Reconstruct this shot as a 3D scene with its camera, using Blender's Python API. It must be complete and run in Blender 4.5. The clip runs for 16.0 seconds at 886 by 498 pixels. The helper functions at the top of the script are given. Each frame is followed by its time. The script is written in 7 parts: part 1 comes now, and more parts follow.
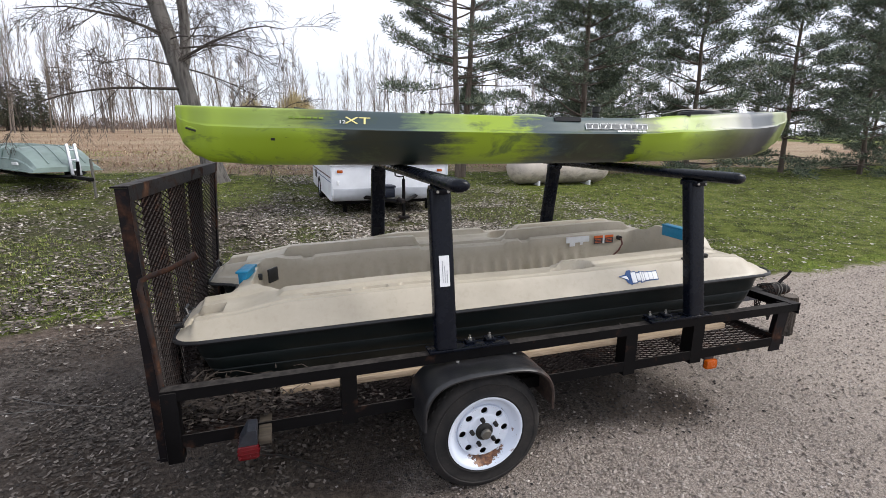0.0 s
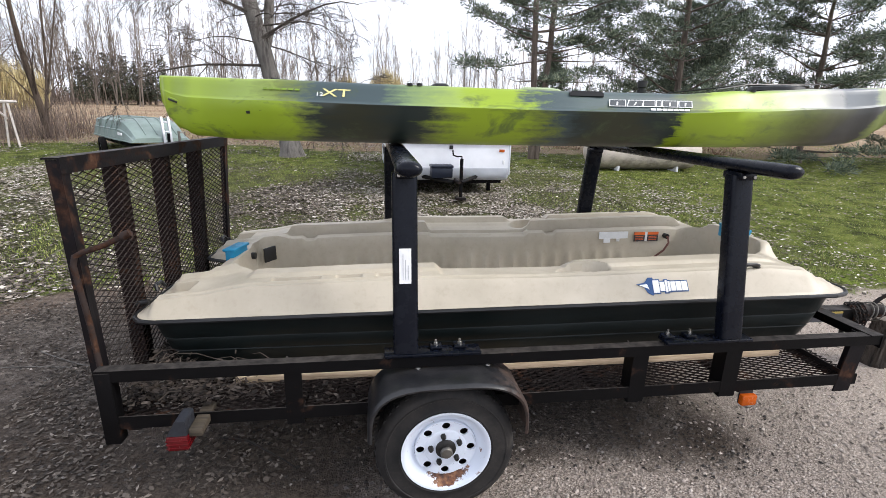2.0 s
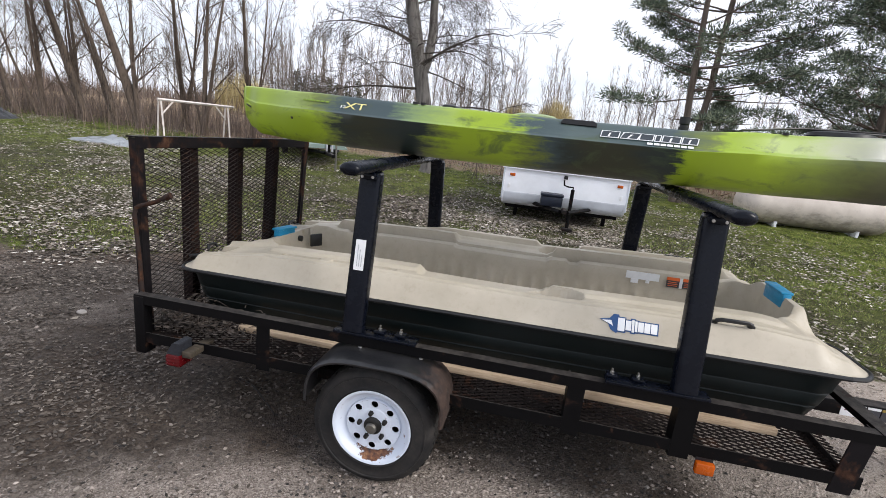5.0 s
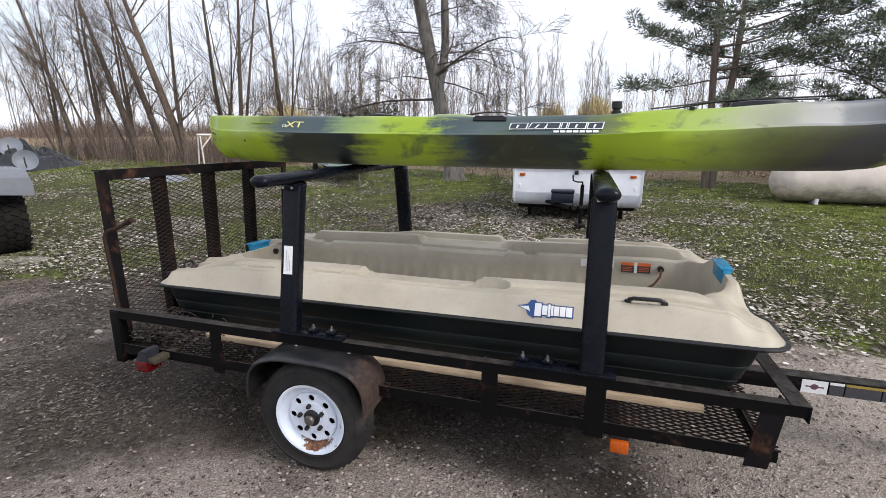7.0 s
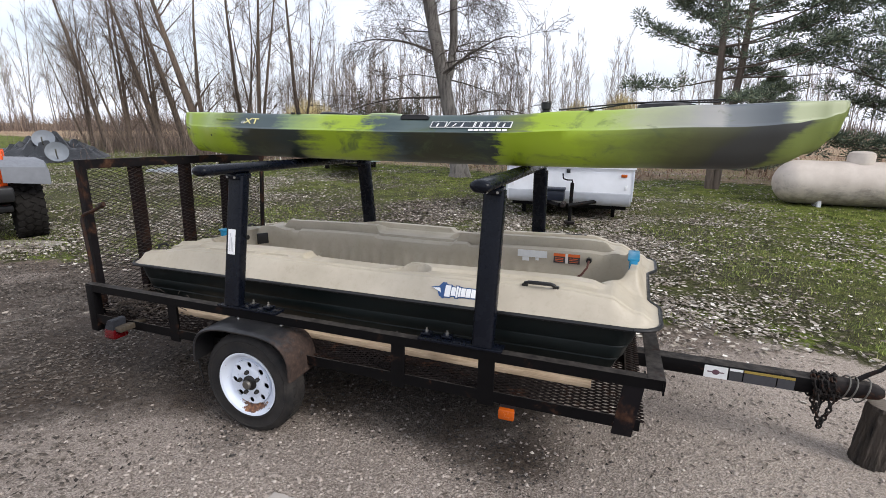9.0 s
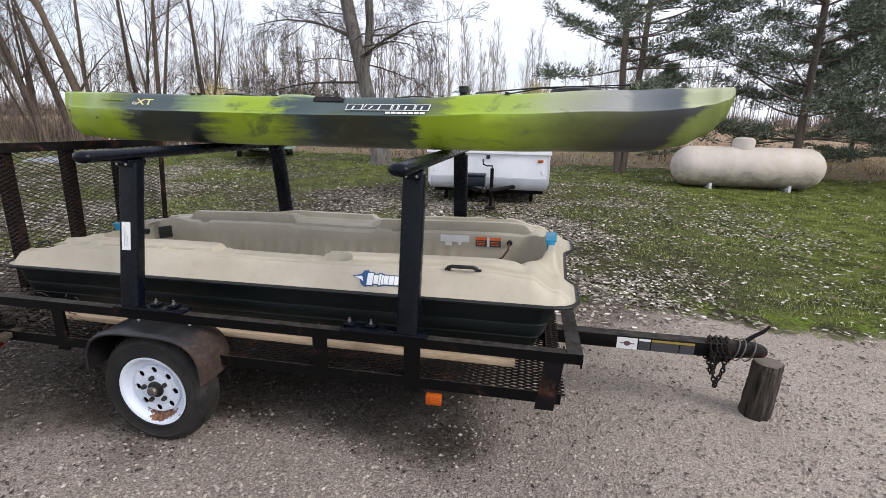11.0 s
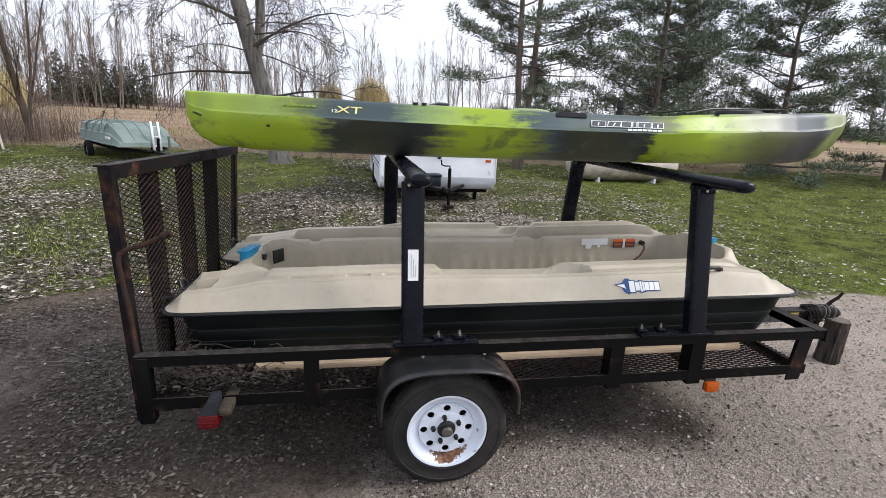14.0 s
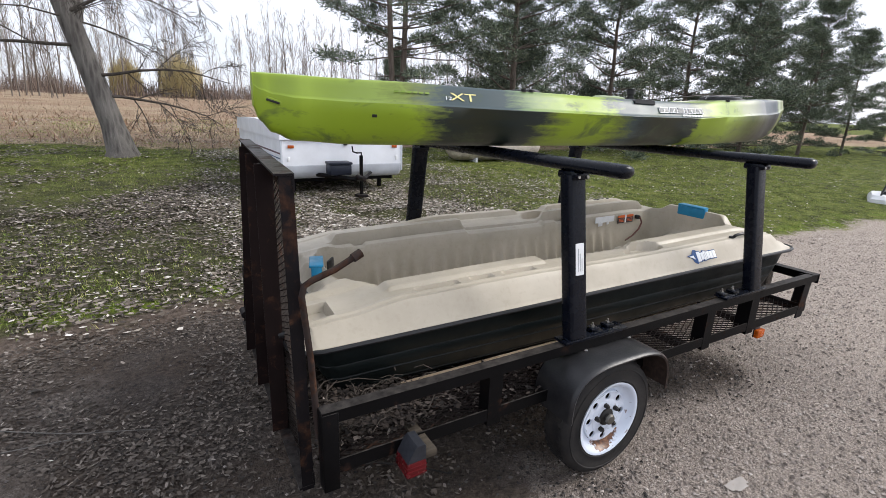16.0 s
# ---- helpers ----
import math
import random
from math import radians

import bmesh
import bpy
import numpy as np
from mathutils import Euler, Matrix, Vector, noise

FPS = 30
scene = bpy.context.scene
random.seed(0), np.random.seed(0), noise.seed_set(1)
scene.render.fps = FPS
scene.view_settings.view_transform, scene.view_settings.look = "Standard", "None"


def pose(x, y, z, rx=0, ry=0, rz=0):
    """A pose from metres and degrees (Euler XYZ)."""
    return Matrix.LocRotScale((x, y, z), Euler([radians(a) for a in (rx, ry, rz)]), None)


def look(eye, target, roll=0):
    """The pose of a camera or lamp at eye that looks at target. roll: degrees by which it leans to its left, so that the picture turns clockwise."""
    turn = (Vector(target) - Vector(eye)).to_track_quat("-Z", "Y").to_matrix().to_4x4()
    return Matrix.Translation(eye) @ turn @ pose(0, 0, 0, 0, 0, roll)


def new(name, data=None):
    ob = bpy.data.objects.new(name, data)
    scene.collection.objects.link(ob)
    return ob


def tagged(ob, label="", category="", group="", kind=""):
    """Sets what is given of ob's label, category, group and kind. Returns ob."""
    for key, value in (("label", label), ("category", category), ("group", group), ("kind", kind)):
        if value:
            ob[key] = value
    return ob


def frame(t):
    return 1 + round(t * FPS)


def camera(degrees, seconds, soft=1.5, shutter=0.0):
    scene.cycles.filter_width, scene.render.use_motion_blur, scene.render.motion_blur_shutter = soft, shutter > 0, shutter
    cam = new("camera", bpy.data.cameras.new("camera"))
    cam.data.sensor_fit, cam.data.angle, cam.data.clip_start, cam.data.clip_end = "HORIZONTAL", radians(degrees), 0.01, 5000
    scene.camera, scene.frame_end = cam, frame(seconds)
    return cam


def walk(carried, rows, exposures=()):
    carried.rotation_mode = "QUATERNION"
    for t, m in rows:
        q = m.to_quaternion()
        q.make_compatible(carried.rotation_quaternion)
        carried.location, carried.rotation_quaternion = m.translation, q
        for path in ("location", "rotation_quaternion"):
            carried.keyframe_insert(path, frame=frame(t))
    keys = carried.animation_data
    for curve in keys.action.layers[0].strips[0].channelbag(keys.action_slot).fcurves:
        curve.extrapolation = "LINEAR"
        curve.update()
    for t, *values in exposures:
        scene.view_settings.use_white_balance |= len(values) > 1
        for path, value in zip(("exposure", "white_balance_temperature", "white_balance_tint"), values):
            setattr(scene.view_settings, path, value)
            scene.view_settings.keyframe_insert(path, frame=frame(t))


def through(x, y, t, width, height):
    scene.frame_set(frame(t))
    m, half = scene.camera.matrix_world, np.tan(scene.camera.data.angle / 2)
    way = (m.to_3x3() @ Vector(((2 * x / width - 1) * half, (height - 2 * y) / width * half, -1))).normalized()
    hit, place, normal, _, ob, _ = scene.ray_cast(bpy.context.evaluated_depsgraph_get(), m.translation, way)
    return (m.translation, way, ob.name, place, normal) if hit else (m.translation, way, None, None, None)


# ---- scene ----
cam = camera(85.8, 16.0, 0.5)
PATH = [
    (0, (-0.024, -0.031, 1.470), (0.595, 1.814, 1.009), 0.5),
    (0.5, (0.085, 0.038, 1.454), (0.633, 1.902, 0.981), 0.2),
    (1, (0.190, 0.094, 1.463), (0.672, 1.975, 0.983), 0.6),
    (1.5, (0.336, 0.128, 1.458), (0.741, 2.016, 0.936), 0.8),
    (2, (0.467, 0.110, 1.463), (0.744, 2.014, 0.917), 1.4),
    (2.5, (0.570, 0.059, 1.466), (0.718, 1.981, 0.930), 2.0),
    (3, (0.692, -0.043, 1.474), (0.702, 1.895, 0.978), 2.3),
    (3.5, (0.758, -0.110, 1.498), (0.624, 1.835, 1.052), 4.6),
    (4, (0.879, -0.070, 1.478), (0.625, 1.854, 0.992), 8.1),
    (4.2, (0.953, -0.038, 1.480), (0.677, 1.875, 0.969), 8.0),
    (6.3, (1.571, -0.124, 1.433), (1.121, 1.782, 1.026), 3.1),
    (6.5, (1.621, -0.100, 1.454), (1.158, 1.799, 1.030), 2.2),
    (7, (1.799, -0.044, 1.474), (1.244, 1.823, 1.018), 0.4),
    (7.5, (1.934, -0.036, 1.488), (1.288, 1.801, 1.031), -0.1),
    (8, (2.066, -0.090, 1.473), (1.386, 1.739, 1.032), -0.1),
    (8.5, (2.189, -0.125, 1.478), (1.532, 1.706, 1.016), 0.9),
    (8.7, (2.243, -0.120, 1.481), (1.590, 1.712, 1.016), 1.0),
    (9.75, (2.401, -0.100, 1.467), (1.807, 1.749, 0.987), 1.2),
    (10.8, (2.357, -0.076, 1.460), (1.945, 1.814, 0.951), 1.4),
    (11, (2.321, -0.076, 1.461), (1.983, 1.828, 0.951), 1.3),
    (11.5, (2.091, -0.026, 1.449), (1.935, 1.895, 0.917), 1.8),
    (12, (1.807, -0.004, 1.465), (1.791, 1.925, 0.937), 2.9),
    (12.5, (1.407, -0.068, 1.488), (1.538, 1.860, 0.972), 4.1),
    (13, (1.046, -0.067, 1.469), (1.237, 1.856, 0.956), 3.7),
    (13.5, (0.712, -0.088, 1.479), (0.955, 1.831, 0.971), 2.7),
    (14, (0.352, -0.100, 1.496), (0.702, 1.802, 0.985), 2.5),
    (14.5, (0.057, 0.017, 1.473), (0.504, 1.892, 0.939), 1.6),
    (15, (-0.262, 0.137, 1.471), (0.319, 1.969, 0.920), 1.8),
    (15.5, (-0.558, 0.261, 1.482), (0.229, 2.012, 0.921), 2.7),
    (16, (-0.793, 0.455, 1.474), (0.186, 2.109, 0.922), 2.1),
]
walk(cam, [(t, look(eye, target, roll)) for t, eye, target, roll in PATH], [(0, 0.62), (1.5, 0.66), (2.0, 0.94), (2.5, 0.98), (3.0, 0.90), (3.5, 0.74), (4.0, 0.64), (6.5, 0.61), (11.5, 0.56), (13.5, 0.63), (16, 0.65)])

# ---- world and sun ----
world = bpy.data.worlds.new("world")
scene.world = world
world.use_nodes = True
wn, wl = world.node_tree.nodes, world.node_tree.links
wn.clear()
SUN_EL, SUN_AZ = 38.0, 110.0          # degrees above the horizon; clockwise from +y
sky = wn.new("ShaderNodeTexSky")
sky.sky_type, sky.sun_disc = "NISHITA", False
sky.sun_elevation, sky.sun_rotation = radians(SUN_EL), radians(SUN_AZ)
sky.air_density, sky.dust_density = 1.0, 2.0
w_co = wn.new("ShaderNodeTexCoord")
w_map = wn.new("ShaderNodeMapping")
w_map.inputs["Scale"].default_value = (1.0, 1.0, 2.6)
w_noise = wn.new("ShaderNodeTexNoise")
w_noise.inputs["Scale"].default_value, w_noise.inputs["Detail"].default_value = 2.3, 7.0
w_ramp = wn.new("ShaderNodeValToRGB")
w_ramp.color_ramp.elements[0].position, w_ramp.color_ramp.elements[0].color = 0.30, (0.58, 0.58, 0.58, 1)
w_ramp.color_ramp.elements[1].position, w_ramp.color_ramp.elements[1].color = 0.62, (1, 1, 1, 1)
w_mix = wn.new("ShaderNodeMix")
w_mix.data_type = "RGBA"
w_mix.inputs["B"].default_value = (8.9, 9.3, 10.55, 1)
w_bg = wn.new("ShaderNodeBackground")
w_bg.inputs["Strength"].default_value = 0.088
w_out = wn.new("ShaderNodeOutputWorld")
wl.new(w_co.outputs["Generated"], w_map.inputs["Vector"])
wl.new(w_map.outputs["Vector"], w_noise.inputs["Vector"])
wl.new(w_noise.outputs["Fac"], w_ramp.inputs["Fac"])
wl.new(w_ramp.outputs["Color"], w_mix.inputs["Factor"])
wl.new(sky.outputs["Color"], w_mix.inputs["A"])
wl.new(w_mix.outputs["Result"], w_bg.inputs["Color"])
wl.new(w_bg.outputs["Background"], w_out.inputs["Surface"])

sun = new("sun", bpy.data.lights.new("sun", "SUN"))
sun.data.energy, sun.data.angle, sun.data.color = 1.75, radians(25), (1.0, 0.965, 0.92)
sun_dir = Vector((math.sin(radians(SUN_AZ)) * math.cos(radians(SUN_EL)), math.cos(radians(SUN_AZ)) * math.cos(radians(SUN_EL)), math.sin(radians(SUN_EL))))
sun.matrix_world = look(sun_dir * 40, (0, 0, 0))


# ---- material helpers ----
class Nodes:
    """A small builder for node materials."""

    def __init__(self, name):
        self.mat = bpy.data.materials.new(name)
        self.mat.use_nodes = True
        self.tree = self.mat.node_tree
        self.bsdf = self.tree.nodes["Principled BSDF"]
        self.co = self.tree.nodes.new("ShaderNodeTexCoord").outputs["Object"]

    def put(self, socket, value):
        if isinstance(value, bpy.types.NodeSocket):
            self.tree.links.new(value, socket)
        else:
            socket.default_value = value

    def set(self, **values):
        for key, value in values.items():
            self.put(self.bsdf.inputs[key.replace("_", " ")], value)
        return self

    def noise(self, scale, detail=4.0, rough=0.55, co=None, stretch=None, distort=0.0):
        n = self.tree.nodes.new("ShaderNodeTexNoise")
        n.inputs["Scale"].default_value, n.inputs["Detail"].default_value, n.inputs["Roughness"].default_value = scale, detail, rough
        n.inputs["Distortion"].default_value = distort
        vec = co or self.co
        if stretch:
            m = self.tree.nodes.new("ShaderNodeMapping")
            m.inputs["Scale"].default_value = stretch
            self.put(m.inputs["Vector"], vec)
            vec = m.outputs["Vector"]
        self.put(n.inputs["Vector"], vec)
        return n.outputs["Fac"]

    def cells(self, scale, output="Distance", feature="F1", co=None, stretch=None):
        n = self.tree.nodes.new("ShaderNodeTexVoronoi")
        n.feature = feature
        n.inputs["Scale"].default_value = scale
        vec = co or self.co
        if stretch:
            m = self.tree.nodes.new("ShaderNodeMapping")
            m.inputs["Scale"].default_value = stretch
            self.put(m.inputs["Vector"], vec)
            vec = m.outputs["Vector"]
        self.put(n.inputs["Vector"], vec)
        return n.outputs[output]

    def ramp(self, fac, stops, smooth=False):
        n = self.tree.nodes.new("ShaderNodeValToRGB")
        cr = n.color_ramp
        if smooth:
            cr.interpolation = "EASE"
        while len(cr.elements) < len(stops):
            cr.elements.new(0.5)
        for e, (pos, col) in zip(cr.elements, stops):
            e.position = pos
            e.color = (*col, 1) if isinstance(col, tuple) else (col, col, col, 1)
        self.put(n.inputs["Fac"], fac)
        return n.outputs["Color"]

    def mix(self, fac, a, b, mode="MIX"):
        n = self.tree.nodes.new("ShaderNodeMix")
        n.data_type, n.blend_type = "RGBA", mode
        self.put(n.inputs["Factor"], fac)
        for key, v in (("A", a), ("B", b)):
            self.put(n.inputs[key], (*v, 1) if isinstance(v, tuple) and len(v) == 3 else v)
        return n.outputs["Result"]

    def math(self, op, a, b=0.0, clamp=False):
        n = self.tree.nodes.new("ShaderNodeMath")
        n.operation, n.use_clamp = op, clamp
        self.put(n.inputs[0], a)
        self.put(n.inputs[1], b)
        return n.outputs["Value"]

    def axis(self, which, co=None):
        n = self.tree.nodes.new("ShaderNodeSeparateXYZ")
        self.put(n.inputs["Vector"], co or self.co)
        return n.outputs[which]

    def island(self):
        return self.tree.nodes.new("ShaderNodeNewGeometry").outputs["Random Per Island"]

    def attr(self, name):
        n = self.tree.nodes.new("ShaderNodeAttribute")
        n.attribute_name = name
        return n.outputs["Fac"]

    def bump(self, height, strength=0.3, distance=0.01):
        n = self.tree.nodes.new("ShaderNodeBump")
        n.inputs["Strength"].default_value, n.inputs["Distance"].default_value = strength, distance
        self.put(n.inputs["Height"], height)
        self.put(self.bsdf.inputs["Normal"], n.outputs["Normal"])
        return self


def plain(name, base, rough=0.6, metal=0.0, var=0.25, scale=6.0, fine=90.0, bump=0.15, dist=0.002, shine=0.4):
    """A surface of one colour with stains at two scales, uneven gloss and fine relief."""
    n = Nodes(name)
    dark = tuple(c * (1 - var) for c in base)
    light = tuple(min(1.0, c * (1 + var * 0.7)) for c in base)
    big, small = n.noise(scale, 5), n.noise(fine, 3)
    col = n.mix(n.ramp(big, [(0.3, 0.0), (0.7, 1.0)]), dark, light)
    col = n.mix(0.25 * var / 0.25 if var < 1 else 0.3, col, n.mix(small, dark, light))
    n.set(Base_Color=col, Metallic=metal, Specular_IOR_Level=shine)
    n.set(Roughness=n.ramp(n.noise(scale * 2.3, 4), [(0.3, max(0.03, rough - 0.12)), (0.7, min(1.0, rough + 0.12))]))
    n.bump(small, bump, dist)
    return n.mat


def rusty(name, paint, amount, rough=0.5, scale=9.0):
    """Painted steel through which rust breaks; a higher amount gives more rust."""
    n = Nodes(name)
    edge = n.noise(scale, 8, 0.65, distort=0.4)
    mask = n.ramp(edge, [(0.62 - 0.3 * amount, 0.0), (0.72 - 0.3 * amount, 1.0)])
    rust = n.ramp(n.noise(42, 5), [(0.3, (0.018, 0.0095, 0.0075)), (0.55, (0.046, 0.023, 0.015)), (0.75, (0.090, 0.047, 0.029))])
    coat = n.mix(n.noise(14, 5), tuple(c * 0.7 for c in paint), tuple(c * 1.4 for c in paint))
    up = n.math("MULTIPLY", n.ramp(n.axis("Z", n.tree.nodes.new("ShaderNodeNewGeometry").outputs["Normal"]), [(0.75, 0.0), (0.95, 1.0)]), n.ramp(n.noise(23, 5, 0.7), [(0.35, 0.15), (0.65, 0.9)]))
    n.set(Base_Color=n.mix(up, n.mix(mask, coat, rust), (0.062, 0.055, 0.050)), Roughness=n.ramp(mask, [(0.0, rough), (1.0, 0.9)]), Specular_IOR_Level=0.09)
    n.bump(n.noise(120, 4), 0.25, 0.002)
    return n.mat


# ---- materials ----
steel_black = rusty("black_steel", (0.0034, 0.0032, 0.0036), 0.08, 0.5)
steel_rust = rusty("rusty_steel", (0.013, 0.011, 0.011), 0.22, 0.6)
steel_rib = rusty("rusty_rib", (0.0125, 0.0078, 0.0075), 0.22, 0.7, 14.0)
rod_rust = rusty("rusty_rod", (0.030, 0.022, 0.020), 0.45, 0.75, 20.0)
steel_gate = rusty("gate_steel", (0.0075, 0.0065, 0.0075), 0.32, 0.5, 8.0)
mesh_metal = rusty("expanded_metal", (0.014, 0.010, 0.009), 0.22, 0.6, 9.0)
rack_black = plain("black_powder_coat", (0.0032, 0.0044, 0.0085), 0.27, 0.0, 0.2, 10, 400, 0.10, 0.0006, 0.17)
greasy = plain("greasy_metal", (0.012, 0.011, 0.010), 0.5, 0.1, 0.4, 40)
rubber = plain("tyre_rubber", (0.018, 0.0165, 0.0155), 0.85, 0, 0.75, 7, 120, 0.3, 0.003, 0.12)
black_plastic = plain("black_plastic", (0.012, 0.012, 0.013), 0.4, 0, 0.2, 12)
zinc = plain("zinc_bolt", (0.42, 0.42, 0.41), 0.32, 1.0, 0.2, 60)
dull_metal = plain("dull_metal", (0.20, 0.19, 0.17), 0.5, 0.9, 0.35, 30)
chain_metal = rusty("rusty_chain", (0.020, 0.018, 0.017), 0.3, 0.6, 30)
red_lens = plain("red_lens", (0.085, 0.004, 0.006), 0.22, 0, 0.3, 20)
amber_lens = plain("amber_lens", (0.40, 0.075, 0.006), 0.2, 0, 0.2, 30)
lamp_grey = plain("lamp_housing", (0.020, 0.022, 0.029), 0.55, 0, 0.6, 30)
blue_grip = plain("blue_plastic", (0.012, 0.22, 0.40), 0.4, 0, 0.18, 14)
white_label = plain("white_label", (0.72, 0.73, 0.74), 0.5, 0, 0.08, 30)
grey_ink = plain("grey_print", (0.045, 0.045, 0.052), 0.6, 0, 0.1, 30)
pale_ink = plain("pale_print", (0.36, 0.37, 0.39), 0.6, 0, 0.1, 30)
orange_ink = plain("orange_print", (0.70, 0.14, 0.03), 0.5, 0, 0.1, 30)
yellow_ink = plain("yellow_print", (0.30, 0.22, 0.05), 0.5, 0, 0.1, 30)
coaming_pale = plain("pale_green_plastic", (0.30, 0.37, 0.20), 0.45, 0, 0.2, 8)
tank_blue = plain("dark_blue_plastic", (0.006, 0.010, 0.022), 0.45, 0, 0.2, 10)
decal_blue = plain("decal_blue", (0.02, 0.07, 0.20), 0.45, 0, 0.1, 30)
olive_ink = plain("olive_print", (0.17, 0.26, 0.03), 0.5, 0, 0.1, 30)
decal_dark = plain("decal_dark", (0.03, 0.04, 0.05), 0.45, 0, 0.1, 30)
decal_white = plain("decal_white", (0.78, 0.79, 0.80), 0.45, 0, 0.05, 30)
decal_yellow = plain("decal_yellow", (0.80, 0.72, 0.30), 0.45, 0, 0.05, 30)
cable_red = plain("cable_red", (0.13, 0.05, 0.04), 0.6)
camper_white = plain("camper_white", (0.80, 0.82, 0.86), 0.42, 0, 0.10, 3, 60, 0.06)
camper_grey = plain("camper_grey", (0.58, 0.61, 0.66), 0.45, 0, 0.15, 4)
stripe_maroon = plain("stripe_maroon", (0.12, 0.06, 0.08), 0.5)


def make_tank():
    """Chalky pinkish paint, grimy and lichen-stained in the lower half."""
    n = Nodes("tank_paint")
    base = n.ramp(n.noise(2.4, 6, 0.65), [(0.3, (0.47, 0.405, 0.35)), (0.7, (0.64, 0.57, 0.505))])
    low = n.ramp(n.axis("Z"), [(0.10, 0.32), (0.55, 0.0)])
    grime = n.ramp(n.math("ADD", n.noise(3.5, 8, 0.72, stretch=(1, 1, 1.6)), low), [(0.62, 0.0), (0.86, 0.75)])
    n.set(Base_Color=n.mix(grime, base, (0.15, 0.125, 0.105)), Roughness=0.6)
    n.bump(n.noise(40, 4), 0.1, 0.002)
    return n.mat


tank_paint = make_tank()
jon_green = plain("boat_green", (0.21, 0.275, 0.25), 0.45, 0.0, 0.25, 2.5, 50)
aluminium = plain("aluminium", (0.45, 0.46, 0.49), 0.4, 0.8, 0.15, 12)
jeep_orange = plain("orange_paint", (0.72, 0.09, 0.015), 0.25, 0, 0.08, 3, 200, 0.02)
jeep_grey = plain("grey_fender", (0.16, 0.17, 0.19), 0.55, 0, 0.12, 12)
glass_dark = plain("dark_glass", (0.02, 0.025, 0.03), 0.06, 0, 0.1, 3, 40, 0.0)
lamp_glass = plain("headlamp", (0.75, 0.76, 0.74), 0.08, 0, 0.05, 30, 60, 0.0)
concrete = plain("concrete", (0.36, 0.33, 0.30), 0.9, 0, 0.25, 1.6, 60, 0.3, 0.004)
tarp_black = plain("black_tarp", (0.018, 0.02, 0.024), 0.42, 0, 0.4, 3, 20, 0.5, 0.02)
tarp_pale = plain("pale_tarp", (0.26, 0.28, 0.30), 0.55, 0, 0.3, 3, 20, 0.4, 0.02)
dish_grey = plain("dish_grey", (0.20, 0.22, 0.25), 0.5, 0, 0.15, 5)
white_wood = plain("white_wood", (0.66, 0.60, 0.56), 0.75, 0, 0.25, 9, 60)
hoop_white = plain("hoop_white", (0.70, 0.71, 0.72), 0.5, 0, 0.15, 5)


def make_wood(name, a, b):
    n = Nodes(name)
    grain = n.noise(7, 6, 0.6, stretch=(1.0, 14.0, 14.0), distort=0.6)
    knots = n.noise(3.0, 2)
    col = n.ramp(grain, [(0.32, a), (0.66, b)])
    col = n.mix(n.ramp(knots, [(0.62, 0.0), (0.75, 0.55)]), col, tuple(c * 0.45 for c in a))
    n.set(Base_Color=col, Roughness=0.78)
    n.bump(grain, 0.3, 0.002)
    return n.mat


board_wood = make_wood("pine_board", (0.36, 0.255, 0.16), (0.56, 0.43, 0.30))


dark_wood = make_wood("lamp_board_wood", (0.028, 0.021, 0.014), (0.062, 0.048, 0.032))


def make_bark(name, a, b, scale=16.0, depth=0.02):
    n = Nodes(name)
    ridge = n.cells(scale, "Distance", "F1", stretch=(1.0, 1.0, 0.16))
    fine = n.noise(scale * 3.2, 6, 0.65, stretch=(1, 1, 0.35))
    col = n.mix(n.ramp(n.math("ADD", ridge, n.math("MULTIPLY", fine, 0.5)), [(0.25, 0.0), (0.8, 1.0)]), a, b)
    col = n.mix(n.ramp(n.noise(1.3, 4), [(0.35, 0.0), (0.75, 0.5)]), col, tuple(c * 0.6 for c in a))
    n.set(Base_Color=col, Roughness=0.95)
    n.bump(n.math("ADD", ridge, fine), 0.8, depth)
    return n.mat


bark_grey = make_bark("grey_bark", (0.050, 0.044, 0.040), (0.20, 0.184, 0.168), 12, 0.03)
bark_brown = make_bark("brown_bark", (0.046, 0.033, 0.025), (0.135, 0.100, 0.075), 15)
bark_pine = make_bark("pine_bark", (0.060, 0.048, 0.040), (0.15, 0.118, 0.095), 14)
bark_dark = make_bark("dark_bark", (0.034, 0.028, 0.024), (0.095, 0.080, 0.068), 15)
bark_log = make_bark("log_bark", (0.009, 0.007, 0.006), (0.125, 0.100, 0.080), 30, 0.10)
twig_far = plain("far_twig", (0.175, 0.145, 0.122), 0.95, 0, 0.25, 0.3)
dry_twig = plain("dry_twig", (0.072, 0.058, 0.047), 0.95, 0, 0.35, 6)
twig_pale = plain("pale_twig", (0.27, 0.232, 0.20), 0.95, 0, 0.25, 0.3)
log_end = make_wood("log_end_grain", (0.075, 0.060, 0.048), (0.17, 0.14, 0.11))


def make_leafy(name, stops, rough=0.75, through=0.0):
    n = Nodes(name)
    col = n.ramp(n.island(), stops)
    n.set(Base_Color=col, Roughness=rough)
    if through:
        n.set(Transmission_Weight=0.0, Subsurface_Weight=0.0)
    return n.mat


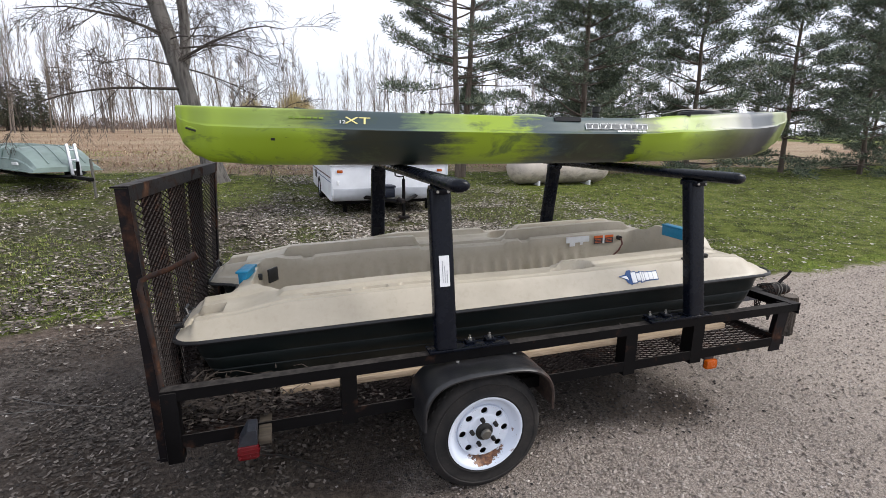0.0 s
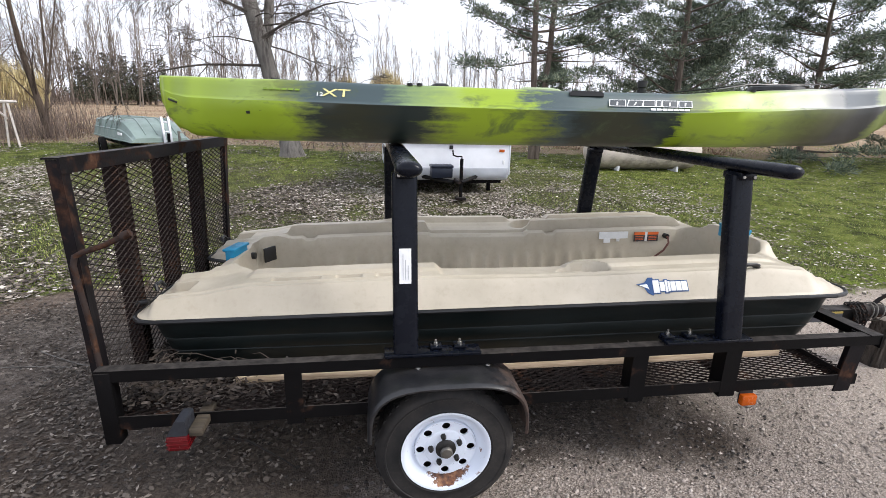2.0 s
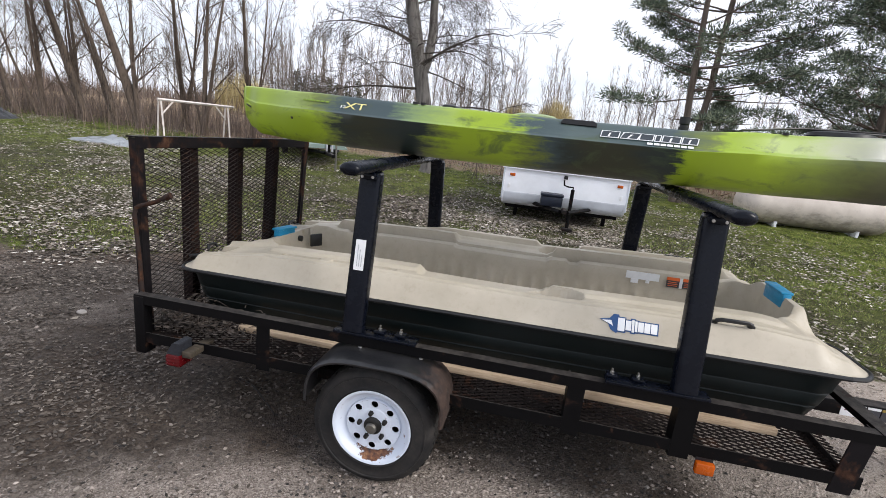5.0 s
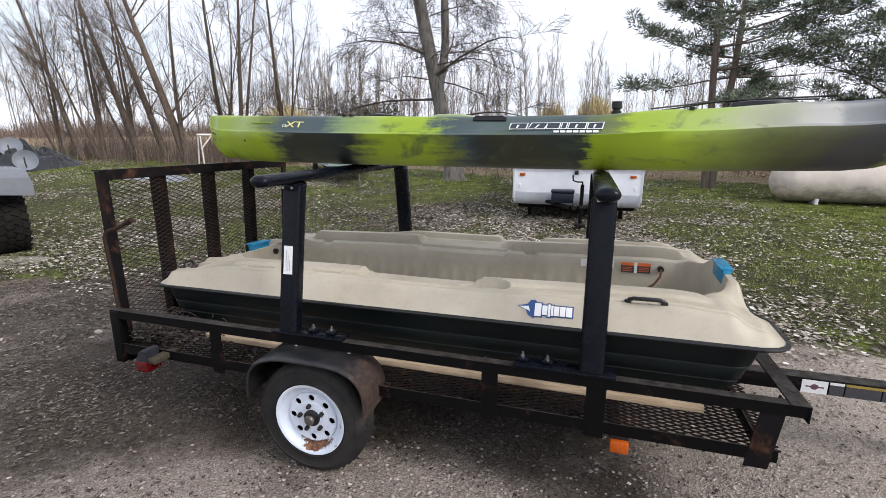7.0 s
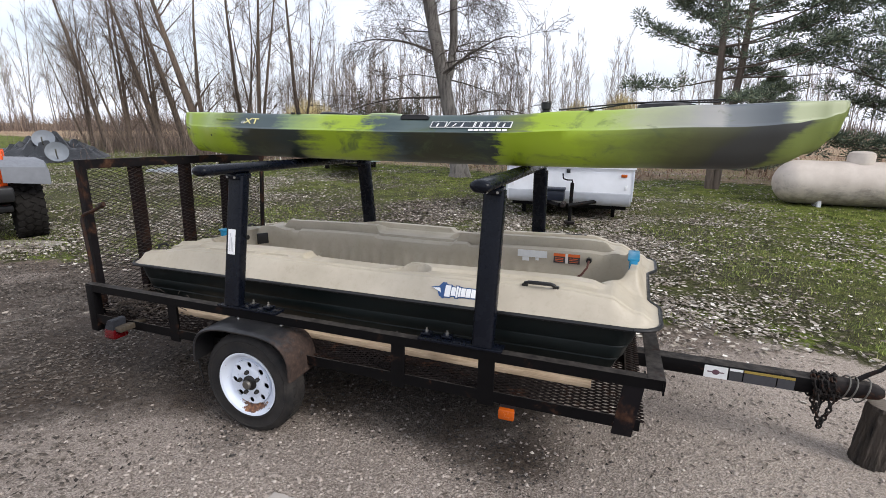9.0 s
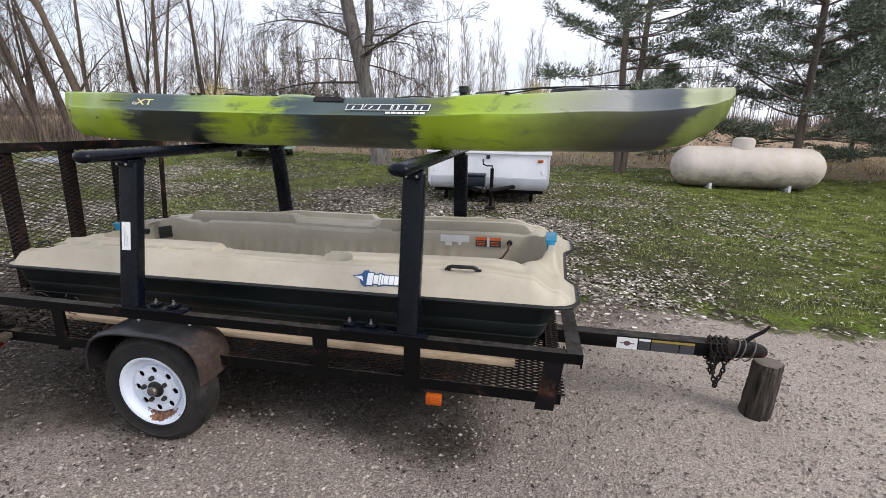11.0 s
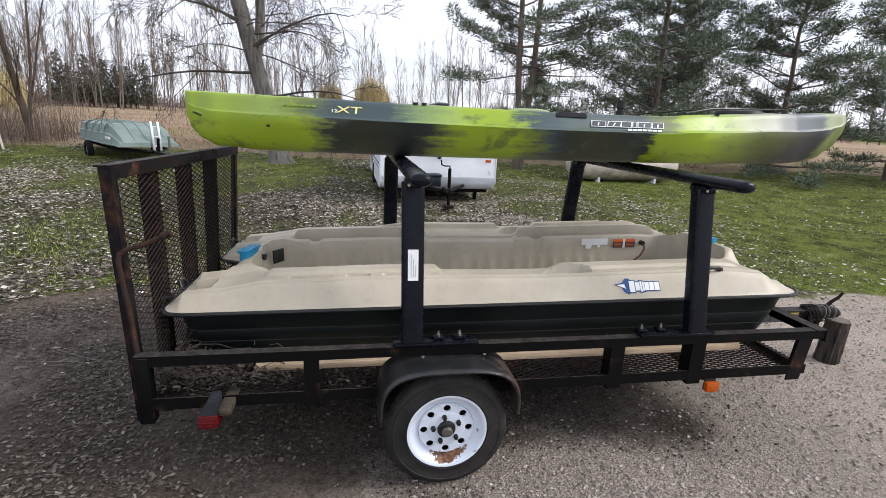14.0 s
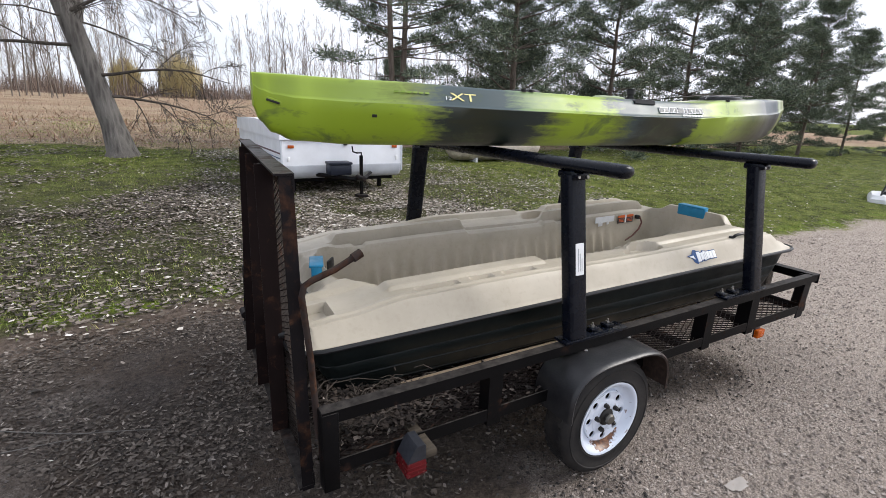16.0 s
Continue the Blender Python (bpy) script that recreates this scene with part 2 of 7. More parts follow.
needle_mat = make_leafy("pine_needles", [(0.0, (0.034, 0.052, 0.034)), (0.5, (0.084, 0.113, 0.073)), (0.85, (0.155, 0.192, 0.125)), (1.0, (0.27, 0.29, 0.185))], 0.6)
far_needle = make_leafy("far_needles", [(0.0, (0.032, 0.036, 0.023)), (0.6, (0.068, 0.074, 0.045)), (1.0, (0.13, 0.125, 0.078))])
willow_mat = make_leafy("willow_twigs", [(0.0, (0.33, 0.26, 0.12)), (1.0, (0.50, 0.42, 0.22))])
rust_shrub = make_leafy("shrub_twigs", [(0.0, (0.075, 0.054, 0.045)), (0.6, (0.165, 0.120, 0.098)), (1.0, (0.27, 0.20, 0.155))])
rust_grass = make_leafy("rusty_grass", [(0.0, (0.15, 0.085, 0.055)), (0.5, (0.29, 0.175, 0.118)), (1.0, (0.42, 0.29, 0.20))], 0.85)
litter_mat = make_leafy("dead_leaves", [(0.0, (0.050, 0.038, 0.028)), (0.30, (0.145, 0.118, 0.088)), (0.6, (0.285, 0.245, 0.195)), (0.85, (0.46, 0.415, 0.355)), (1.0, (0.76, 0.72, 0.66))], 0.7)
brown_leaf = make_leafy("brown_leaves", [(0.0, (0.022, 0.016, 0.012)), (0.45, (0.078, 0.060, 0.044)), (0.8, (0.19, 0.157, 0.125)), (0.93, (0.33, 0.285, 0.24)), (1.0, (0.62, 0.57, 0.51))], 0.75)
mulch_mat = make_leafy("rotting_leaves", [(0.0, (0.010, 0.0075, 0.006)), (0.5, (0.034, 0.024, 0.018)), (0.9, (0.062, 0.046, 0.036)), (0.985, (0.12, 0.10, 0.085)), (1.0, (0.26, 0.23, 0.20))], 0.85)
grass_mat = make_leafy("grass_blades", [(0.0, (0.095, 0.145, 0.019)), (0.45, (0.19, 0.255, 0.036)), (0.8, (0.30, 0.34, 0.068)), (1.0, (0.50, 0.44, 0.21))], 0.6)
reed_mat = make_leafy("dry_grass", [(0.0, (0.20, 0.145, 0.095)), (0.5, (0.38, 0.285, 0.195)), (1.0, (0.54, 0.435, 0.31))], 0.85)
trodden_mat = make_leafy("trodden_leaves", [(0.0, (0.022, 0.017, 0.013)), (0.5, (0.078, 0.062, 0.049)), (0.93, (0.15, 0.126, 0.106)), (1.0, (0.27, 0.235, 0.20))], 0.9)
# dark copy of the gravel stones, for damp earth and painted shade
grit_mat = make_leafy("damp_shade_grit", [(0.0, (0.012, 0.010, 0.009)), (0.5, (0.042, 0.036, 0.032)), (0.93, (0.12, 0.105, 0.095)), (1.0, (0.29, 0.26, 0.235))], 0.9)
stone_mat = make_leafy("gravel_stones", [(0.0, (0.12, 0.097, 0.083)), (0.5, (0.31, 0.262, 0.226)), (0.90, (0.43, 0.37, 0.325)), (1.0, (0.54, 0.48, 0.43))], 0.85)


def make_ground():
    n = Nodes("ground_earth")
    big = n.noise(0.55, 5)
    mid = n.noise(3.4, 6, 0.65)
    fine = n.noise(38, 6, 0.7)
    peb = n.cells(165, "Distance")
    pebc = n.cells(165, "Color")
    peb2 = n.cells(60, "Distance")
    # compacted crushed stone
    grit = n.ramp(n.axis("X", pebc), [(0.0, (0.085, 0.068, 0.057)), (0.35, (0.27, 0.228, 0.196)), (0.8, (0.48, 0.412, 0.358)), (1.0, (0.66, 0.585, 0.525))])
    earth = n.mix(n.ramp(mid, [(0.3, 0.0), (0.72, 1.0)]), (0.208, 0.170, 0.146), (0.46, 0.385, 0.336))
    gravel = n.mix(0.68, earth, grit)
    gravel = n.mix(n.ramp(big, [(0.35, 0.35), (0.65, 0.0)]), gravel, (0.15, 0.127, 0.109))
    gravel = n.mix(n.ramp(n.noise(135, 4, 0.8), [(0.33, 0.55), (0.46, 0.0)]), gravel, (0.105, 0.080, 0.068))
    gravel = n.mix(n.ramp(n.noise(120, 3, 0.8), [(0.56, 0.0), (0.68, 0.6)]), gravel, (0.62, 0.555, 0.50))
    gravel = n.mix(n.math("MULTIPLY", n.attr("pale"), 0.5), gravel, n.mix(n.ramp(n.noise(60, 5, 0.8), [(0.38, 0.0), (0.62, 1.0)]), (0.35, 0.288, 0.236), (0.80, 0.695, 0.595)))
    # darkens damp earth and paints the trailer's shade into the gravel's colour
    wet_shade = n.math("ADD", n.attr("damp_shade"), n.math("MULTIPLY", n.math("SUBTRACT", n.mix(0.35, mid, fine), 0.5), 1.1))
    gravel = n.mix(n.ramp(wet_shade, [(0.22, 0.0), (0.70, 0.84)]), gravel, n.ramp(fine, [(0.33, (0.006, 0.0048, 0.0043)), (0.48, (0.022, 0.018, 0.0155)), (0.60, (0.075, 0.063, 0.056)), (0.75, (0.15, 0.132, 0.12))]))
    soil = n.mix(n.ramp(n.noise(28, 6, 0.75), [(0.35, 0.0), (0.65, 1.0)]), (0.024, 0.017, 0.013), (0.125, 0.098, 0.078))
    gravel = n.mix(n.math("MULTIPLY", n.ramp(n.noise(1.7, 6, 0.68), [(0.40, 0.0), (0.56, 0.9)]), n.ramp(n.attr("damp_shade"), [(0.1, 0.0), (0.5, 1.0)])), gravel, soil)
    border = n.math("MULTIPLY", n.ramp(n.attr("turf"), [(0.0, 0.0), (0.12, 0.8)]), n.ramp(n.attr("pale"), [(0.0, 1.0), (0.6, 0.15)]))
    gravel = n.mix(border, gravel, n.ramp(n.noise(22, 6, 0.75), [(0.32, (0.050, 0.036, 0.027)), (0.55, (0.155, 0.117, 0.092)), (0.75, (0.26, 0.21, 0.172))]))
    # lawn soil and thatch under the blades
    lawn = n.ramp(n.math("ADD", n.math("MULTIPLY", mid, 0.6), n.math("MULTIPLY", fine, 0.4)), [(0.34, (0.014, 0.013, 0.008)), (0.45, (0.056, 0.068, 0.014)), (0.55, (0.135, 0.160, 0.028)), (0.68, (0.26, 0.245, 0.105))])
    lawn = n.mix(n.ramp(n.math("ADD", n.attr("litter"), n.math("MULTIPLY", big, 0.4)), [(0.45, 0.0), (0.95, 0.75)]), lawn, n.ramp(fine, [(0.35, (0.011, 0.009, 0.007)), (0.52, (0.050, 0.041, 0.031)), (0.7, (0.16, 0.135, 0.105))]))
    dry = n.ramp(n.math("ADD", n.math("MULTIPLY", mid, 0.5), n.math("MULTIPLY", fine, 0.5)), [(0.3, (0.19, 0.135, 0.09)), (0.52, (0.36, 0.27, 0.185)), (0.72, (0.50, 0.40, 0.285))])
    dry = n.mix(n.ramp(n.noise(0.16, 4, 0.6, stretch=(0.6, 1.4, 1)), [(0.42, 0.0), (0.58, 0.75)]), dry, n.mix(mid, (0.17, 0.10, 0.066), (0.34, 0.225, 0.158)))
    turf = n.mix(n.ramp(n.math("ADD", n.attr("field"), n.math("MULTIPLY", n.math("SUBTRACT", mid, 0.5), 0.7)), [(0.4, 0.0), (0.6, 1.0)]), lawn, dry)
    moss = n.math("MULTIPLY", n.ramp(n.attr("turf"), [(0.45, 0.0), (0.62, 1.0), (0.85, 1.0), (1.0, 0.15)]), n.ramp(n.noise(2.6, 5, 0.6), [(0.46, 0.0), (0.58, 0.85)]))
    turf = n.mix(moss, turf, n.ramp(fine, [(0.35, (0.055, 0.085, 0.012)), (0.6, (0.19, 0.25, 0.030)), (0.75, (0.30, 0.34, 0.06))]))
    edge = n.math("ADD", n.attr("turf"), n.math("MULTIPLY", n.math("SUBTRACT", mid, 0.5), 0.95))
    edge = n.math("ADD", edge, n.math("MULTIPLY", n.math("SUBTRACT", fine, 0.5), 0.5))
    cover = n.ramp(edge, [(0.42, 0.0), (0.58, 1.0)])
    n.set(Base_Color=n.mix(cover, gravel, turf), Roughness=0.95, Specular_IOR_Level=0.15)
    height = n.math("ADD", n.math("MULTIPLY", peb, 0.7), n.math("ADD", n.math("MULTIPLY", peb2, 0.5), fine))
    n.bump(height, 0.9, 0.016)
    return n.mat


ground_mat = make_ground()


def make_tan():
    """Sun-bleached moulded boat plastic, grubby in the low parts of the grain."""
    n = Nodes("tan_moulded_plastic")
    col = n.ramp(n.noise(3.0, 6, 0.6), [(0.3, (0.375, 0.331, 0.256)), (0.6, (0.478, 0.426, 0.340)), (0.8, (0.535, 0.482, 0.390))])
    col = n.mix(n.ramp(n.noise(30, 5, 0.7), [(0.52, 0.0), (0.8, 0.3)]), col, (0.26, 0.20, 0.14))
    n.set(Base_Color=col, Roughness=n.ramp(n.noise(9, 4), [(0.3, 0.42), (0.7, 0.6)]))
    n.bump(n.noise(220, 3), 0.12, 0.001)
    return n.mat


tan_plastic = make_tan()
hull_green = plain("hull_dark_green", (0.0052, 0.0086, 0.0088), 0.45, 0, 0.35, 4, 90, 0.12, 0.002, 0.25)


def make_camo():
    """Lime, slate and olive blown into one another along the hull, in one order above the chine and another below it.
    Sky reflection is painted into the upper order.
    """
    n = Nodes("camo_plastic")
    x, z = n.axis("X"), n.axis("Z")
    warp = n.noise(3.0, 3, 0.5)
    streak = n.math("MULTIPLY", n.math("SUBTRACT", n.noise(5.0, 5, 0.62, stretch=(0.55, 1.0, 7.0), distort=1.0), 0.5), n.ramp(n.math("MULTIPLY", x, 0.5), [(0.2, 1.0), (0.45, 0.25)]))
    tipped = n.math("MULTIPLY", n.ramp(n.math("MULTIPLY", x, 0.5), [(0.55, 0.0), (0.68, 1.0)]), n.math("MULTIPLY", n.math("SUBTRACT", z, 0.15), 0.95))
    pos = n.math("ADD", x, n.math("MULTIPLY", n.math("SUBTRACT", warp, 0.5), 0.34))
    pos = n.math("ADD", pos, n.math("MULTIPLY", streak, 0.26))
    rag = n.math("SUBTRACT", n.noise(13, 8, 0.72, stretch=(0.8, 1.0, 2.0), distort=1.4), 0.5)
    pos = n.math("ADD", pos, n.math("MULTIPLY", rag, n.ramp(n.math("MULTIPLY", x, 0.5), [(0.5, 0.20), (0.68, 0.025)])))
    high = n.math("DIVIDE", n.math("ADD", pos, 1.86), 3.72)
    deep = n.math("DIVIDE", n.math("ADD", n.math("SUBTRACT", pos, tipped), 1.86), 3.72)
    lime, pale, dark, slate = (0.255, 0.36, 0.020), (0.27, 0.365, 0.07), (0.021, 0.030, 0.027), (0.046, 0.070, 0.075)
    olive, brown, sky_silver = (0.13, 0.165, 0.038), (0.031, 0.034, 0.019), (0.235, 0.24, 0.235)
    # the upper band's silver and paler tones hold painted sky reflection
    upper = n.ramp(high, [(0.0, lime), (0.12, pale), (0.165, olive), (0.195, slate), (0.265, slate), (0.295, (0.16, 0.23, 0.10)), (0.35, pale), (0.375, lime), (0.425, lime), (0.445, slate), (0.50, (0.075, 0.105, 0.105)), (0.62, slate), (0.655, olive), (0.672, lime), (0.745, pale), (0.79, (0.33, 0.36, 0.22)), (0.835, sky_silver), (0.855, sky_silver), (0.868, (0.105, 0.122, 0.138)), (0.924, (0.085, 0.100, 0.115)), (0.931, (0.27, 0.31, 0.17)), (1.0, (0.29, 0.32, 0.19))])
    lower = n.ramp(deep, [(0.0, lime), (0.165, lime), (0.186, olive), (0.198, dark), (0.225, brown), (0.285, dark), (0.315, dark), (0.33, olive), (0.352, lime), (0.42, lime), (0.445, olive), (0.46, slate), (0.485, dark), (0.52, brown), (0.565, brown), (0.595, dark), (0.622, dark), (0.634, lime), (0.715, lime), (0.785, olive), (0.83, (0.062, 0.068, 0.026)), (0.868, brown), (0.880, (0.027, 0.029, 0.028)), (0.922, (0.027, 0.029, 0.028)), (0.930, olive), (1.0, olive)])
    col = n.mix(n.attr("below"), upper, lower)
    blot = n.ramp(n.noise(4.2, 5, 0.65, stretch=(1.0, 1.0, 2.2), distort=0.6), [(0.57, 0.0), (0.67, 0.7)])
    col = n.mix(blot, col, (0.06, 0.085, 0.04))
    fleck = n.ramp(n.noise(14, 7, 0.75, stretch=(0.4, 1, 3.4), distort=1.2), [(0.655, 0.0), (0.69, 0.85)])
    col = n.mix(fleck, col, (0.025, 0.035, 0.02))
    n.set(Base_Color=col, Roughness=n.ramp(n.noise(7, 4), [(0.3, 0.34), (0.7, 0.48)]), Specular_IOR_Level=0.4)
    n.bump(n.noise(150, 3), 0.05, 0.001)
    return n.mat


camo = make_camo()


def make_rim():
    """White wheel paint, rusted through in one patch near the bead and in specks."""
    n = Nodes("white_wheel_paint")
    z, x = n.axis("Z"), n.axis("X")
    rad = n.math("SQRT", n.math("ADD", n.math("MULTIPLY", x, x), n.math("MULTIPLY", z, z)))
    za = n.math("POWER", n.math("ABSOLUTE", n.math("MULTIPLY", n.math("SUBTRACT", rad, 0.133), 44.0)), 2.0)
    xa = n.math("POWER", n.math("ADD", n.math("ABSOLUTE", n.math("MULTIPLY", n.math("SUBTRACT", x, 0.012), 13.0)), n.math("MAXIMUM", n.math("MULTIPLY", z, 80.0), 0.0)), 2.0)
    spot = n.math("ADD", n.math("ADD", za, xa), n.math("MULTIPLY", n.math("SUBTRACT", n.noise(38, 7, 0.75), 0.5), 3.2))
    patch = n.ramp(spot, [(0.75, 1.0), (0.95, 0.0)])
    speck = n.ramp(n.noise(34, 6, 0.7), [(0.64, 0.0), (0.68, 1.0)])
    rust = n.ramp(n.noise(60, 5), [(0.3, (0.022, 0.010, 0.007)), (0.5, (0.12, 0.042, 0.015)), (0.75, (0.32, 0.16, 0.07))])
    base = n.mix(n.noise(10, 5), (0.56, 0.61, 0.70), (0.70, 0.75, 0.84))
    n.set(Base_Color=n.mix(n.math("MAXIMUM", patch, n.math("MULTIPLY", speck, 0.8)), base, rust), Roughness=0.38)
    n.bump(n.noise(90, 4), 0.1, 0.001)
    return n.mat


rim_white = make_rim()


def make_fender():
    """Satin black paint, rusted brown on the forward slope and in a few patches."""
    n = Nodes("fender_paint")
    rough_noise = n.noise(16, 7, 0.7, distort=0.5)
    ahead = n.ramp(n.axis("X"), [(0.12, 0.0), (0.30, 0.42)])
    mask = n.ramp(n.math("ADD", rough_noise, ahead), [(0.66, 0.0), (0.80, 1.0)])
    rust = n.ramp(n.noise(45, 5), [(0.3, (0.016, 0.010, 0.008)), (0.6, (0.046, 0.027, 0.020)), (0.8, (0.085, 0.054, 0.040))])
    coat = n.mix(n.ramp(n.noise(9, 6, 0.7), [(0.4, 0.0), (0.7, 1.0)]), (0.0075, 0.0078, 0.0095), (0.026, 0.025, 0.026))
    n.set(Base_Color=n.mix(mask, coat, rust), Roughness=n.ramp(mask, [(0.0, 0.36), (1.0, 0.85)]), Specular_IOR_Level=0.45)
    n.bump(n.math("ADD", n.noise(110, 4), n.math("MULTIPLY", n.noise(6, 3), 3.0)), 0.25, 0.003)
    return n.mat


def make_tyre():
    """Black rubber gone grey with dust and dried mud in blotches."""
    n = Nodes("dusty_rubber")
    dust = n.ramp(n.noise(7, 7, 0.7, distort=0.6), [(0.38, 0.10), (0.62, 0.85)])
    col = n.mix(dust, (0.0065, 0.007, 0.0085), n.mix(n.noise(60, 5, 0.7), (0.017, 0.016, 0.016), (0.060, 0.053, 0.047)))
    n.set(Base_Color=col, Roughness=n.ramp(dust, [(0.0, 0.55), (1.0, 0.9)]), Specular_IOR_Level=0.25)
    n.bump(n.noise(150, 4), 0.3, 0.002)
    return n.mat


tyre_rubber = make_tyre()

# ---- mesh helpers ----
BASE = {}


def thing(name, label, category, at=(0, 0, 0), group="", kind="", rz=0.0):
    """An empty at a thing's base; its parts are made in world metres, or in its own when it is turned or copied."""
    ob = new(name)
    ob.empty_display_size = 0.1
    ob.matrix_world = pose(*at, 0, 0, rz)
    BASE[ob.name] = Vector(at)
    return tagged(ob, label, category, group, kind)


def finish(bm, name, material, smooth=40.0):
    me = bpy.data.meshes.new(name)
    bm.to_mesh(me)
    bm.free()
    if material:
        me.materials.append(material)
    if smooth:
        me.polygons.foreach_set("use_smooth", [True] * len(me.polygons))
        me.set_sharp_from_angle(angle=radians(smooth))
    return me


def part(name, bm, material, parent, label="", local=False, smooth=40.0):
    """Links a bmesh as one mesh under a thing or a part."""
    base = BASE[parent.name]
    if not local:
        bmesh.ops.translate(bm, verts=bm.verts, vec=-base)
    ob = new(name, finish(bm, name, material, smooth))
    ob.parent = parent
    BASE[ob.name] = base
    return tagged(ob, label)


def solo(name, bm, material, label, category, kind="", group="", at=(0, 0, 0), smooth=40.0):
    """A thing of one mesh, with its origin at its base."""
    bmesh.ops.translate(bm, verts=bm.verts, vec=-Vector(at))
    ob = new(name, finish(bm, name, material, smooth))
    ob.location = at
    BASE[ob.name] = Vector(at)
    return tagged(ob, label, category, group, kind)


def raw(name, verts, faces, material, smooth=False):
    """A mesh object straight from lists that a formula filled."""
    me = bpy.data.meshes.new(name)
    me.from_pydata(verts, [], faces)
    me.materials.append(material)
    if smooth:
        me.polygons.foreach_set("use_smooth", [True] * len(me.polygons))
    return new(name, me)


def box(bm, lo, hi, bevel=0.0, m=None, seg=2):
    s = [b - a for a, b in zip(lo, hi)]
    c = [(a + b) / 2 for a, b in zip(lo, hi)]
    mat = Matrix.Translation(c) @ Matrix.Diagonal((*s, 1))
    made = bmesh.ops.create_cube(bm, size=1.0, matrix=mat)["verts"]
    if bevel:
        edges = list({e for v in made for e in v.link_edges})
        res = bmesh.ops.bevel(bm, geom=edges, offset=bevel, segments=seg, profile=0.5, affect="EDGES")
        made = list({v for f in res["faces"] for v in f.verts} | {v for v in made if v.is_valid})
    if m is not None:
        bmesh.ops.transform(bm, matrix=m, verts=made)
    return bm


def frame_axes(d):
    d = d.normalized()
    a = Vector((0, 0, 1)) if abs(d.z) < 0.9 else Vector((1, 0, 0))
    u = d.cross(a).normalized()
    return u, d.cross(u).normalized()


def tube(bm, pts, r, n=10, caps=True, flat=1.0):
    """A tube swept along points; r is one radius or a list; flat squashes the second axis."""
    pts = [Vector(p) for p in pts]
    rs = r if isinstance(r, (list, tuple)) else [r] * len(pts)
    u = v = None
    rings = []
    for i, p in enumerate(pts):
        d = (pts[min(i + 1, len(pts) - 1)] - pts[max(i - 1, 0)])
        if u is None:
            u, v = frame_axes(d)
        else:
            d.normalize()
            u = (u - d * u.dot(d)).normalized()
            v = d.cross(u)
        rings.append([bm.verts.new(p + (u * math.cos(2 * math.pi * k / n) + v * (math.sin(2 * math.pi * k / n) * flat)) * rs[i]) for k in range(n)])
    for a, b in zip(rings, rings[1:]):
        for k in range(n):
            bm.faces.new((a[k], a[(k + 1) % n], b[(k + 1) % n], b[k]))
    if caps:
        bm.faces.new(rings[0][::-1])
        bm.faces.new(rings[-1])
    return bm


def cyl(bm, a, b, r, n=20):
    return tube(bm, [a, b], r, n)


def loft(bm, rings, caps=(True, True), closed=True):
    vs = [[bm.verts.new(p) for p in ring] for ring in rings]
    k = len(vs[0])
    for a, b in zip(vs, vs[1:]):
        for i in range(k if closed else k - 1):
            bm.faces.new((a[i], a[(i + 1) % k], b[(i + 1) % k], b[i]))
    if caps[0]:
        bm.faces.new(vs[0][::-1])
    if caps[1]:
        bm.faces.new(vs[-1])
    return vs


def lathe(bm, profile, centre, axis="y", n=48, closed=False):
    """Turns a profile of (radius, offset along the axis) round a centre."""
    c = Vector(centre)
    rings = []
    for k in range(n):
        a = 2 * math.pi * k / n
        ring = []
        for r, o in profile:
            if axis == "y":
                ring.append(c + Vector((r * math.cos(a), o, r * math.sin(a))))
            elif axis == "x":
                ring.append(c + Vector((o, r * math.cos(a), r * math.sin(a))))
            else:
                ring.append(c + Vector((r * math.cos(a), r * math.sin(a), o)))
        rings.append([bm.verts.new(p) for p in ring])
    m = len(profile)
    for k in range(n):
        a, b = rings[k], rings[(k + 1) % n]
        for i in range(m if closed else m - 1):
            bm.faces.new((a[i], b[i], b[(i + 1) % m], a[(i + 1) % m]))
    bmesh.ops.remove_doubles(bm, verts=bm.verts, dist=1e-6)
    bmesh.ops.recalc_face_normals(bm, faces=bm.faces)
    return bm


def angle_bar(bm, a, b, side, up, leg=0.045, th=0.006):
    """An L-section bar from a to b; side and up are the directions of its two legs."""
    a, b, s, u = Vector(a), Vector(b), Vector(side), Vector(up)
    prof = [Vector((0, 0)), Vector((leg, 0)), Vector((leg, th)), Vector((th, th)), Vector((th, leg)), Vector((0, leg))]
    loft(bm, [[p + s * q.x + u * q.y for q in prof] for p in (a, b)])
    bmesh.ops.recalc_face_normals(bm, faces=bm.faces)
    return bm


def lerp_table(x, table):
    if x <= table[0][0]:
        return table[0][1]
    for (x0, y0), (x1, y1) in zip(table, table[1:]):
        if x <= x1:
            f = (x - x0) / (x1 - x0)
            f = f * f * (3 - 2 * f)
            return y0 + (y1 - y0) * f
    return table[-1][1]


def sstep(a, b, x):
    f = min(1.0, max(0.0, (x - a) / (b - a)))
    return f * f * (3 - 2 * f)


def letters(text, size, material, parent, m, extrude=0.0008, name="lettering"):
    """Words in the built-in font, turned into a mesh under a thing; m places them in the thing's own metres."""
    cu = bpy.data.curves.new(name, "FONT")
    cu.body, cu.size, cu.extrude, cu.align_x, cu.align_y = text, size, extrude, "CENTER", "CENTER"
    tmp = bpy.data.objects.new(name, cu)
    me = bpy.data.meshes.new_from_object(tmp)
    bpy.data.objects.remove(tmp)
    me.materials.clear()
    me.materials.append(material)
    me.transform(m)
    ob = new(name, me)
    ob.parent = parent
    BASE[ob.name] = BASE[parent.name]
    return ob


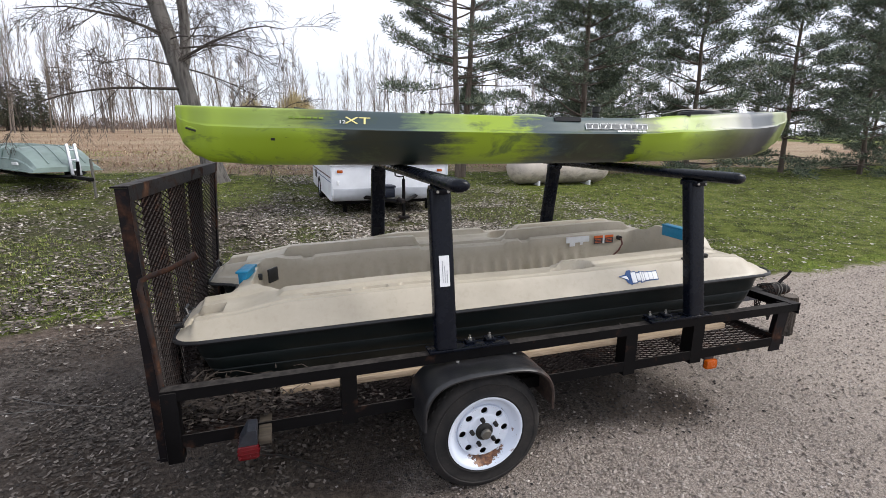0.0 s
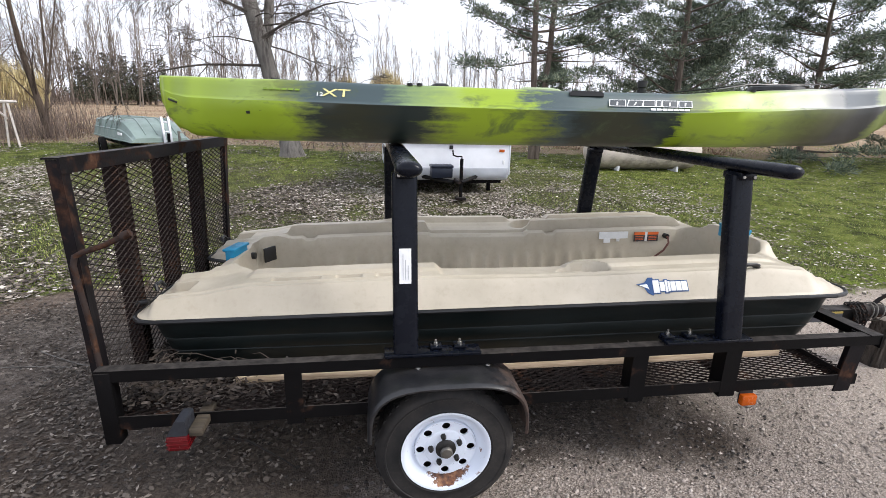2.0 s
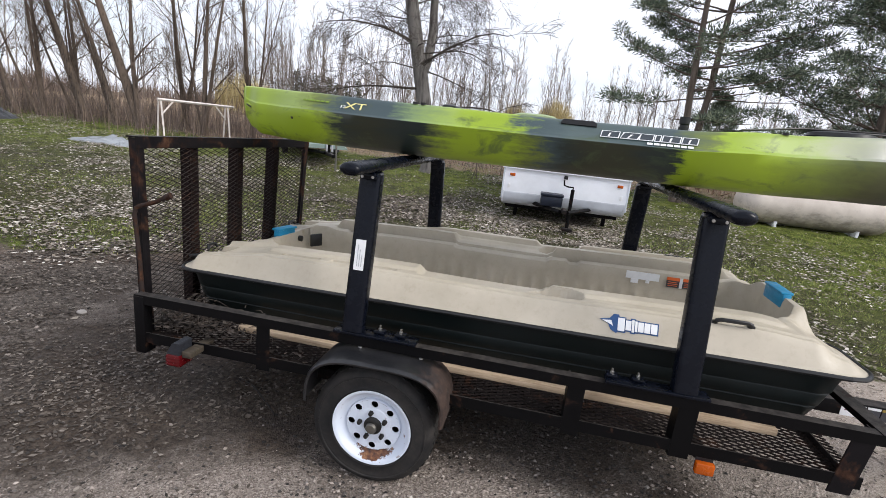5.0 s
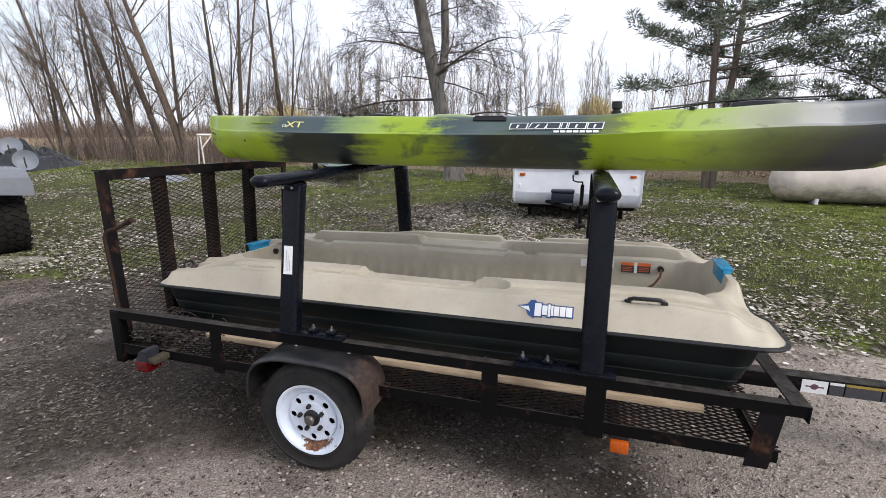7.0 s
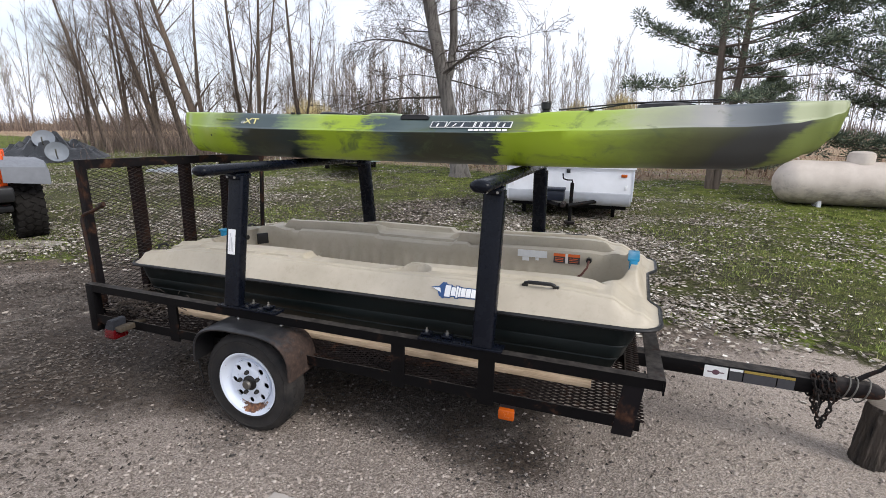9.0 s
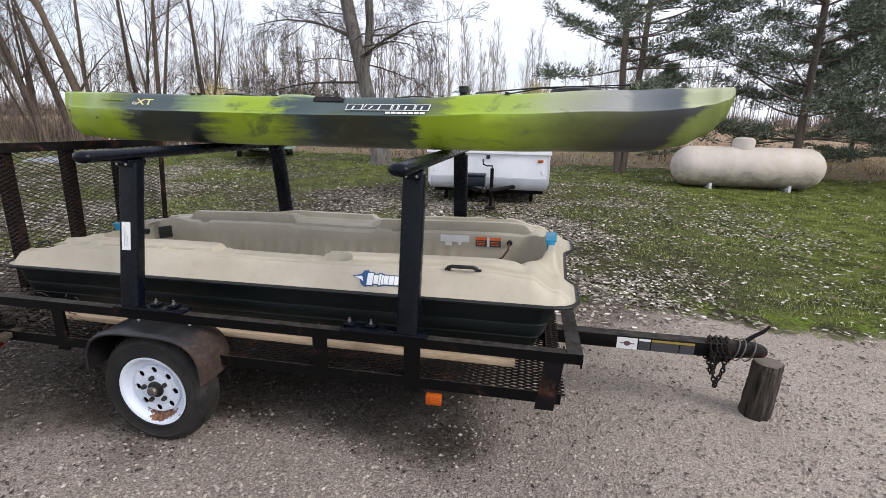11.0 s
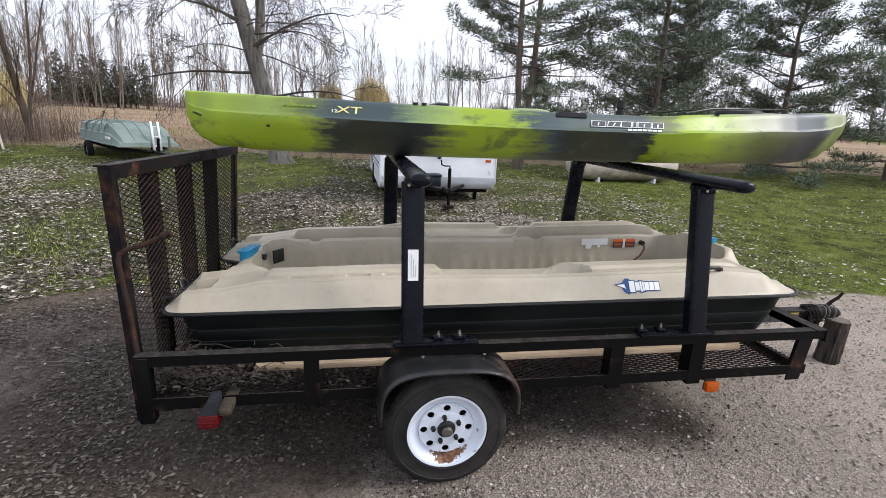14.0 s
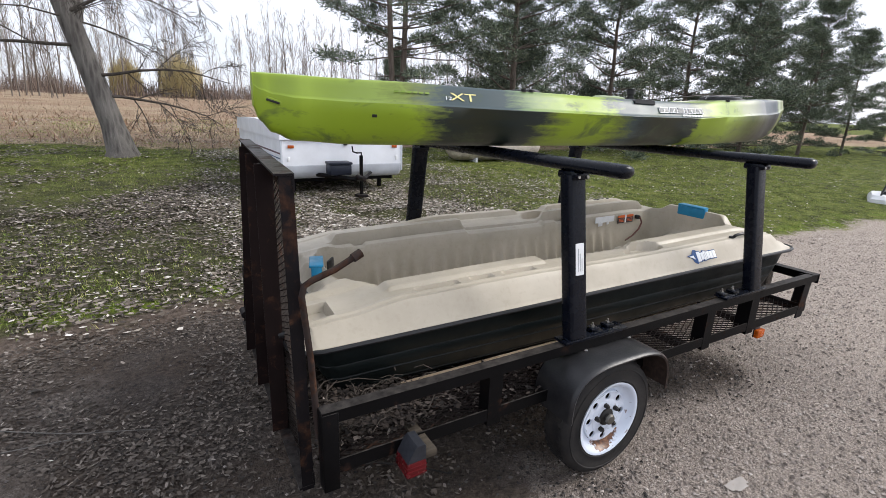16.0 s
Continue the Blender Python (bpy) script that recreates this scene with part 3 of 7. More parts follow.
# ---- ground ----
def drive_edge(x):
    """Where the drive gives way to turf, in y."""
    return lerp_table(x, [(-9, 1.6), (-4.5, 2.9), (-3.2, 3.45), (-1.4, 4.25), (1.0, 4.15), (3.2, 3.85), (4.8, 3.62), (6.5, 3.55), (14, 3.3), (40, 2.6)]) + 0.16 * noise.noise(Vector((x * 1.1, 0.3, 8.0))) + 0.10 * noise.noise(Vector((x * 3.1, 0.7, 8.0)))


RISE = [(3.8, 0.0), (4.5, 0.012), (6.0, 0.07), (8.0, 0.16), (10.0, 0.28), (12.0, 0.42), (14.0, 0.52), (20.0, 0.74), (98.8, 2.4)]


def gz(x, y):
    """The height of the ground: flat drive, lawn and field rising slowly away from it."""
    return lerp_table(y, RISE)


def damp_and_shade(x, y):
    """Dark damp earth behind the trailer; shade painted in under and behind it."""
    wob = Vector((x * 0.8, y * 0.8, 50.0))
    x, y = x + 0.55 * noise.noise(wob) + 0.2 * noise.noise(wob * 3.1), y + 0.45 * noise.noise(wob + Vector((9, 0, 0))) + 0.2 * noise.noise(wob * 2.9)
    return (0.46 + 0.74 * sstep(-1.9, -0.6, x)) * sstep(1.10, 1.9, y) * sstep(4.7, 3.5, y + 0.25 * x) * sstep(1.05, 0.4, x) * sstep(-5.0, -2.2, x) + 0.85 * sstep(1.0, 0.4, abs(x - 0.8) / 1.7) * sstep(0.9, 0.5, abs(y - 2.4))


def build_ground():
    def ticks(centre, near, far):
        out, s, d = [0.0], 0.12, 0.0
        while d < far:
            s = 0.12 if d < near else s * 1.13
            d += s
            out.append(d)
        return out
    xs = sorted({round(3.0 + s * d, 4) for d in ticks(0, 7.0, 900) for s in (-1, 1)})
    ys = sorted({round(4.0 + s * d, 4) for d in ticks(0, 3.0, 900) for s in (-1, 1)})
    verts, turf, field, litter, damp_shade, pale = [], [], [], [], [], []
    for y in ys:
        for x in xs:
            e = drive_edge(x)
            g = sstep(-0.55, 0.55, y - e)
            h = noise.noise(Vector((x * 0.9, y * 0.9, 0))) * 0.012 + noise.noise(Vector((x * 0.2, y * 0.2, 3))) * 0.02 * g
            near = sstep(0.0, 1.0, abs(y - 1.6) - 0.2) if 0 < x < 4.2 else 1.0
            verts.append((x, y, gz(x, y) + h * (0.25 + 0.75 * g) * max(near, 0.3) + 0.022 * g))
            turf.append(g)
            pale.append(sstep(2.0, 4.0, x + 0.9 * noise.noise(Vector((x * 0.5, y * 0.5, 3))) + 0.4 * noise.noise(Vector((x * 1.7, y * 1.7, 3)))) + 0.35 * sstep(0.6, 1.2, x) * sstep(1.5, 1.0, y))
            damp_shade.append(damp_and_shade(x, y))
            field.append(sstep(10.8, 14.2, y + 0.30 * min(0, x + 2.5) + 2.2 * noise.noise(Vector((x * 0.15, y * 0.15, 7))) + 0.8 * noise.noise(Vector((x * 0.6, y * 0.6, 17)))) * sstep(60, 40, x - 0.25 * y))
            litter.append(sstep(14, 5, y) * sstep(6.5, 3.5, x) * 0.8 + 0.1)
    nx = len(xs)
    faces = [(j * nx + i, j * nx + i + 1, (j + 1) * nx + i + 1, (j + 1) * nx + i) for j in range(len(ys) - 1) for i in range(nx - 1)]
    ob = raw("ground", verts, faces, ground_mat, True)
    for name, data in (("turf", turf), ("field", field), ("litter", litter), ("damp_shade", damp_shade), ("pale", pale)):
        a = ob.data.attributes.new(name, "FLOAT", "POINT")
        a.data.foreach_set("value", data)
    return tagged(ob, "grey gravel drive running into leaf-strewn lawn and dry field", "ground", "", "structure")


ground = build_ground()

# ---- utility trailer ----
X0, X1, Y0, Y1, YC = -0.47, 2.55, 1.66, 3.20, 2.43
RAIL, DECK = 0.612, 0.415
trailer = thing("utility_trailer", "rusty black steel utility trailer with raised mesh tailgate", "trailer", (0.7, YC, 0.0))


def expanded(bm, place, w, h, cw, ch, t=0.0022):
    """Expanded metal: slanted strands that meet in flat diamonds; place maps (u, v, n) to metres."""
    nu, nv = int(round(w / cw)), int(round(h / ch))
    for j in range(nv):
        for i in range(nu):
            u, v = i * cw, j * ch
            for (a, b), (c, d) in (((0, 0.5), (0.5, 1.0)), ((0.5, 1.0), (1.0, 0.5)), ((0, 0.5), (0.5, 0.0)), ((0.5, 0.0), (1.0, 0.5))):
                p, q = Vector((u + a * cw, v + b * ch, 0)), Vector((u + c * cw, v + d * ch, 0))
                s = (q - p).normalized()
                side = Vector((-s.y, s.x, 0)) * t
                up = Vector((0, 0, t * 1.2))
                ring = [[bm.verts.new(place(*(e + o))) for o in (side - up, up, -side - up)] for e in (p, q)]
                for k in range(3):
                    bm.faces.new((ring[0][k], ring[0][(k + 1) % 3], ring[1][(k + 1) % 3], ring[1][k]))
    return bm


for y, s in ((Y0, 1), (Y1, -1)):
    part("top_rail", angle_bar(bmesh.new(), (X0, y, RAIL), (X1 + 0.02, y, RAIL), (0, s, 0), (0, 0, -1), 0.042, 0.006), steel_black, trailer)
    part("bottom_rail", angle_bar(bmesh.new(), (X0, y + s * 0.004, 0.385), (X1 - 0.05, y + s * 0.004, 0.385), (0, s, 0), (0, 0, 1), 0.048, 0.006), steel_black, trailer)
    for x, w in ((0.138, 0.06), (1.455, 0.065), (1.857, 0.07)):
        bm = angle_bar(bmesh.new(), (x, y + s * 0.003, 0.365), (x, y + s * 0.003, RAIL - 0.006), (1, 0, 0), (0, s, 0), w, 0.006)
        part("upright", bm, steel_black, trailer)
    bm = angle_bar(bmesh.new(), (X1 - 0.075, y + s * 0.003, 0.355), (X1 - 0.045, y + s * 0.003, RAIL - 0.006), (-1, 0, 0), (0, s, 0), 0.075, 0.006)
    part("front_leg", bm, steel_gate, trailer, "dark corner leg of angle steel")
    bm = box(bmesh.new(), (X0 - 0.002, y - 0.003 if s > 0 else y - 0.047, 0.33), (X0 + 0.05, y + 0.047 if s > 0 else y + 0.003, RAIL - 0.007), 0.004)
    part("rear_post", bm, steel_black, trailer)
part("front_rail", angle_bar(bmesh.new(), (X1 + 0.018, Y0 - 0.004, RAIL + 0.003), (X1 + 0.018, Y1 + 0.004, RAIL + 0.003), (-1, 0, 0), (0, 0, -1), 0.06, 0.006), steel_black, trailer)
part("front_sill", angle_bar(bmesh.new(), (X1 - 0.10, Y0 + 0.02, 0.385), (X1 - 0.10, Y1 - 0.02, 0.385), (1, 0, 0), (0, 0, 1), 0.05, 0.006), steel_rust, trailer)
for x in (-0.40, 0.15, 0.75, 1.35, 1.95):
    part("cross_member", box(bmesh.new(), (x, Y0 + 0.012, 0.372), (x + 0.045, Y1 - 0.012, 0.405), 0.003), steel_rust, trailer)
bm = expanded(bmesh.new(), lambda u, v, n: Vector((X0 + 0.03 + u, Y0 + 0.02 + v, DECK + n)), 2.94, 1.50, 0.058, 0.026, 0.0023)
part("deck_mesh", bm, mesh_metal, trailer, "rusty expanded metal deck", smooth=0)

# tongue, coupler and chains
bm = box(bmesh.new(), (1.3, YC - 0.04, 0.300), (3.40, YC + 0.04, 0.376), 0.006)
tongue = part("tongue", bm, steel_black, trailer, "black square-tube tongue with warning labels")
for a, b, m in ((2.852, 2.962, white_label), (2.970, 3.030, grey_ink), (3.036, 3.180, grey_ink), (3.186, 3.260, grey_ink)):
    part("label", box(bmesh.new(), (a, YC - 0.0425, 0.303), (b, YC - 0.0395, 0.366 if m is white_label else 0.352)), m, tongue)
for a, b in ((2.970, 3.030), (3.036, 3.260)):
    part("label_stripe", box(bmesh.new(), (a, YC - 0.0425, 0.354), (b, YC - 0.0395, 0.366)), white_label if a < 3 else yellow_ink, tongue)
bm = bmesh.new()
bmesh.ops.create_uvsphere(bm, u_segments=16, v_segments=8, radius=0.016, matrix=Matrix.Translation((2.907, YC - 0.0425, 0.335)) @ Matrix.Diagonal((1.1, 0.12, 0.9, 1)))
box(bm, (2.868, YC - 0.0435, 0.332), (2.946, YC - 0.0415, 0.338))
part("label_mark", bm, stripe_maroon, tongue)
bm = bmesh.new()
rings = []
for x, w, lo, hi in ((3.36, 0.046, 0.285, 0.388), (3.46, 0.046, 0.29, 0.39), (3.53, 0.040, 0.30, 0.388), (3.58, 0.045, 0.305, 0.385), (3.615, 0.040, 0.31, 0.375), (3.635, 0.022, 0.32, 0.36)):
    rings.append([(x, YC + w * math.cos(a), (lo + hi) / 2 + (hi - lo) / 2 * math.sin(a)) for a in [2 * math.pi * k / 14 for k in range(14)]])
loft(bm, rings)
coupler = part("coupler", bm, steel_rust, trailer, "rusty ball coupler resting on the log")
bm = tube(bmesh.new(), [(3.52, YC, 0.385), (3.56, YC, 0.42), (3.60, YC - 0.01, 0.455), (3.625, YC - 0.01, 0.485)], [0.016, 0.014, 0.012, 0.010], 8, True, 0.6)
part("latch_lever", bm, steel_rust, coupler)


def chain_run(bm, pts, size=0.030, wire=0.0046):
    """Links laid along a curve, each turned a quarter from the last."""
    pts = [Vector(p) for p in pts]
    total = sum((b - a).length for a, b in zip(pts, pts[1:]))
    count = int(total / (size * 0.72))
    for i in range(count):
        s = (i + 0.5) / count * total
        for a, b in zip(pts, pts[1:]):
            if s <= (b - a).length:
                break
            s -= (b - a).length
        d = (b - a).normalized()
        p = a + d * s
        u, v = frame_axes(d)
        side = u if i % 2 else v
        loop = [p + d * (math.cos(t) * size * 0.5) + side * (math.sin(t) * size * 0.33) for t in [2 * math.pi * k / 10 for k in range(11)]]
        tube(bm, loop, wire, 5, False)
    return bm


bm = bmesh.new()
for y, low, x in ((YC - 0.055, 0.15, 3.385), (YC + 0.052, 0.17, 3.40)):
    chain_run(bm, [(x - 0.03, y, 0.33), (x - 0.025, y - 0.005, (0.33 + low) / 2), (x, y - 0.004, low), (x + 0.03, y, (0.33 + low) / 2), (x + 0.035, y, 0.34)])
for x in (3.345, 3.375, 3.40, 3.43):
    loop = [(x + 0.012 * math.sin(2 * a), YC + 0.052 * math.cos(a), 0.335 + 0.058 * math.sin(a)) for a in [2 * math.pi * k / 24 for k in range(25)]]
    chain_run(bm, loop)
chain = part("safety_chain", bm, chain_metal, trailer, "rusty safety chain wound round the tongue")
bm = bmesh.new()
for x in (3.47, 3.50, 3.55):
    tube(bm, [(x + 0.02 * math.sin(a), YC + 0.053 * math.cos(a), 0.34 + 0.058 * math.sin(a)) for a in [2 * math.pi * k / 20 for k in range(21)]], 0.0035, 6)
wiring = part("wire", bm, dull_metal, trailer, "grey wiring looped round the coupler")
for ob in (tongue, coupler, chain, wiring):
    ob.scale.x, ob.location = 0.945, (0.102, 0.0, 0.018)


# wheels and fenders
def perforated(bm, c, r0, r1, rh, count, off, sgn):
    """A flat ring with round holes, sector by sector."""
    k, step = 16, 2 * math.pi / count
    rm = (r0 + r1) / 2
    for s in range(count):
        mid = s * step
        outer = []
        for t in range(k):
            a = 2 * math.pi * t / k
            dx, dy = math.cos(a), math.sin(a)
            q = min((r1 - r0) / 2 / max(abs(dx), 1e-6), step / 2 / max(abs(dy), 1e-6) * rm)
            outer.append((rm + dx * q, mid + dy * q / rm))
        ring_o = [bm.verts.new(Vector(c) + Vector((r * math.cos(a), off, r * math.sin(a)))) for r, a in outer]
        ring_h = [bm.verts.new(Vector(c) + Vector((rm * math.cos(mid) + rh * math.cos(mid + 2 * math.pi * t / k), off, rm * math.sin(mid) + rh * math.sin(mid + 2 * math.pi * t / k)))) for t in range(k)]
        ring_i = [bm.verts.new(v.co + Vector((0, sgn * 0.008, 0))) for v in ring_h]
        for t in range(k):
            u = (t + 1) % k
            bm.faces.new((ring_o[t], ring_o[u], ring_h[u], ring_h[t]))
            bm.faces.new((ring_h[t], ring_h[u], ring_i[u], ring_i[t]))
    return bm


def trailer_wheel(c, s):
    """s: +1 where the outboard face looks towards -y."""
    R, rim = 0.262, 0.156
    w = new("wheel")
    w.parent, w.location = trailer, Vector(c) - BASE[trailer.name]
    w.empty_display_size = 0.05
    BASE[w.name] = Vector(c)
    prof = [(rim - 0.004, -0.052), (rim + 0.012, -0.060), (rim + 0.020, -0.0665), (rim + 0.024, -0.0640), (R - 0.052, -0.068), (R - 0.040, -0.0675), (R - 0.038, -0.0700), (R - 0.034, -0.0700), (R - 0.032, -0.0665), (R - 0.022, -0.064), (R - 0.007, -0.052), (R, -0.030), (R, 0.030), (R - 0.007, 0.052), (R - 0.022, 0.064), (R - 0.032, 0.0665), (R - 0.034, 0.0700), (R - 0.038, 0.0700), (R - 0.040, 0.0675), (R - 0.052, 0.068), (rim + 0.024, 0.0640), (rim + 0.020, 0.0665), (rim + 0.012, 0.060), (rim - 0.004, 0.052)]
    tyre = part("tyre", lathe(bmesh.new(), prof, c, "y", 72), tyre_rubber, w, "worn black tyre with dusty sidewall")
    bm = bmesh.new()
    for k in range(84):
        a = 2 * math.pi * k / 84
        for o in (-0.026, 0.0, 0.026):
            m = Matrix.Translation(c) @ Matrix.Rotation(-a, 4, "Y") @ Matrix.Translation((R - 0.003, o + 0.006 * (-1) ** k, 0))
            box(bm, (-0.004, -0.010, -0.0065), (0.004, 0.010, 0.0065), 0, m)
    part("tread_block", bm, tyre_rubber, tyre, smooth=0)
    f = -s
    prof = [(rim + 0.010, f * 0.060), (rim + 0.012, f * 0.066), (rim + 0.004, f * 0.066), (rim - 0.006, f * 0.058), (rim - 0.010, f * 0.044), (rim - 0.022, f * 0.034), (0.124, f * 0.031), (0.119, f * 0.0285), (0.1175, f * 0.0285)]
    bm = lathe(bmesh.new(), prof, c, "y", 64)
    perforated(bm, c, 0.078, 0.1125, 0.0155, 8, f * 0.040, s)
    lathe(bm, [(0.0795, f * 0.0392), (0.0780, f * 0.0404), (0.070, f * 0.0412), (0.030, f * 0.0412)], c, "y", 48)
    lathe(bm, [(0.1110, f * 0.0392), (0.1125, f * 0.0402), (0.1150, f * 0.0392), (0.1165, f * 0.035), (0.1165, f * 0.024)], c, "y", 64)
    part("rim", bm, rim_white, w, "white steel rim with a rust patch")
    part("drum", lathe(bmesh.new(), [(0.0, f * 0.0), (0.138, f * 0.0), (0.142, -f * 0.04)], c, "y", 32), rubber, w)
    prof = [(0.038, f * 0.036), (0.038, f * 0.048), (0.033, f * 0.052), (0.024, f * 0.054), (0.022, f * 0.066), (0.018, f * 0.071), (0.0, f * 0.073)]
    part("hub", lathe(bmesh.new(), prof, c, "y", 28), greasy, w, "greasy black hub with metal cap")
    part("hub_cap", lathe(bmesh.new(), [(0.0225, f * 0.057), (0.0228, f * 0.069), (0.019, f * 0.074), (0.0, f * 0.075)], c, "y", 24), dull_metal, w)
    for k in range(5):
        a = 2 * math.pi * k / 5 + 0.5
        p = Vector(c) + Vector((0.057 * math.cos(a), 0, 0.057 * math.sin(a)))
        bm = bmesh.new()
        tube(bm, [p + Vector((0, f * 0.040, 0)), p + Vector((0, f * 0.056, 0)), p + Vector((0, f * 0.062, 0))], [0.011, 0.010, 0.006], 6)
        part("lug_nut", bm, greasy, w, "dark grimy lug nut")
    return w


WX, WZ = 0.712, 0.262
trailer_wheel((WX, 1.640, WZ), 1)
trailer_wheel((WX, 2 * YC - 1.640, WZ), -1)
part("axle", box(bmesh.new(), (WX - 0.025, 1.70, WZ - 0.025), (WX + 0.025, 2 * YC - 1.70, WZ + 0.025), 0.004), steel_rust, trailer)
for y in (1.80, 2 * YC - 1.80):
    bm = bmesh.new()
    for i, half in enumerate((0.34, 0.27, 0.19)):
        pts = [(WX + half * t, y, 0.335 - 0.008 * i - 0.05 * (1 - t * t) + 0.0) for t in (-1, -0.6, -0.2, 0.2, 0.6, 1)]
        tube(bm, pts, 0.022, 4, True, 0.28)
    part("leaf_spring", bm, steel_rust, trailer)


def fender(y_in, y_out):
    s = 1 if y_in > y_out else -1
    prof = []
    for k in range(25):
        a = math.pi * (1 - k / 24)
        c, q = math.cos(a), math.sin(a)
        prof.append((WX + 0.005 + 0.292 * math.copysign(abs(c) ** 0.62, c), 0.355 + 0.211 * q ** 0.62))
    bm = bmesh.new()
    rings = []
    for x, z in prof:
        n = Vector((x - WX, 0, z - 0.30)).normalized()
        p = Vector((x, 0, z))
        rings.append([p + Vector((0, y_in, 0)), p + Vector((0, y_out + s * 0.02, 0)), p + Vector((0, y_out + s * 0.006, 0)) - n * 0.004, p + Vector((0, y_out, 0)) - n * 0.010, p + Vector((0, y_out + s * 0.003, 0)) - n * 0.018, p + Vector((0, y_out + s * 0.008, 0)) - n * 0.016, p + Vector((0, y_out + s * 0.006, 0)) - n * 0.012, p + Vector((0, y_out + s * 0.012, 0)) - n * 0.008, p + Vector((0, y_out + s * 0.02, 0)) - n * 0.004, p + Vector((0, y_in, 0)) - n * 0.004])
    loft(bm, rings)
    bmesh.ops.recalc_face_normals(bm, faces=bm.faces)
    f = part("fender", bm, fender_mat, trailer, "satin black steel fender rusting on its forward slope")
    bm = bmesh.new()
    loft(bm, [[(x, y_in - 0.001 * s, z - 0.002), (x, y_in + 0.004 * s, z - 0.002)] for x, z in prof], (False, False), False)
    vs = [bm.verts.new((x, y_in + 0.002 * s, z - 0.003)) for x, z in prof]
    bm.faces.new(vs)
    part("inner_plate", bm, steel_black, f)
    for x in (WX - 0.10, WX + 0.16):
        bm = bmesh.new()
        lathe(bm, [(0.009, 0.0), (0.008, 0.005), (0.0, 0.007)], (x, (y_in + y_out) / 2 + 0.03 * s, 0.565), "z", 10)
        part("bolt", bm, zinc, f)


fender_mat = make_fender()
fender(1.735, 1.530)
fender(2 * YC - 1.735, 2 * YC - 1.530)

# lamps
for s in (0, 1):
    def side(y):
        return y if s == 0 else 2 * YC - y
    ya, yb = min(side(1.570), side(1.648)), max(side(1.570), side(1.648))
    bm = bmesh.new()
    prof = [(-0.232, 0.409), (-0.228, 0.417), (-0.205, 0.459), (-0.198, 0.464), (-0.172, 0.464), (-0.168, 0.459), (-0.168, 0.409)]
    loft(bm, [[(x, y, z) for x, z in prof] for y in (ya, yb)])
    bmesh.ops.recalc_face_normals(bm, faces=bm.faces)
    lamp = part("tail_light", bm, lamp_grey, trailer, "red tail light with grimy grey sloped top", smooth=30)
    bm = box(bmesh.new(), (-0.235, ya - 0.003, 0.353), (-0.166, yb + 0.003, 0.409), 0.006)
    part("lens", bm, red_lens, lamp)
    for z in (0.363, 0.377, 0.391):
        part("lens_rib", box(bmesh.new(), (-0.2365, ya - 0.0045, z), (-0.1650, yb + 0.0045, z + 0.004), 0.001), red_lens, lamp)
    bm = box(bmesh.new(), (-0.166, min(side(1.580), side(1.740)), 0.398), (-0.122, max(side(1.580), side(1.740)), 0.426), 0.003)
    part("lamp_bracket", bm, dark_wood, trailer, "weathered wooden lamp bracket")
    bm = box(bmesh.new(), (1.955, min(side(1.642), side(1.668)), 0.325), (2.022, max(side(1.642), side(1.668)), 0.372), 0.006)
    mk = part("marker_light", bm, amber_lens, trailer, "amber side marker light")
    part("marker_base", box(bmesh.new(), (1.958, min(side(1.668), side(1.674)), 0.325), (2.020, max(side(1.668), side(1.674)), 0.40), 0.002), black_plastic, mk)

# tailgate, raised
GX, GZ0, GZ1, GY0, GY1 = -0.508, 0.29, 1.305, 1.742, 3.135
LEAN_G = Matrix.Translation((GX, 0, GZ0)) @ Matrix.Rotation(radians(-1.0), 4, "Y") @ Matrix.Translation((-GX, 0, -GZ0))


def lean(bm):
    """Leans the gate and twists it: its far top corner stands further forward."""
    bmesh.ops.transform(bm, matrix=LEAN_G, verts=bm.verts)
    for v in bm.verts:
        v.co.x += 0.105 * (v.co.y - GY0) / (GY1 - GY0) * (0.25 + 0.75 * (v.co.z - GZ0) / (GZ1 - GZ0))
    return bm


gate = part("tailgate", lean(angle_bar(bmesh.new(), (GX + 0.03, GY0, GZ1), (GX + 0.03, GY1, GZ1), (-1, 0, 0), (0, 0, -1), 0.052, 0.006)), steel_gate, trailer, "rusty raised tailgate of angle steel and expanded mesh")
part("gate_bottom", lean(angle_bar(bmesh.new(), (GX + 0.03, GY0, GZ0 + 0.01), (GX + 0.03, GY1, GZ0 + 0.01), (-1, 0, 0), (0, 0, 1), 0.05, 0.006)), steel_gate, gate)
for y, s in ((GY0, 1), (GY1, -1)):
    part("gate_post", lean(angle_bar(bmesh.new(), (GX + 0.027, y + s * 0.002, GZ0), (GX + 0.027, y + s * 0.002, GZ1 - 0.007), (-1, 0, 0), (0, s, 0), 0.038, 0.006)), steel_gate, gate)
for i in range(1, 4):
    y = GY0 + (GY1 - GY0) * i / 4
    bm = lean(angle_bar(bmesh.new(), (GX + 0.012, y - 0.028, GZ0 + 0.02), (GX + 0.012, y - 0.028, GZ1 - 0.008), (0, 1, 0), (-1, 0, 0), 0.056, 0.006))
    part("gate_rib", bm, steel_rib, gate, "dark reddish rusty upright")
bm = lean(expanded(bmesh.new(), lambda u, v, n: Vector((GX + 0.018 + n, GY0 + 0.03 + u, GZ0 + 0.02 + v)), GY1 - GY0 - 0.06, GZ1 - GZ0 - 0.04, 0.0573, 0.0235, 0.0017))
part("gate_mesh", bm, mesh_metal, gate, "rusty expanded mesh", smooth=0)
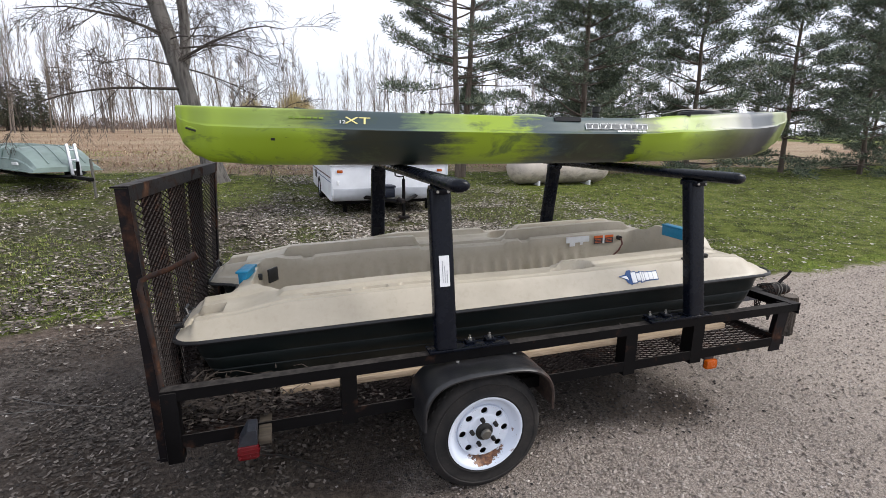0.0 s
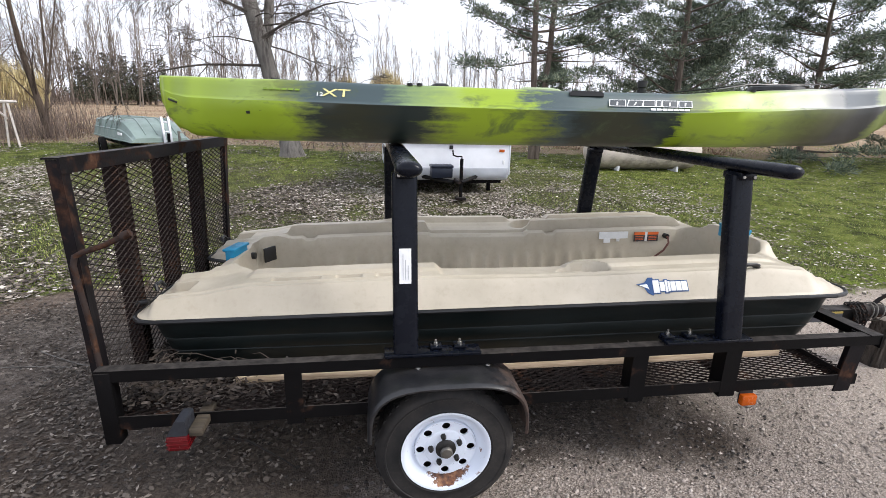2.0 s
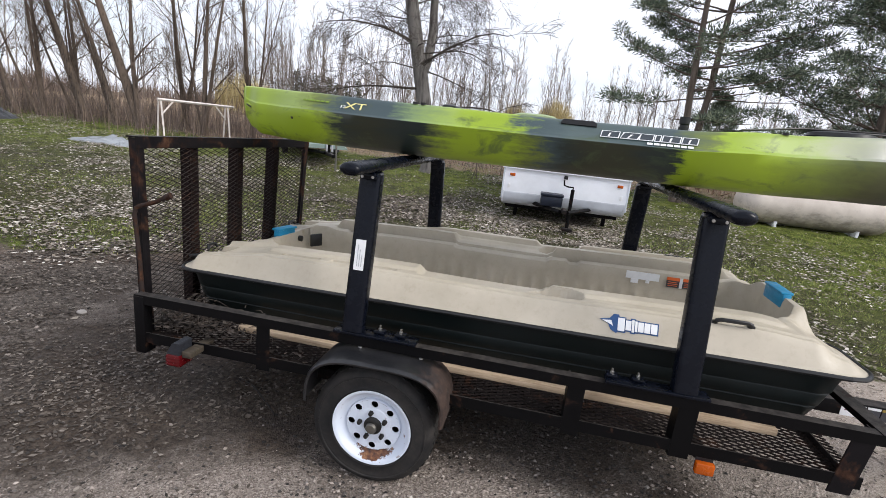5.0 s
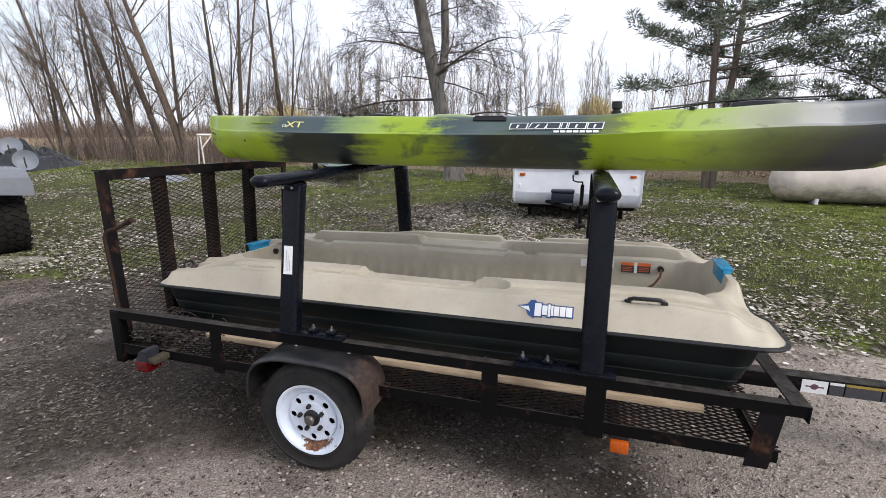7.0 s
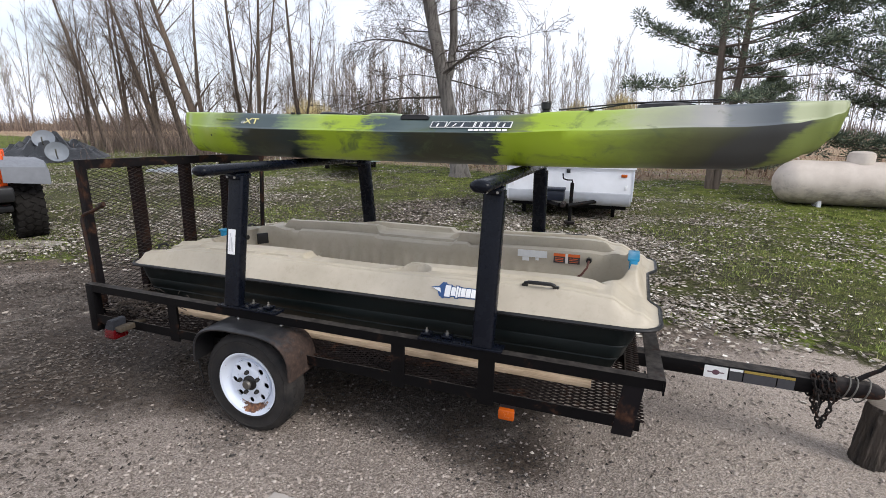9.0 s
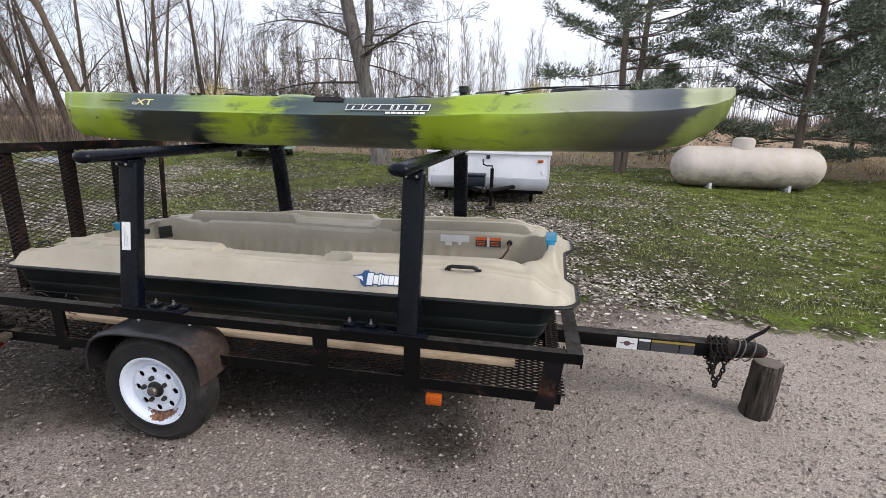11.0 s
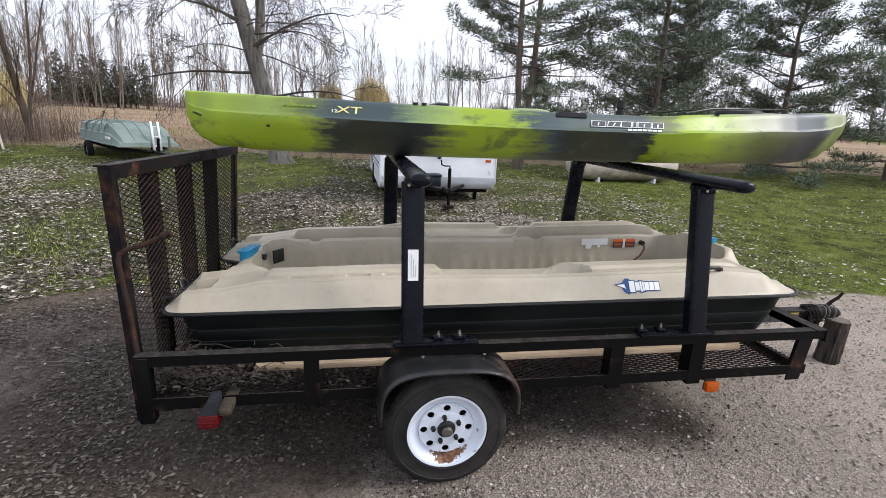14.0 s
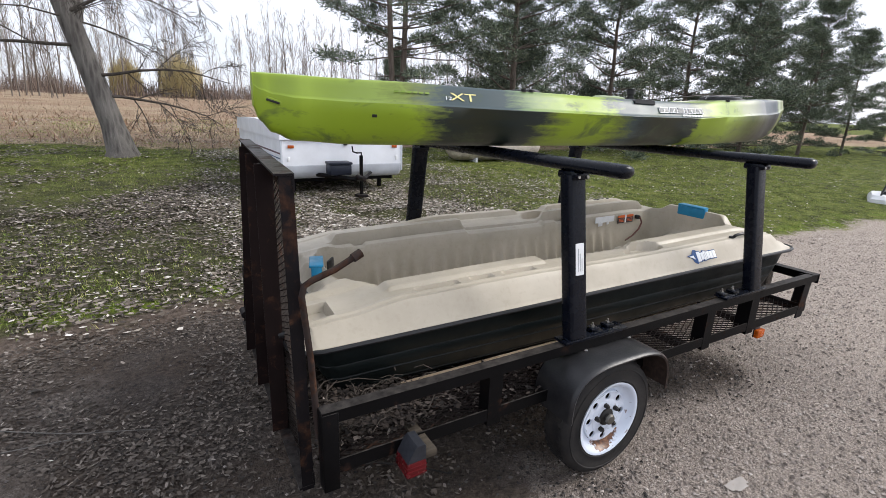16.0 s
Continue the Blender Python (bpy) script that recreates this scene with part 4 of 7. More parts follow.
bm = tube(bmesh.new(), [(-0.470, 1.712, 0.50), (-0.480, 1.714, 0.75), (-0.498, 1.716, 0.965), (-0.490, 1.718, 0.995), (-0.465, 1.720, 1.008), (-0.40, 1.722, 1.03), (-0.335, 1.725, 1.062)], 0.0095, 10)
lever = part("gate_lever", bm, rod_rust, gate, "rusty bent latch rod")
part("lever_knob", cyl(bmesh.new(), (-0.345, 1.724, 1.057), (-0.318, 1.727, 1.070), 0.014, 14), rod_rust, lever)
for y in (GY0 + 0.05, GY1 - 0.05):
    part("hinge", cyl(bmesh.new(), (X0 - 0.025, y - 0.04, 0.375), (X0 - 0.025, y + 0.04, 0.375), 0.018, 12), steel_rust, trailer)

# ---- board and litter on the trailer bed ----
bm = box(bmesh.new(), (-0.09, 1.868, 0.418), (2.31, 1.958, 0.448), 0.003)
solo("wooden_board", bm, board_wood, "long pale pine board lying on the trailer deck under the boat", "board", at=(1.1, 1.915, 0.418))


def flakes(name, spots, size, material, label, category, lift=0.004, curl=0.4):
    """Curled leaf flakes, two triangles each, scattered on spots (x, y, z)."""
    rng = random.Random(len(spots))
    verts, faces = [], []
    for x, y, z in spots:
        s = size * rng.uniform(0.5, 1.3)
        a, tilt = rng.uniform(0, 6.283), rng.uniform(-curl, curl)
        ca, sa = math.cos(a), math.sin(a)
        w = s * rng.uniform(0.3, 0.55)
        h = s * abs(tilt)
        i = len(verts)
        up = rng.uniform(0, lift)
        bend = rng.uniform(-0.35, 0.35) * s
        for u, v, q in ((-s, 0, h * 0.8), (-0.15 * s + bend * 0.3, w, h), (s, bend, h * rng.uniform(0, 1.2)), (0.1 * s, -w, 0.0)):
            verts.append((x + u * ca - v * sa, y + u * sa + v * ca, z + up + q + 0.002))
        faces += [(i, i + 1, i + 3), (i + 1, i + 2, i + 3)]
    ob = raw(name, verts, faces, material)
    return tagged(ob, label, category, "", "stuff")


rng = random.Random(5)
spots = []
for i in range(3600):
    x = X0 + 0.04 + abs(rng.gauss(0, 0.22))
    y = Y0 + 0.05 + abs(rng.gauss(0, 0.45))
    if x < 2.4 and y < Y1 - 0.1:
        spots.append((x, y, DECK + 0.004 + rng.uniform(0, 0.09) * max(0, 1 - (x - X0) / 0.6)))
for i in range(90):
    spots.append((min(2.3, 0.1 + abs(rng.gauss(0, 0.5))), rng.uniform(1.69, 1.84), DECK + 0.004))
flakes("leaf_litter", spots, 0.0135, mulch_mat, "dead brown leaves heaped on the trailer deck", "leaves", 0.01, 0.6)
bm = bmesh.new()
for i in range(95):
    p = Vector((X0 + 0.05 + abs(rng.gauss(0, 0.25)), Y0 + 0.06 + rng.uniform(0, 0.35), DECK + 0.02 + rng.uniform(0, 0.08)))
    d = Vector((rng.uniform(-1, 1), rng.uniform(-0.6, 0.6), rng.uniform(-0.15, 0.25))) * rng.uniform(0.06, 0.2)
    q = p + d
    q.x, q.y = max(q.x, X0 + 0.02), max(q.y, Y0 + 0.02)
    tube(bm, [p, (p + q) / 2 + Vector((0, 0, 0.015)), q], [0.0028, 0.0022, 0.0010], 4)
tagged(solo("twigs", bm, dry_twig, "thin dry twigs caught on the trailer deck", "twigs", "stuff"), kind="stuff")


# ---- moulded fishing boat ----
BX0, BX1, BY0, BY1 = -0.45, 2.585, 1.795, 3.065
BW, LIP = (BY1 - BY0) / 2, 0.742


def boat_end(v, tip, notch, hw, r=0.10):
    """How far the deck reaches at |y - centre| = v: pontoon tips with a recess between."""
    x = tip
    if v > BW - r:
        x = tip - r + math.sqrt(max(0.0, r * r - (v - BW + r) ** 2))
    return x - notch * sstep(hw + 0.09, hw - 0.03, v)


def boat_front(v):
    return boat_end(v, BX1, 0.045, 0.26)


def boat_rear(v):
    return -boat_end(v, -BX0, 0.165, 0.13)


def boat_height(x, v, near):
    xr, xf = boat_rear(v), boat_front(v)
    ridge = lerp_table(x, [(-0.45, 0.766), (-0.395, 0.770), (-0.370, 0.800), (-0.26, 0.808), (0.02, 0.842), (0.5, 0.848), (1.3, 0.838), (2.2, 0.846), (2.38, 0.832), (2.50, 0.775), (2.575, 0.745)])
    # raised inner coaming with armrest gaps
    rail = sstep(-0.06, -0.02, x) * sstep(0.772, 0.748, x) + sstep(1.372, 1.396, x) * sstep(2.36, 2.30, x)
    ridge += (0.014 if near else 0.036) * rail * (sstep(0.452, 0.436, v) if near else sstep(0.535, 0.405, v)) * sstep(0.362, 0.368, v)
    ridge -= (0.026 - 0.45 * (max(0.300, min(v, 0.333)) - 0.312) + 0.050 * rail * sstep(0.333, 0.338, v)) * sstep(0.366, 0.360, v) * sstep(-0.10, 0.0, x) * sstep(2.38, 2.28, x)
    ridge -= 0.016 * sstep(0.76, 0.79, x) * sstep(1.37, 1.34, x) * sstep(0.50, 0.46, v)
    ridge -= 0.016 * sstep(0.336, 0.333, v) * (sstep(0.045, 0.02, abs(x - 0.085)) + sstep(0.045, 0.02, abs(x - 1.50)))
    if not near:
        ridge += 0.026 * sstep(0.500, 0.516, v) * sstep(0.600, 0.588, v) * (sstep(0.40, 0.70, x) * sstep(1.30, 1.26, x) + sstep(1.52, 1.56, x) * sstep(2.36, 2.22, x)) * (1 - 0.85 * rail * sstep(0.5, 0.47, v))
    rise = min(1.0, max(0.0, (BW - 0.012 - v) / (0.062 if near else 0.030)))
    h = LIP + (ridge - LIP) * rise + 0.006 * sstep(0.018, 0.004, abs(v - 0.520)) * sstep(-0.42, -0.36, x)
    # storage grooves on the deck, cup recess and stern pocket
    cup = 1 - sstep(0.84, 1.0, math.hypot((x - 1.41) / 0.125, (v - 0.455) / 0.07))
    h -= 0.050 * cup
    if near:
        for ga, gb in ((0.06, 0.27), (0.32, 0.44), (0.49, 0.67)):
            h -= 0.026 * sstep(0.026, 0.020, abs(v - 0.492)) * sstep(ga, ga + 0.02, x) * sstep(gb, gb - 0.02, x)
    pocket = 1 - sstep(0.88, 1.02, max(abs(x + 0.350) / 0.075, abs(v - 0.435) / 0.068))
    h -= 0.036 * pocket
    # cockpit: corrugated sides, end bulkheads
    wave = 0.044 * (abs(math.sin(math.pi * x / 0.085)) ** 1.4 - 0.45) * sstep(0.0, 0.15, x) * sstep(2.05, 1.85, x)
    qx, qv = abs(x - 1.135) - 1.155, v - 0.142
    sd = math.hypot(max(qx, 0.0), max(qv, 0.0)) + min(max(qx, qv), 0.0) - 0.15
    wall_top, inside = sstep(0.014, -0.002, sd), sstep(0.004, -0.030 + wave, sd)
    bulk = lerp_table(x, [(-0.285, 0.770), (-0.235, 0.822), (-0.16, 0.835), (0.1, 0.84), (2.2, 0.868)])
    centre = sstep(0.30, 0.20, v)
    h = h + (bulk - h) * centre * (sstep(-0.05, -0.15, x) + sstep(2.36, 2.46, x))
    h += 0.018 * sstep(0.06, 0.02, abs(v - 0.27)) * sstep(-0.04, -0.16, x)
    h = h + (0.705 - h) * wall_top
    h = h + (0.560 - h) * inside
    if 2.05 < x < 2.48:
        h += 0.11 * inside * sstep(2.10, 2.42, x) * sstep(0.27, 0.12, v)
    # down to the lip at both ends
    e = min(sstep(0.0, 0.055, x - xr), sstep(0.0, 0.060, xf - x))
    return LIP + (h - LIP) * e


def build_boat():
    boat = thing("fishing_boat", "tan-decked dark green moulded pontoon fishing boat on the trailer", "boat", (1.06, YC, 0.452))
    boat.matrix_world = pose(1.06, YC + 0.067, 0.418, 0, -1.5, -2.6)   # lies askew, stern low
    nv, nx = 132, 440
    vs = sorted({round(-BW + 2 * BW * j / nv, 5) for j in range(nv + 1)} | {round(s * q, 5) for s in (-1, 1) for q in (0.240, 0.246, 0.251, 0.256, 0.261, 0.267, 0.272, 0.277, 0.282, 0.287, 0.293, 0.298, 0.304, 0.310, 0.316, 0.322, 0.327, 0.331, 0.333, 0.3355, 0.338, 0.358, 0.360, 0.362, 0.364, 0.366, 0.368, 0.370, 0.415, 0.418, 0.422, 0.426, 0.430, 0.434, 0.505, 0.512, 0.516, 0.520, 0.524, 0.528, 0.535, 0.618, 0.625)})
    bm = bmesh.new()
    grid = []
    for y in vs:
        v = abs(y)
        xr, xf = boat_rear(v), boat_front(v)
        row = []
        for i in range(nx + 1):
            f = i / nx
            x = xr + (xf - xr) * f
            row.append(bm.verts.new((x, YC + y, boat_height(x, v, y < 0))))
        grid.append(row)
    for a, b in zip(grid, grid[1:]):
        for i in range(nx):
            bm.faces.new((a[i], a[i + 1], b[i + 1], b[i]))
    bmesh.ops.recalc_face_normals(bm, faces=bm.faces)
    deck = part("deck", bm, tan_plastic, boat, "tan moulded deck and cockpit", smooth=32)

    # outline of the hull, once round
    loop = []
    n = 90
    ends = [-BW + 2 * BW * j / n for j in range(n + 1)]
    for y in ends:
        loop.append((boat_front(abs(y)), YC + y))
    for i in range(1, 60):
        f = i / 60
        loop.append((boat_front(BW) + (boat_rear(BW) - boat_front(BW)) * f, YC + BW))
    for y in reversed(ends):
        loop.append((boat_rear(abs(y)), YC + y))
    for i in range(1, 60):
        f = i / 60
        loop.append((boat_rear(BW) + (boat_front(BW) - boat_rear(BW)) * f, YC - BW))
    m = len(loop)
    normal = []
    for i in range(m):
        a, b = Vector(loop[i - 2]), Vector(loop[(i + 2) % m])
        t = (b - a).normalized()
        normal.append(Vector((t.y, -t.x)))
    rings = []
    for z, off, tuck in ((LIP + 0.004, -0.004, 0.0), (0.728, 0.002, 0.0), (0.724, 0.012, 0.045), (0.700, 0.018, 0.050), (0.652, 0.024, 0.058), (0.646, 0.029, 0.063), (0.641, 0.027, 0.063), (0.590, 0.036, 0.072), (0.584, 0.041, 0.077), (0.579, 0.039, 0.077), (0.525, 0.054, 0.092), (0.519, 0.059, 0.097), (0.513, 0.058, 0.098), (0.486, 0.085, 0.125), (0.474, 0.12, 0.16)):
        ring = []
        for (x, y), nn in zip(loop, normal):
            q = Vector((x, y)) - nn * off
            ends_in = tuck * sstep(0.34, 0.0, min(x - BX0, BX1 - x))
            q.x += ends_in if x < 1 else -1.3 * ends_in
            rocker = 0.018 * sstep(0.9, -0.3, x) * (LIP - z) / 0.27
            ring.append((q.x, q.y, z + rocker))
        rings.append(ring)
    bm = bmesh.new()
    loft(bm, rings, (False, True))
    bmesh.ops.recalc_face_normals(bm, faces=bm.faces)
    part("hull", bm, hull_green, boat, "dark green ribbed hull", smooth=35)
    bm = bmesh.new()
    pts = [(x + nn.x * 0.004, y + nn.y * 0.004, LIP - 0.004) for (x, y), nn in zip(loop, normal)]
    tube(bm, pts + pts[:1], 0.0095, 8, False)
    part("rub_rail", bm, black_plastic, boat, "black rub rail")

    # grips, handle, decals, fittings
    bm = box(bmesh.new(), (2.446, 2.345, 0.812), (2.486, 2.560, 0.886), 0.010)
    box(bm, (2.438, 2.350, 0.880), (2.494, 2.555, 0.894), 0.006)
    part("bow_grip", bm, blue_grip, boat, "bright blue moulded grip")
    turn = Matrix.Translation((-0.222, 2.415, 0.828)) @ Matrix.Rotation(radians(-13), 4, "Z")
    bm = box(bmesh.new(), (-0.024, -0.068, -0.036), (0.024, 0.068, 0.034), 0.010, turn)
    box(bm, (-0.032, -0.074, 0.026), (0.032, 0.074, 0.040), 0.006, turn)
    part("stern_grip", bm, blue_grip, boat, "bright blue moulded grip")
    for s in (-1, 1):
        y = YC + s * 0.545
        bm = tube(bmesh.new(), [(2.03, y, 0.842), (2.035, y + s * 0.016, 0.862), (2.05, y + s * 0.020, 0.868), (2.145, y + s * 0.020, 0.868), (2.16, y + s * 0.016, 0.862), (2.165, y, 0.842)], 0.0085, 8)
        h = part("carry_handle", bm, black_plastic, boat, "black carry handle")
        for x in (2.03, 2.165):
            part("handle_mount", box(bmesh.new(), (x - 0.013, y - 0.012, 0.825), (x + 0.013, y + 0.012, 0.856), 0.005), black_plastic, h)
        bm = cyl(bmesh.new(), (-0.475, YC + s * 0.50, 0.765), (-0.425, YC + s * 0.50, 0.772), 0.012, 12)
        part("drain_plug", bm, black_plastic, boat)
        bm = tube(bmesh.new(), [(-0.42, YC + s * 0.36, 0.79), (-0.43, YC + s * 0.37, 0.812), (-0.43, YC + s * 0.42, 0.812), (-0.42, YC + s * 0.43, 0.79)], 0.008, 8)
        part("stern_eye", bm, black_plastic, boat)
    # stern outlet plate and socket on the bulkhead, wiring forward
    part("outlet_plate", box(bmesh.new(), (-0.006, -0.040, -0.040), (0.006, 0.040, 0.040), 0.004, Matrix.Translation((-0.112, 2.604, 0.764)) @ Matrix.Rotation(radians(-34), 4, "Z")), black_plastic, boat)
    part("socket", cyl(bmesh.new(), (-0.195, 2.510, 0.786), (-0.160, 2.508, 0.785), 0.018, 14), black_plastic, boat)
    wall = 2.716
    part("registration_sticker", box(bmesh.new(), (1.80, wall - 0.004, 0.770), (1.98, wall - 0.001, 0.812)), white_label, boat, "torn white sticker on the cockpit side")
    for xa, xb, za in ((1.83, 1.87, 0.745), (1.91, 1.93, 0.752)):
        part("sticker_shred", box(bmesh.new(), (xa, wall - 0.0042, za), (xb, wall - 0.001, 0.769)), white_label, boat)
    for x in (2.02, 2.105):
        w = part("warning_sticker", box(bmesh.new(), (x, wall - 0.004, 0.748), (x + 0.068, wall - 0.001, 0.806)), grey_ink, boat)
        part("warning_bar", box(bmesh.new(), (x, wall - 0.0055, 0.789), (x + 0.068, wall - 0.0035, 0.806)), orange_ink, w)
        for k in range(3):
            part("warning_line", box(bmesh.new(), (x + 0.008, wall - 0.0055, 0.757 + 0.010 * k), (x + 0.058, wall - 0.0035, 0.760 + 0.010 * k)), orange_ink, w)
    part("sticker_gap", box(bmesh.new(), (2.089, wall - 0.004, 0.748), (2.104, wall - 0.001, 0.806)), white_label, boat)
    bm = tube(bmesh.new(), [(2.225, 2.72, 0.775), (2.225, 2.69, 0.775), (2.22, 2.67, 0.745), (2.19, 2.665, 0.70), (2.13, 2.66, 0.66), (2.05, 2.65, 0.635)], 0.006, 8)
    part("power_cable", bm, cable_red, boat, "reddish wiring hanging in the cockpit")
    part("cable_port", cyl(bmesh.new(), (2.225, 2.735, 0.777), (2.225, 2.702, 0.777), 0.016, 14), black_plastic, boat)
    for x in (2.07, 2.17):
        zf = boat_height(x, 0.545, False)
        part("deck_fitting", cyl(bmesh.new(), (x, YC + 0.545, zf - 0.01), (x, YC + 0.545, zf + 0.008), 0.010, 10), black_plastic, boat)
    # maker's mark on the near flank: a bird shape and light bars on blue
    def on_flank(x):
        """The flank's slope at x, as a frame: along x, up the slope, outwards."""
        za, zb = boat_height(x, 0.618, True), boat_height(x, 0.566, True)
        pa, pb = Vector((x, YC - 0.618, za)), Vector((x, YC - 0.566, zb))
        up = (pb - pa).normalized()
        out = Vector((1, 0, 0)).cross(up).normalized()
        return Matrix.Translation((pa + pb) / 2) @ Matrix((Vector((1, 0, 0)), up, out)).transposed().to_4x4()
    fm = on_flank(1.72)
    bm = bmesh.new()
    prof = [(-0.125, 0.012), (-0.085, 0.020), (-0.070, 0.040), (-0.050, 0.040), (-0.044, 0.028), (-0.044, -0.026), (-0.056, -0.038), (-0.078, -0.026), (-0.090, -0.002)]
    loft(bm, [[fm @ Vector((x, y, z)) for x, y in prof] for z in (0.0005, 0.003)])
    mark = part("maker_mark", bm, decal_blue, boat, "blue and white maker's mark")
    for k, (x, w, h) in enumerate(((-0.052, 0.027, 0.054), (-0.021, 0.021, 0.040), (0.003, 0.009, 0.052), (0.015, 0.009, 0.044), (0.027, 0.021, 0.040), (0.051, 0.022, 0.040), (0.076, 0.024, 0.040))):
        edge = part("mark_edge", box(bmesh.new(), (x - 0.005, -h / 2 - 0.005, 0.0006), (x + w + 0.005, h / 2 + 0.005, 0.0024), 0, fm), decal_blue, mark)
        part("mark_bar", box(bmesh.new(), (x, -h / 2, 0.0025), (x + w, h / 2, 0.005), 0, fm), decal_white, mark)
    bm = bmesh.new()
    loft(bm, [[fm @ Vector((x, y, z)) for x, y in ((-0.115, 0.009), (-0.078, 0.012), (-0.070, -0.012), (-0.078, -0.006))] for z in (0.003, 0.005)])
    part("mark_beak", bm, decal_white, mark)
    return boat


build_boat()


# ---- load racks bolted to the side rails ----
def rounded_rect(w, h, r, n=4):
    out = []
    for cx, cy, a0 in ((w / 2 - r, h / 2 - r, 0), (-w / 2 + r, h / 2 - r, 90), (-w / 2 + r, -h / 2 + r, 180), (w / 2 - r, -h / 2 + r, 270)):
        for k in range(n + 1):
            a = radians(a0 + 90 * k / n)
            out.append((cx + r * math.cos(a), cy + r * math.sin(a)))
    return out


def build_rack(px, plate0, plate1, label, sticker):
    """Two posts on bolted base plates and one oval bar across them."""
    rack = thing("load_rack", label, "rack", (px, YC, RAIL + 0.012), "load racks on the trailer")
    for y in (Y0 + 0.030, Y1 - 0.030):
        s = 1 if y < YC else -1
        plate = part("base_plate", box(bmesh.new(), (plate0, min(y - s * 0.036, y + s * 0.034), RAIL + 0.001), (plate1, max(y - s * 0.036, y + s * 0.034), RAIL + 0.013), 0.003), rack_black, rack)
        for bx in BOLTS[px]:
            by = y + s * 0.012
            bm = box(bmesh.new(), (bx - 0.022, by - 0.020, RAIL + 0.0142), (bx + 0.022, by + 0.020, RAIL + 0.026), 0.003)
            part("clamp", bm, rack_black, plate)
            bm = tube(bmesh.new(), [(bx, by, RAIL + 0.026), (bx, by, RAIL + 0.035)], 0.0085, 6)
            tube(bm, [(bx, by, RAIL + 0.035), (bx, by, RAIL + 0.046)], 0.0045, 8)
            part("bolt", bm, zinc, plate)
        bm = bmesh.new()
        sec = rounded_rect(0.090, 0.062, 0.016)
        top = 1.262
        TOE = 0.105
        loft(bm, [[(px + u, y + v + q, z) for u, v in sec] for z, q in ((RAIL + 0.0145, 0.0), (top, s * TOE))])
        post = part("post", bm, rack_black, rack, "black square post")
        post_lean = Matrix.Translation((0, y, RAIL + 0.0145)) @ Matrix.Rotation(-math.atan2(TOE, top - RAIL), 4, "X") @ Matrix.Translation((0, -y, -RAIL - 0.0145))
        if sticker and s > 0:
            part("sticker", box(bmesh.new(), (px - 0.022, y - 0.0335, 0.880), (px + 0.020, y - 0.0305, 1.005), 0, post_lean), white_label, post, "white printed sticker")
            for k in range(3):
                part("print_bar", box(bmesh.new(), (px - 0.010 + 0.009 * k, y - 0.0345, 0.895), (px - 0.0078 + 0.009 * k, y - 0.0325, 0.985 - 0.02 * k), 0, post_lean), pale_ink, post)
        yt = y + s * TOE
        bm = box(bmesh.new(), (px - 0.034, yt - 0.055, 1.246), (px + 0.034, yt + 0.050, 1.276), 0.008)
        part("bar_mount", bm, rack_black, rack)
        for u in (-0.022, 0.022):
            part("mount_screw", cyl(bmesh.new(), (px + u, yt - s * 0.0545, 1.258), (px + u, yt - s * 0.0590, 1.258), 0.006, 8), zinc, rack)
    bm = bmesh.new()
    n = 20
    rings = []
    for y, k in ((1.535, 0.25), (1.538, 0.6), (1.545, 0.85), (1.558, 1.0), (2 * YC - 1.558, 1.0), (2 * YC - 1.545, 0.85), (2 * YC - 1.538, 0.6), (2 * YC - 1.535, 0.25)):
        rings.append([(px + 0.042 * k * math.cos(a), y, 1.299 + 0.026 * k * math.sin(a)) for a in [2 * math.pi * i / n for i in range(n)]])
    loft(bm, rings)
    part("crossbar", bm, rack_black, rack, "black oval crossbar with rounded ends", smooth=50)
    return rack


BOLTS = {0.568: (0.680, 0.770), 1.868: (1.610, 1.705)}
build_rack(0.568, 0.49, 0.845, "black steel load rack with two posts, bolted above the wheel", True)
build_rack(1.868, 1.585, 1.955, "black steel load rack with two posts, bolted near the tongue", False)


# ---- kayak ----
KX0, KX1, KY = -0.465, 3.215, 2.43


def kayak_half(x):
    return lerp_table(x, [(KX0, 0.028), (-0.43, 0.062), (-0.30, 0.125), (0.1, 0.288), (0.7, 0.368), (1.3, 0.382), (1.9, 0.355), (2.5, 0.265), (2.95, 0.160), (3.13, 0.100), (3.19, 0.068), (KX1, 0.034)])


def kayak_top(x):
    return lerp_table(x, [(KX0, 1.588), (0.0, 1.582), (0.6, 1.572), (1.3, 1.566), (1.8, 1.570), (2.15, 1.592), (2.7, 1.620), (3.1, 1.637), (KX1, 1.640)])


def kayak_low(x):
    return lerp_table(x, [(KX0, 1.470), (-0.442, 1.415), (-0.395, 1.370), (-0.32, 1.340), (-0.1, 1.328), (0.6, 1.326), (1.4, 1.327), (2.2, 1.332), (2.6, 1.342), (2.80, 1.346), (2.90, 1.356), (3.0, 1.378), (3.10, 1.425), (3.18, 1.495), (KX1, 1.578)])


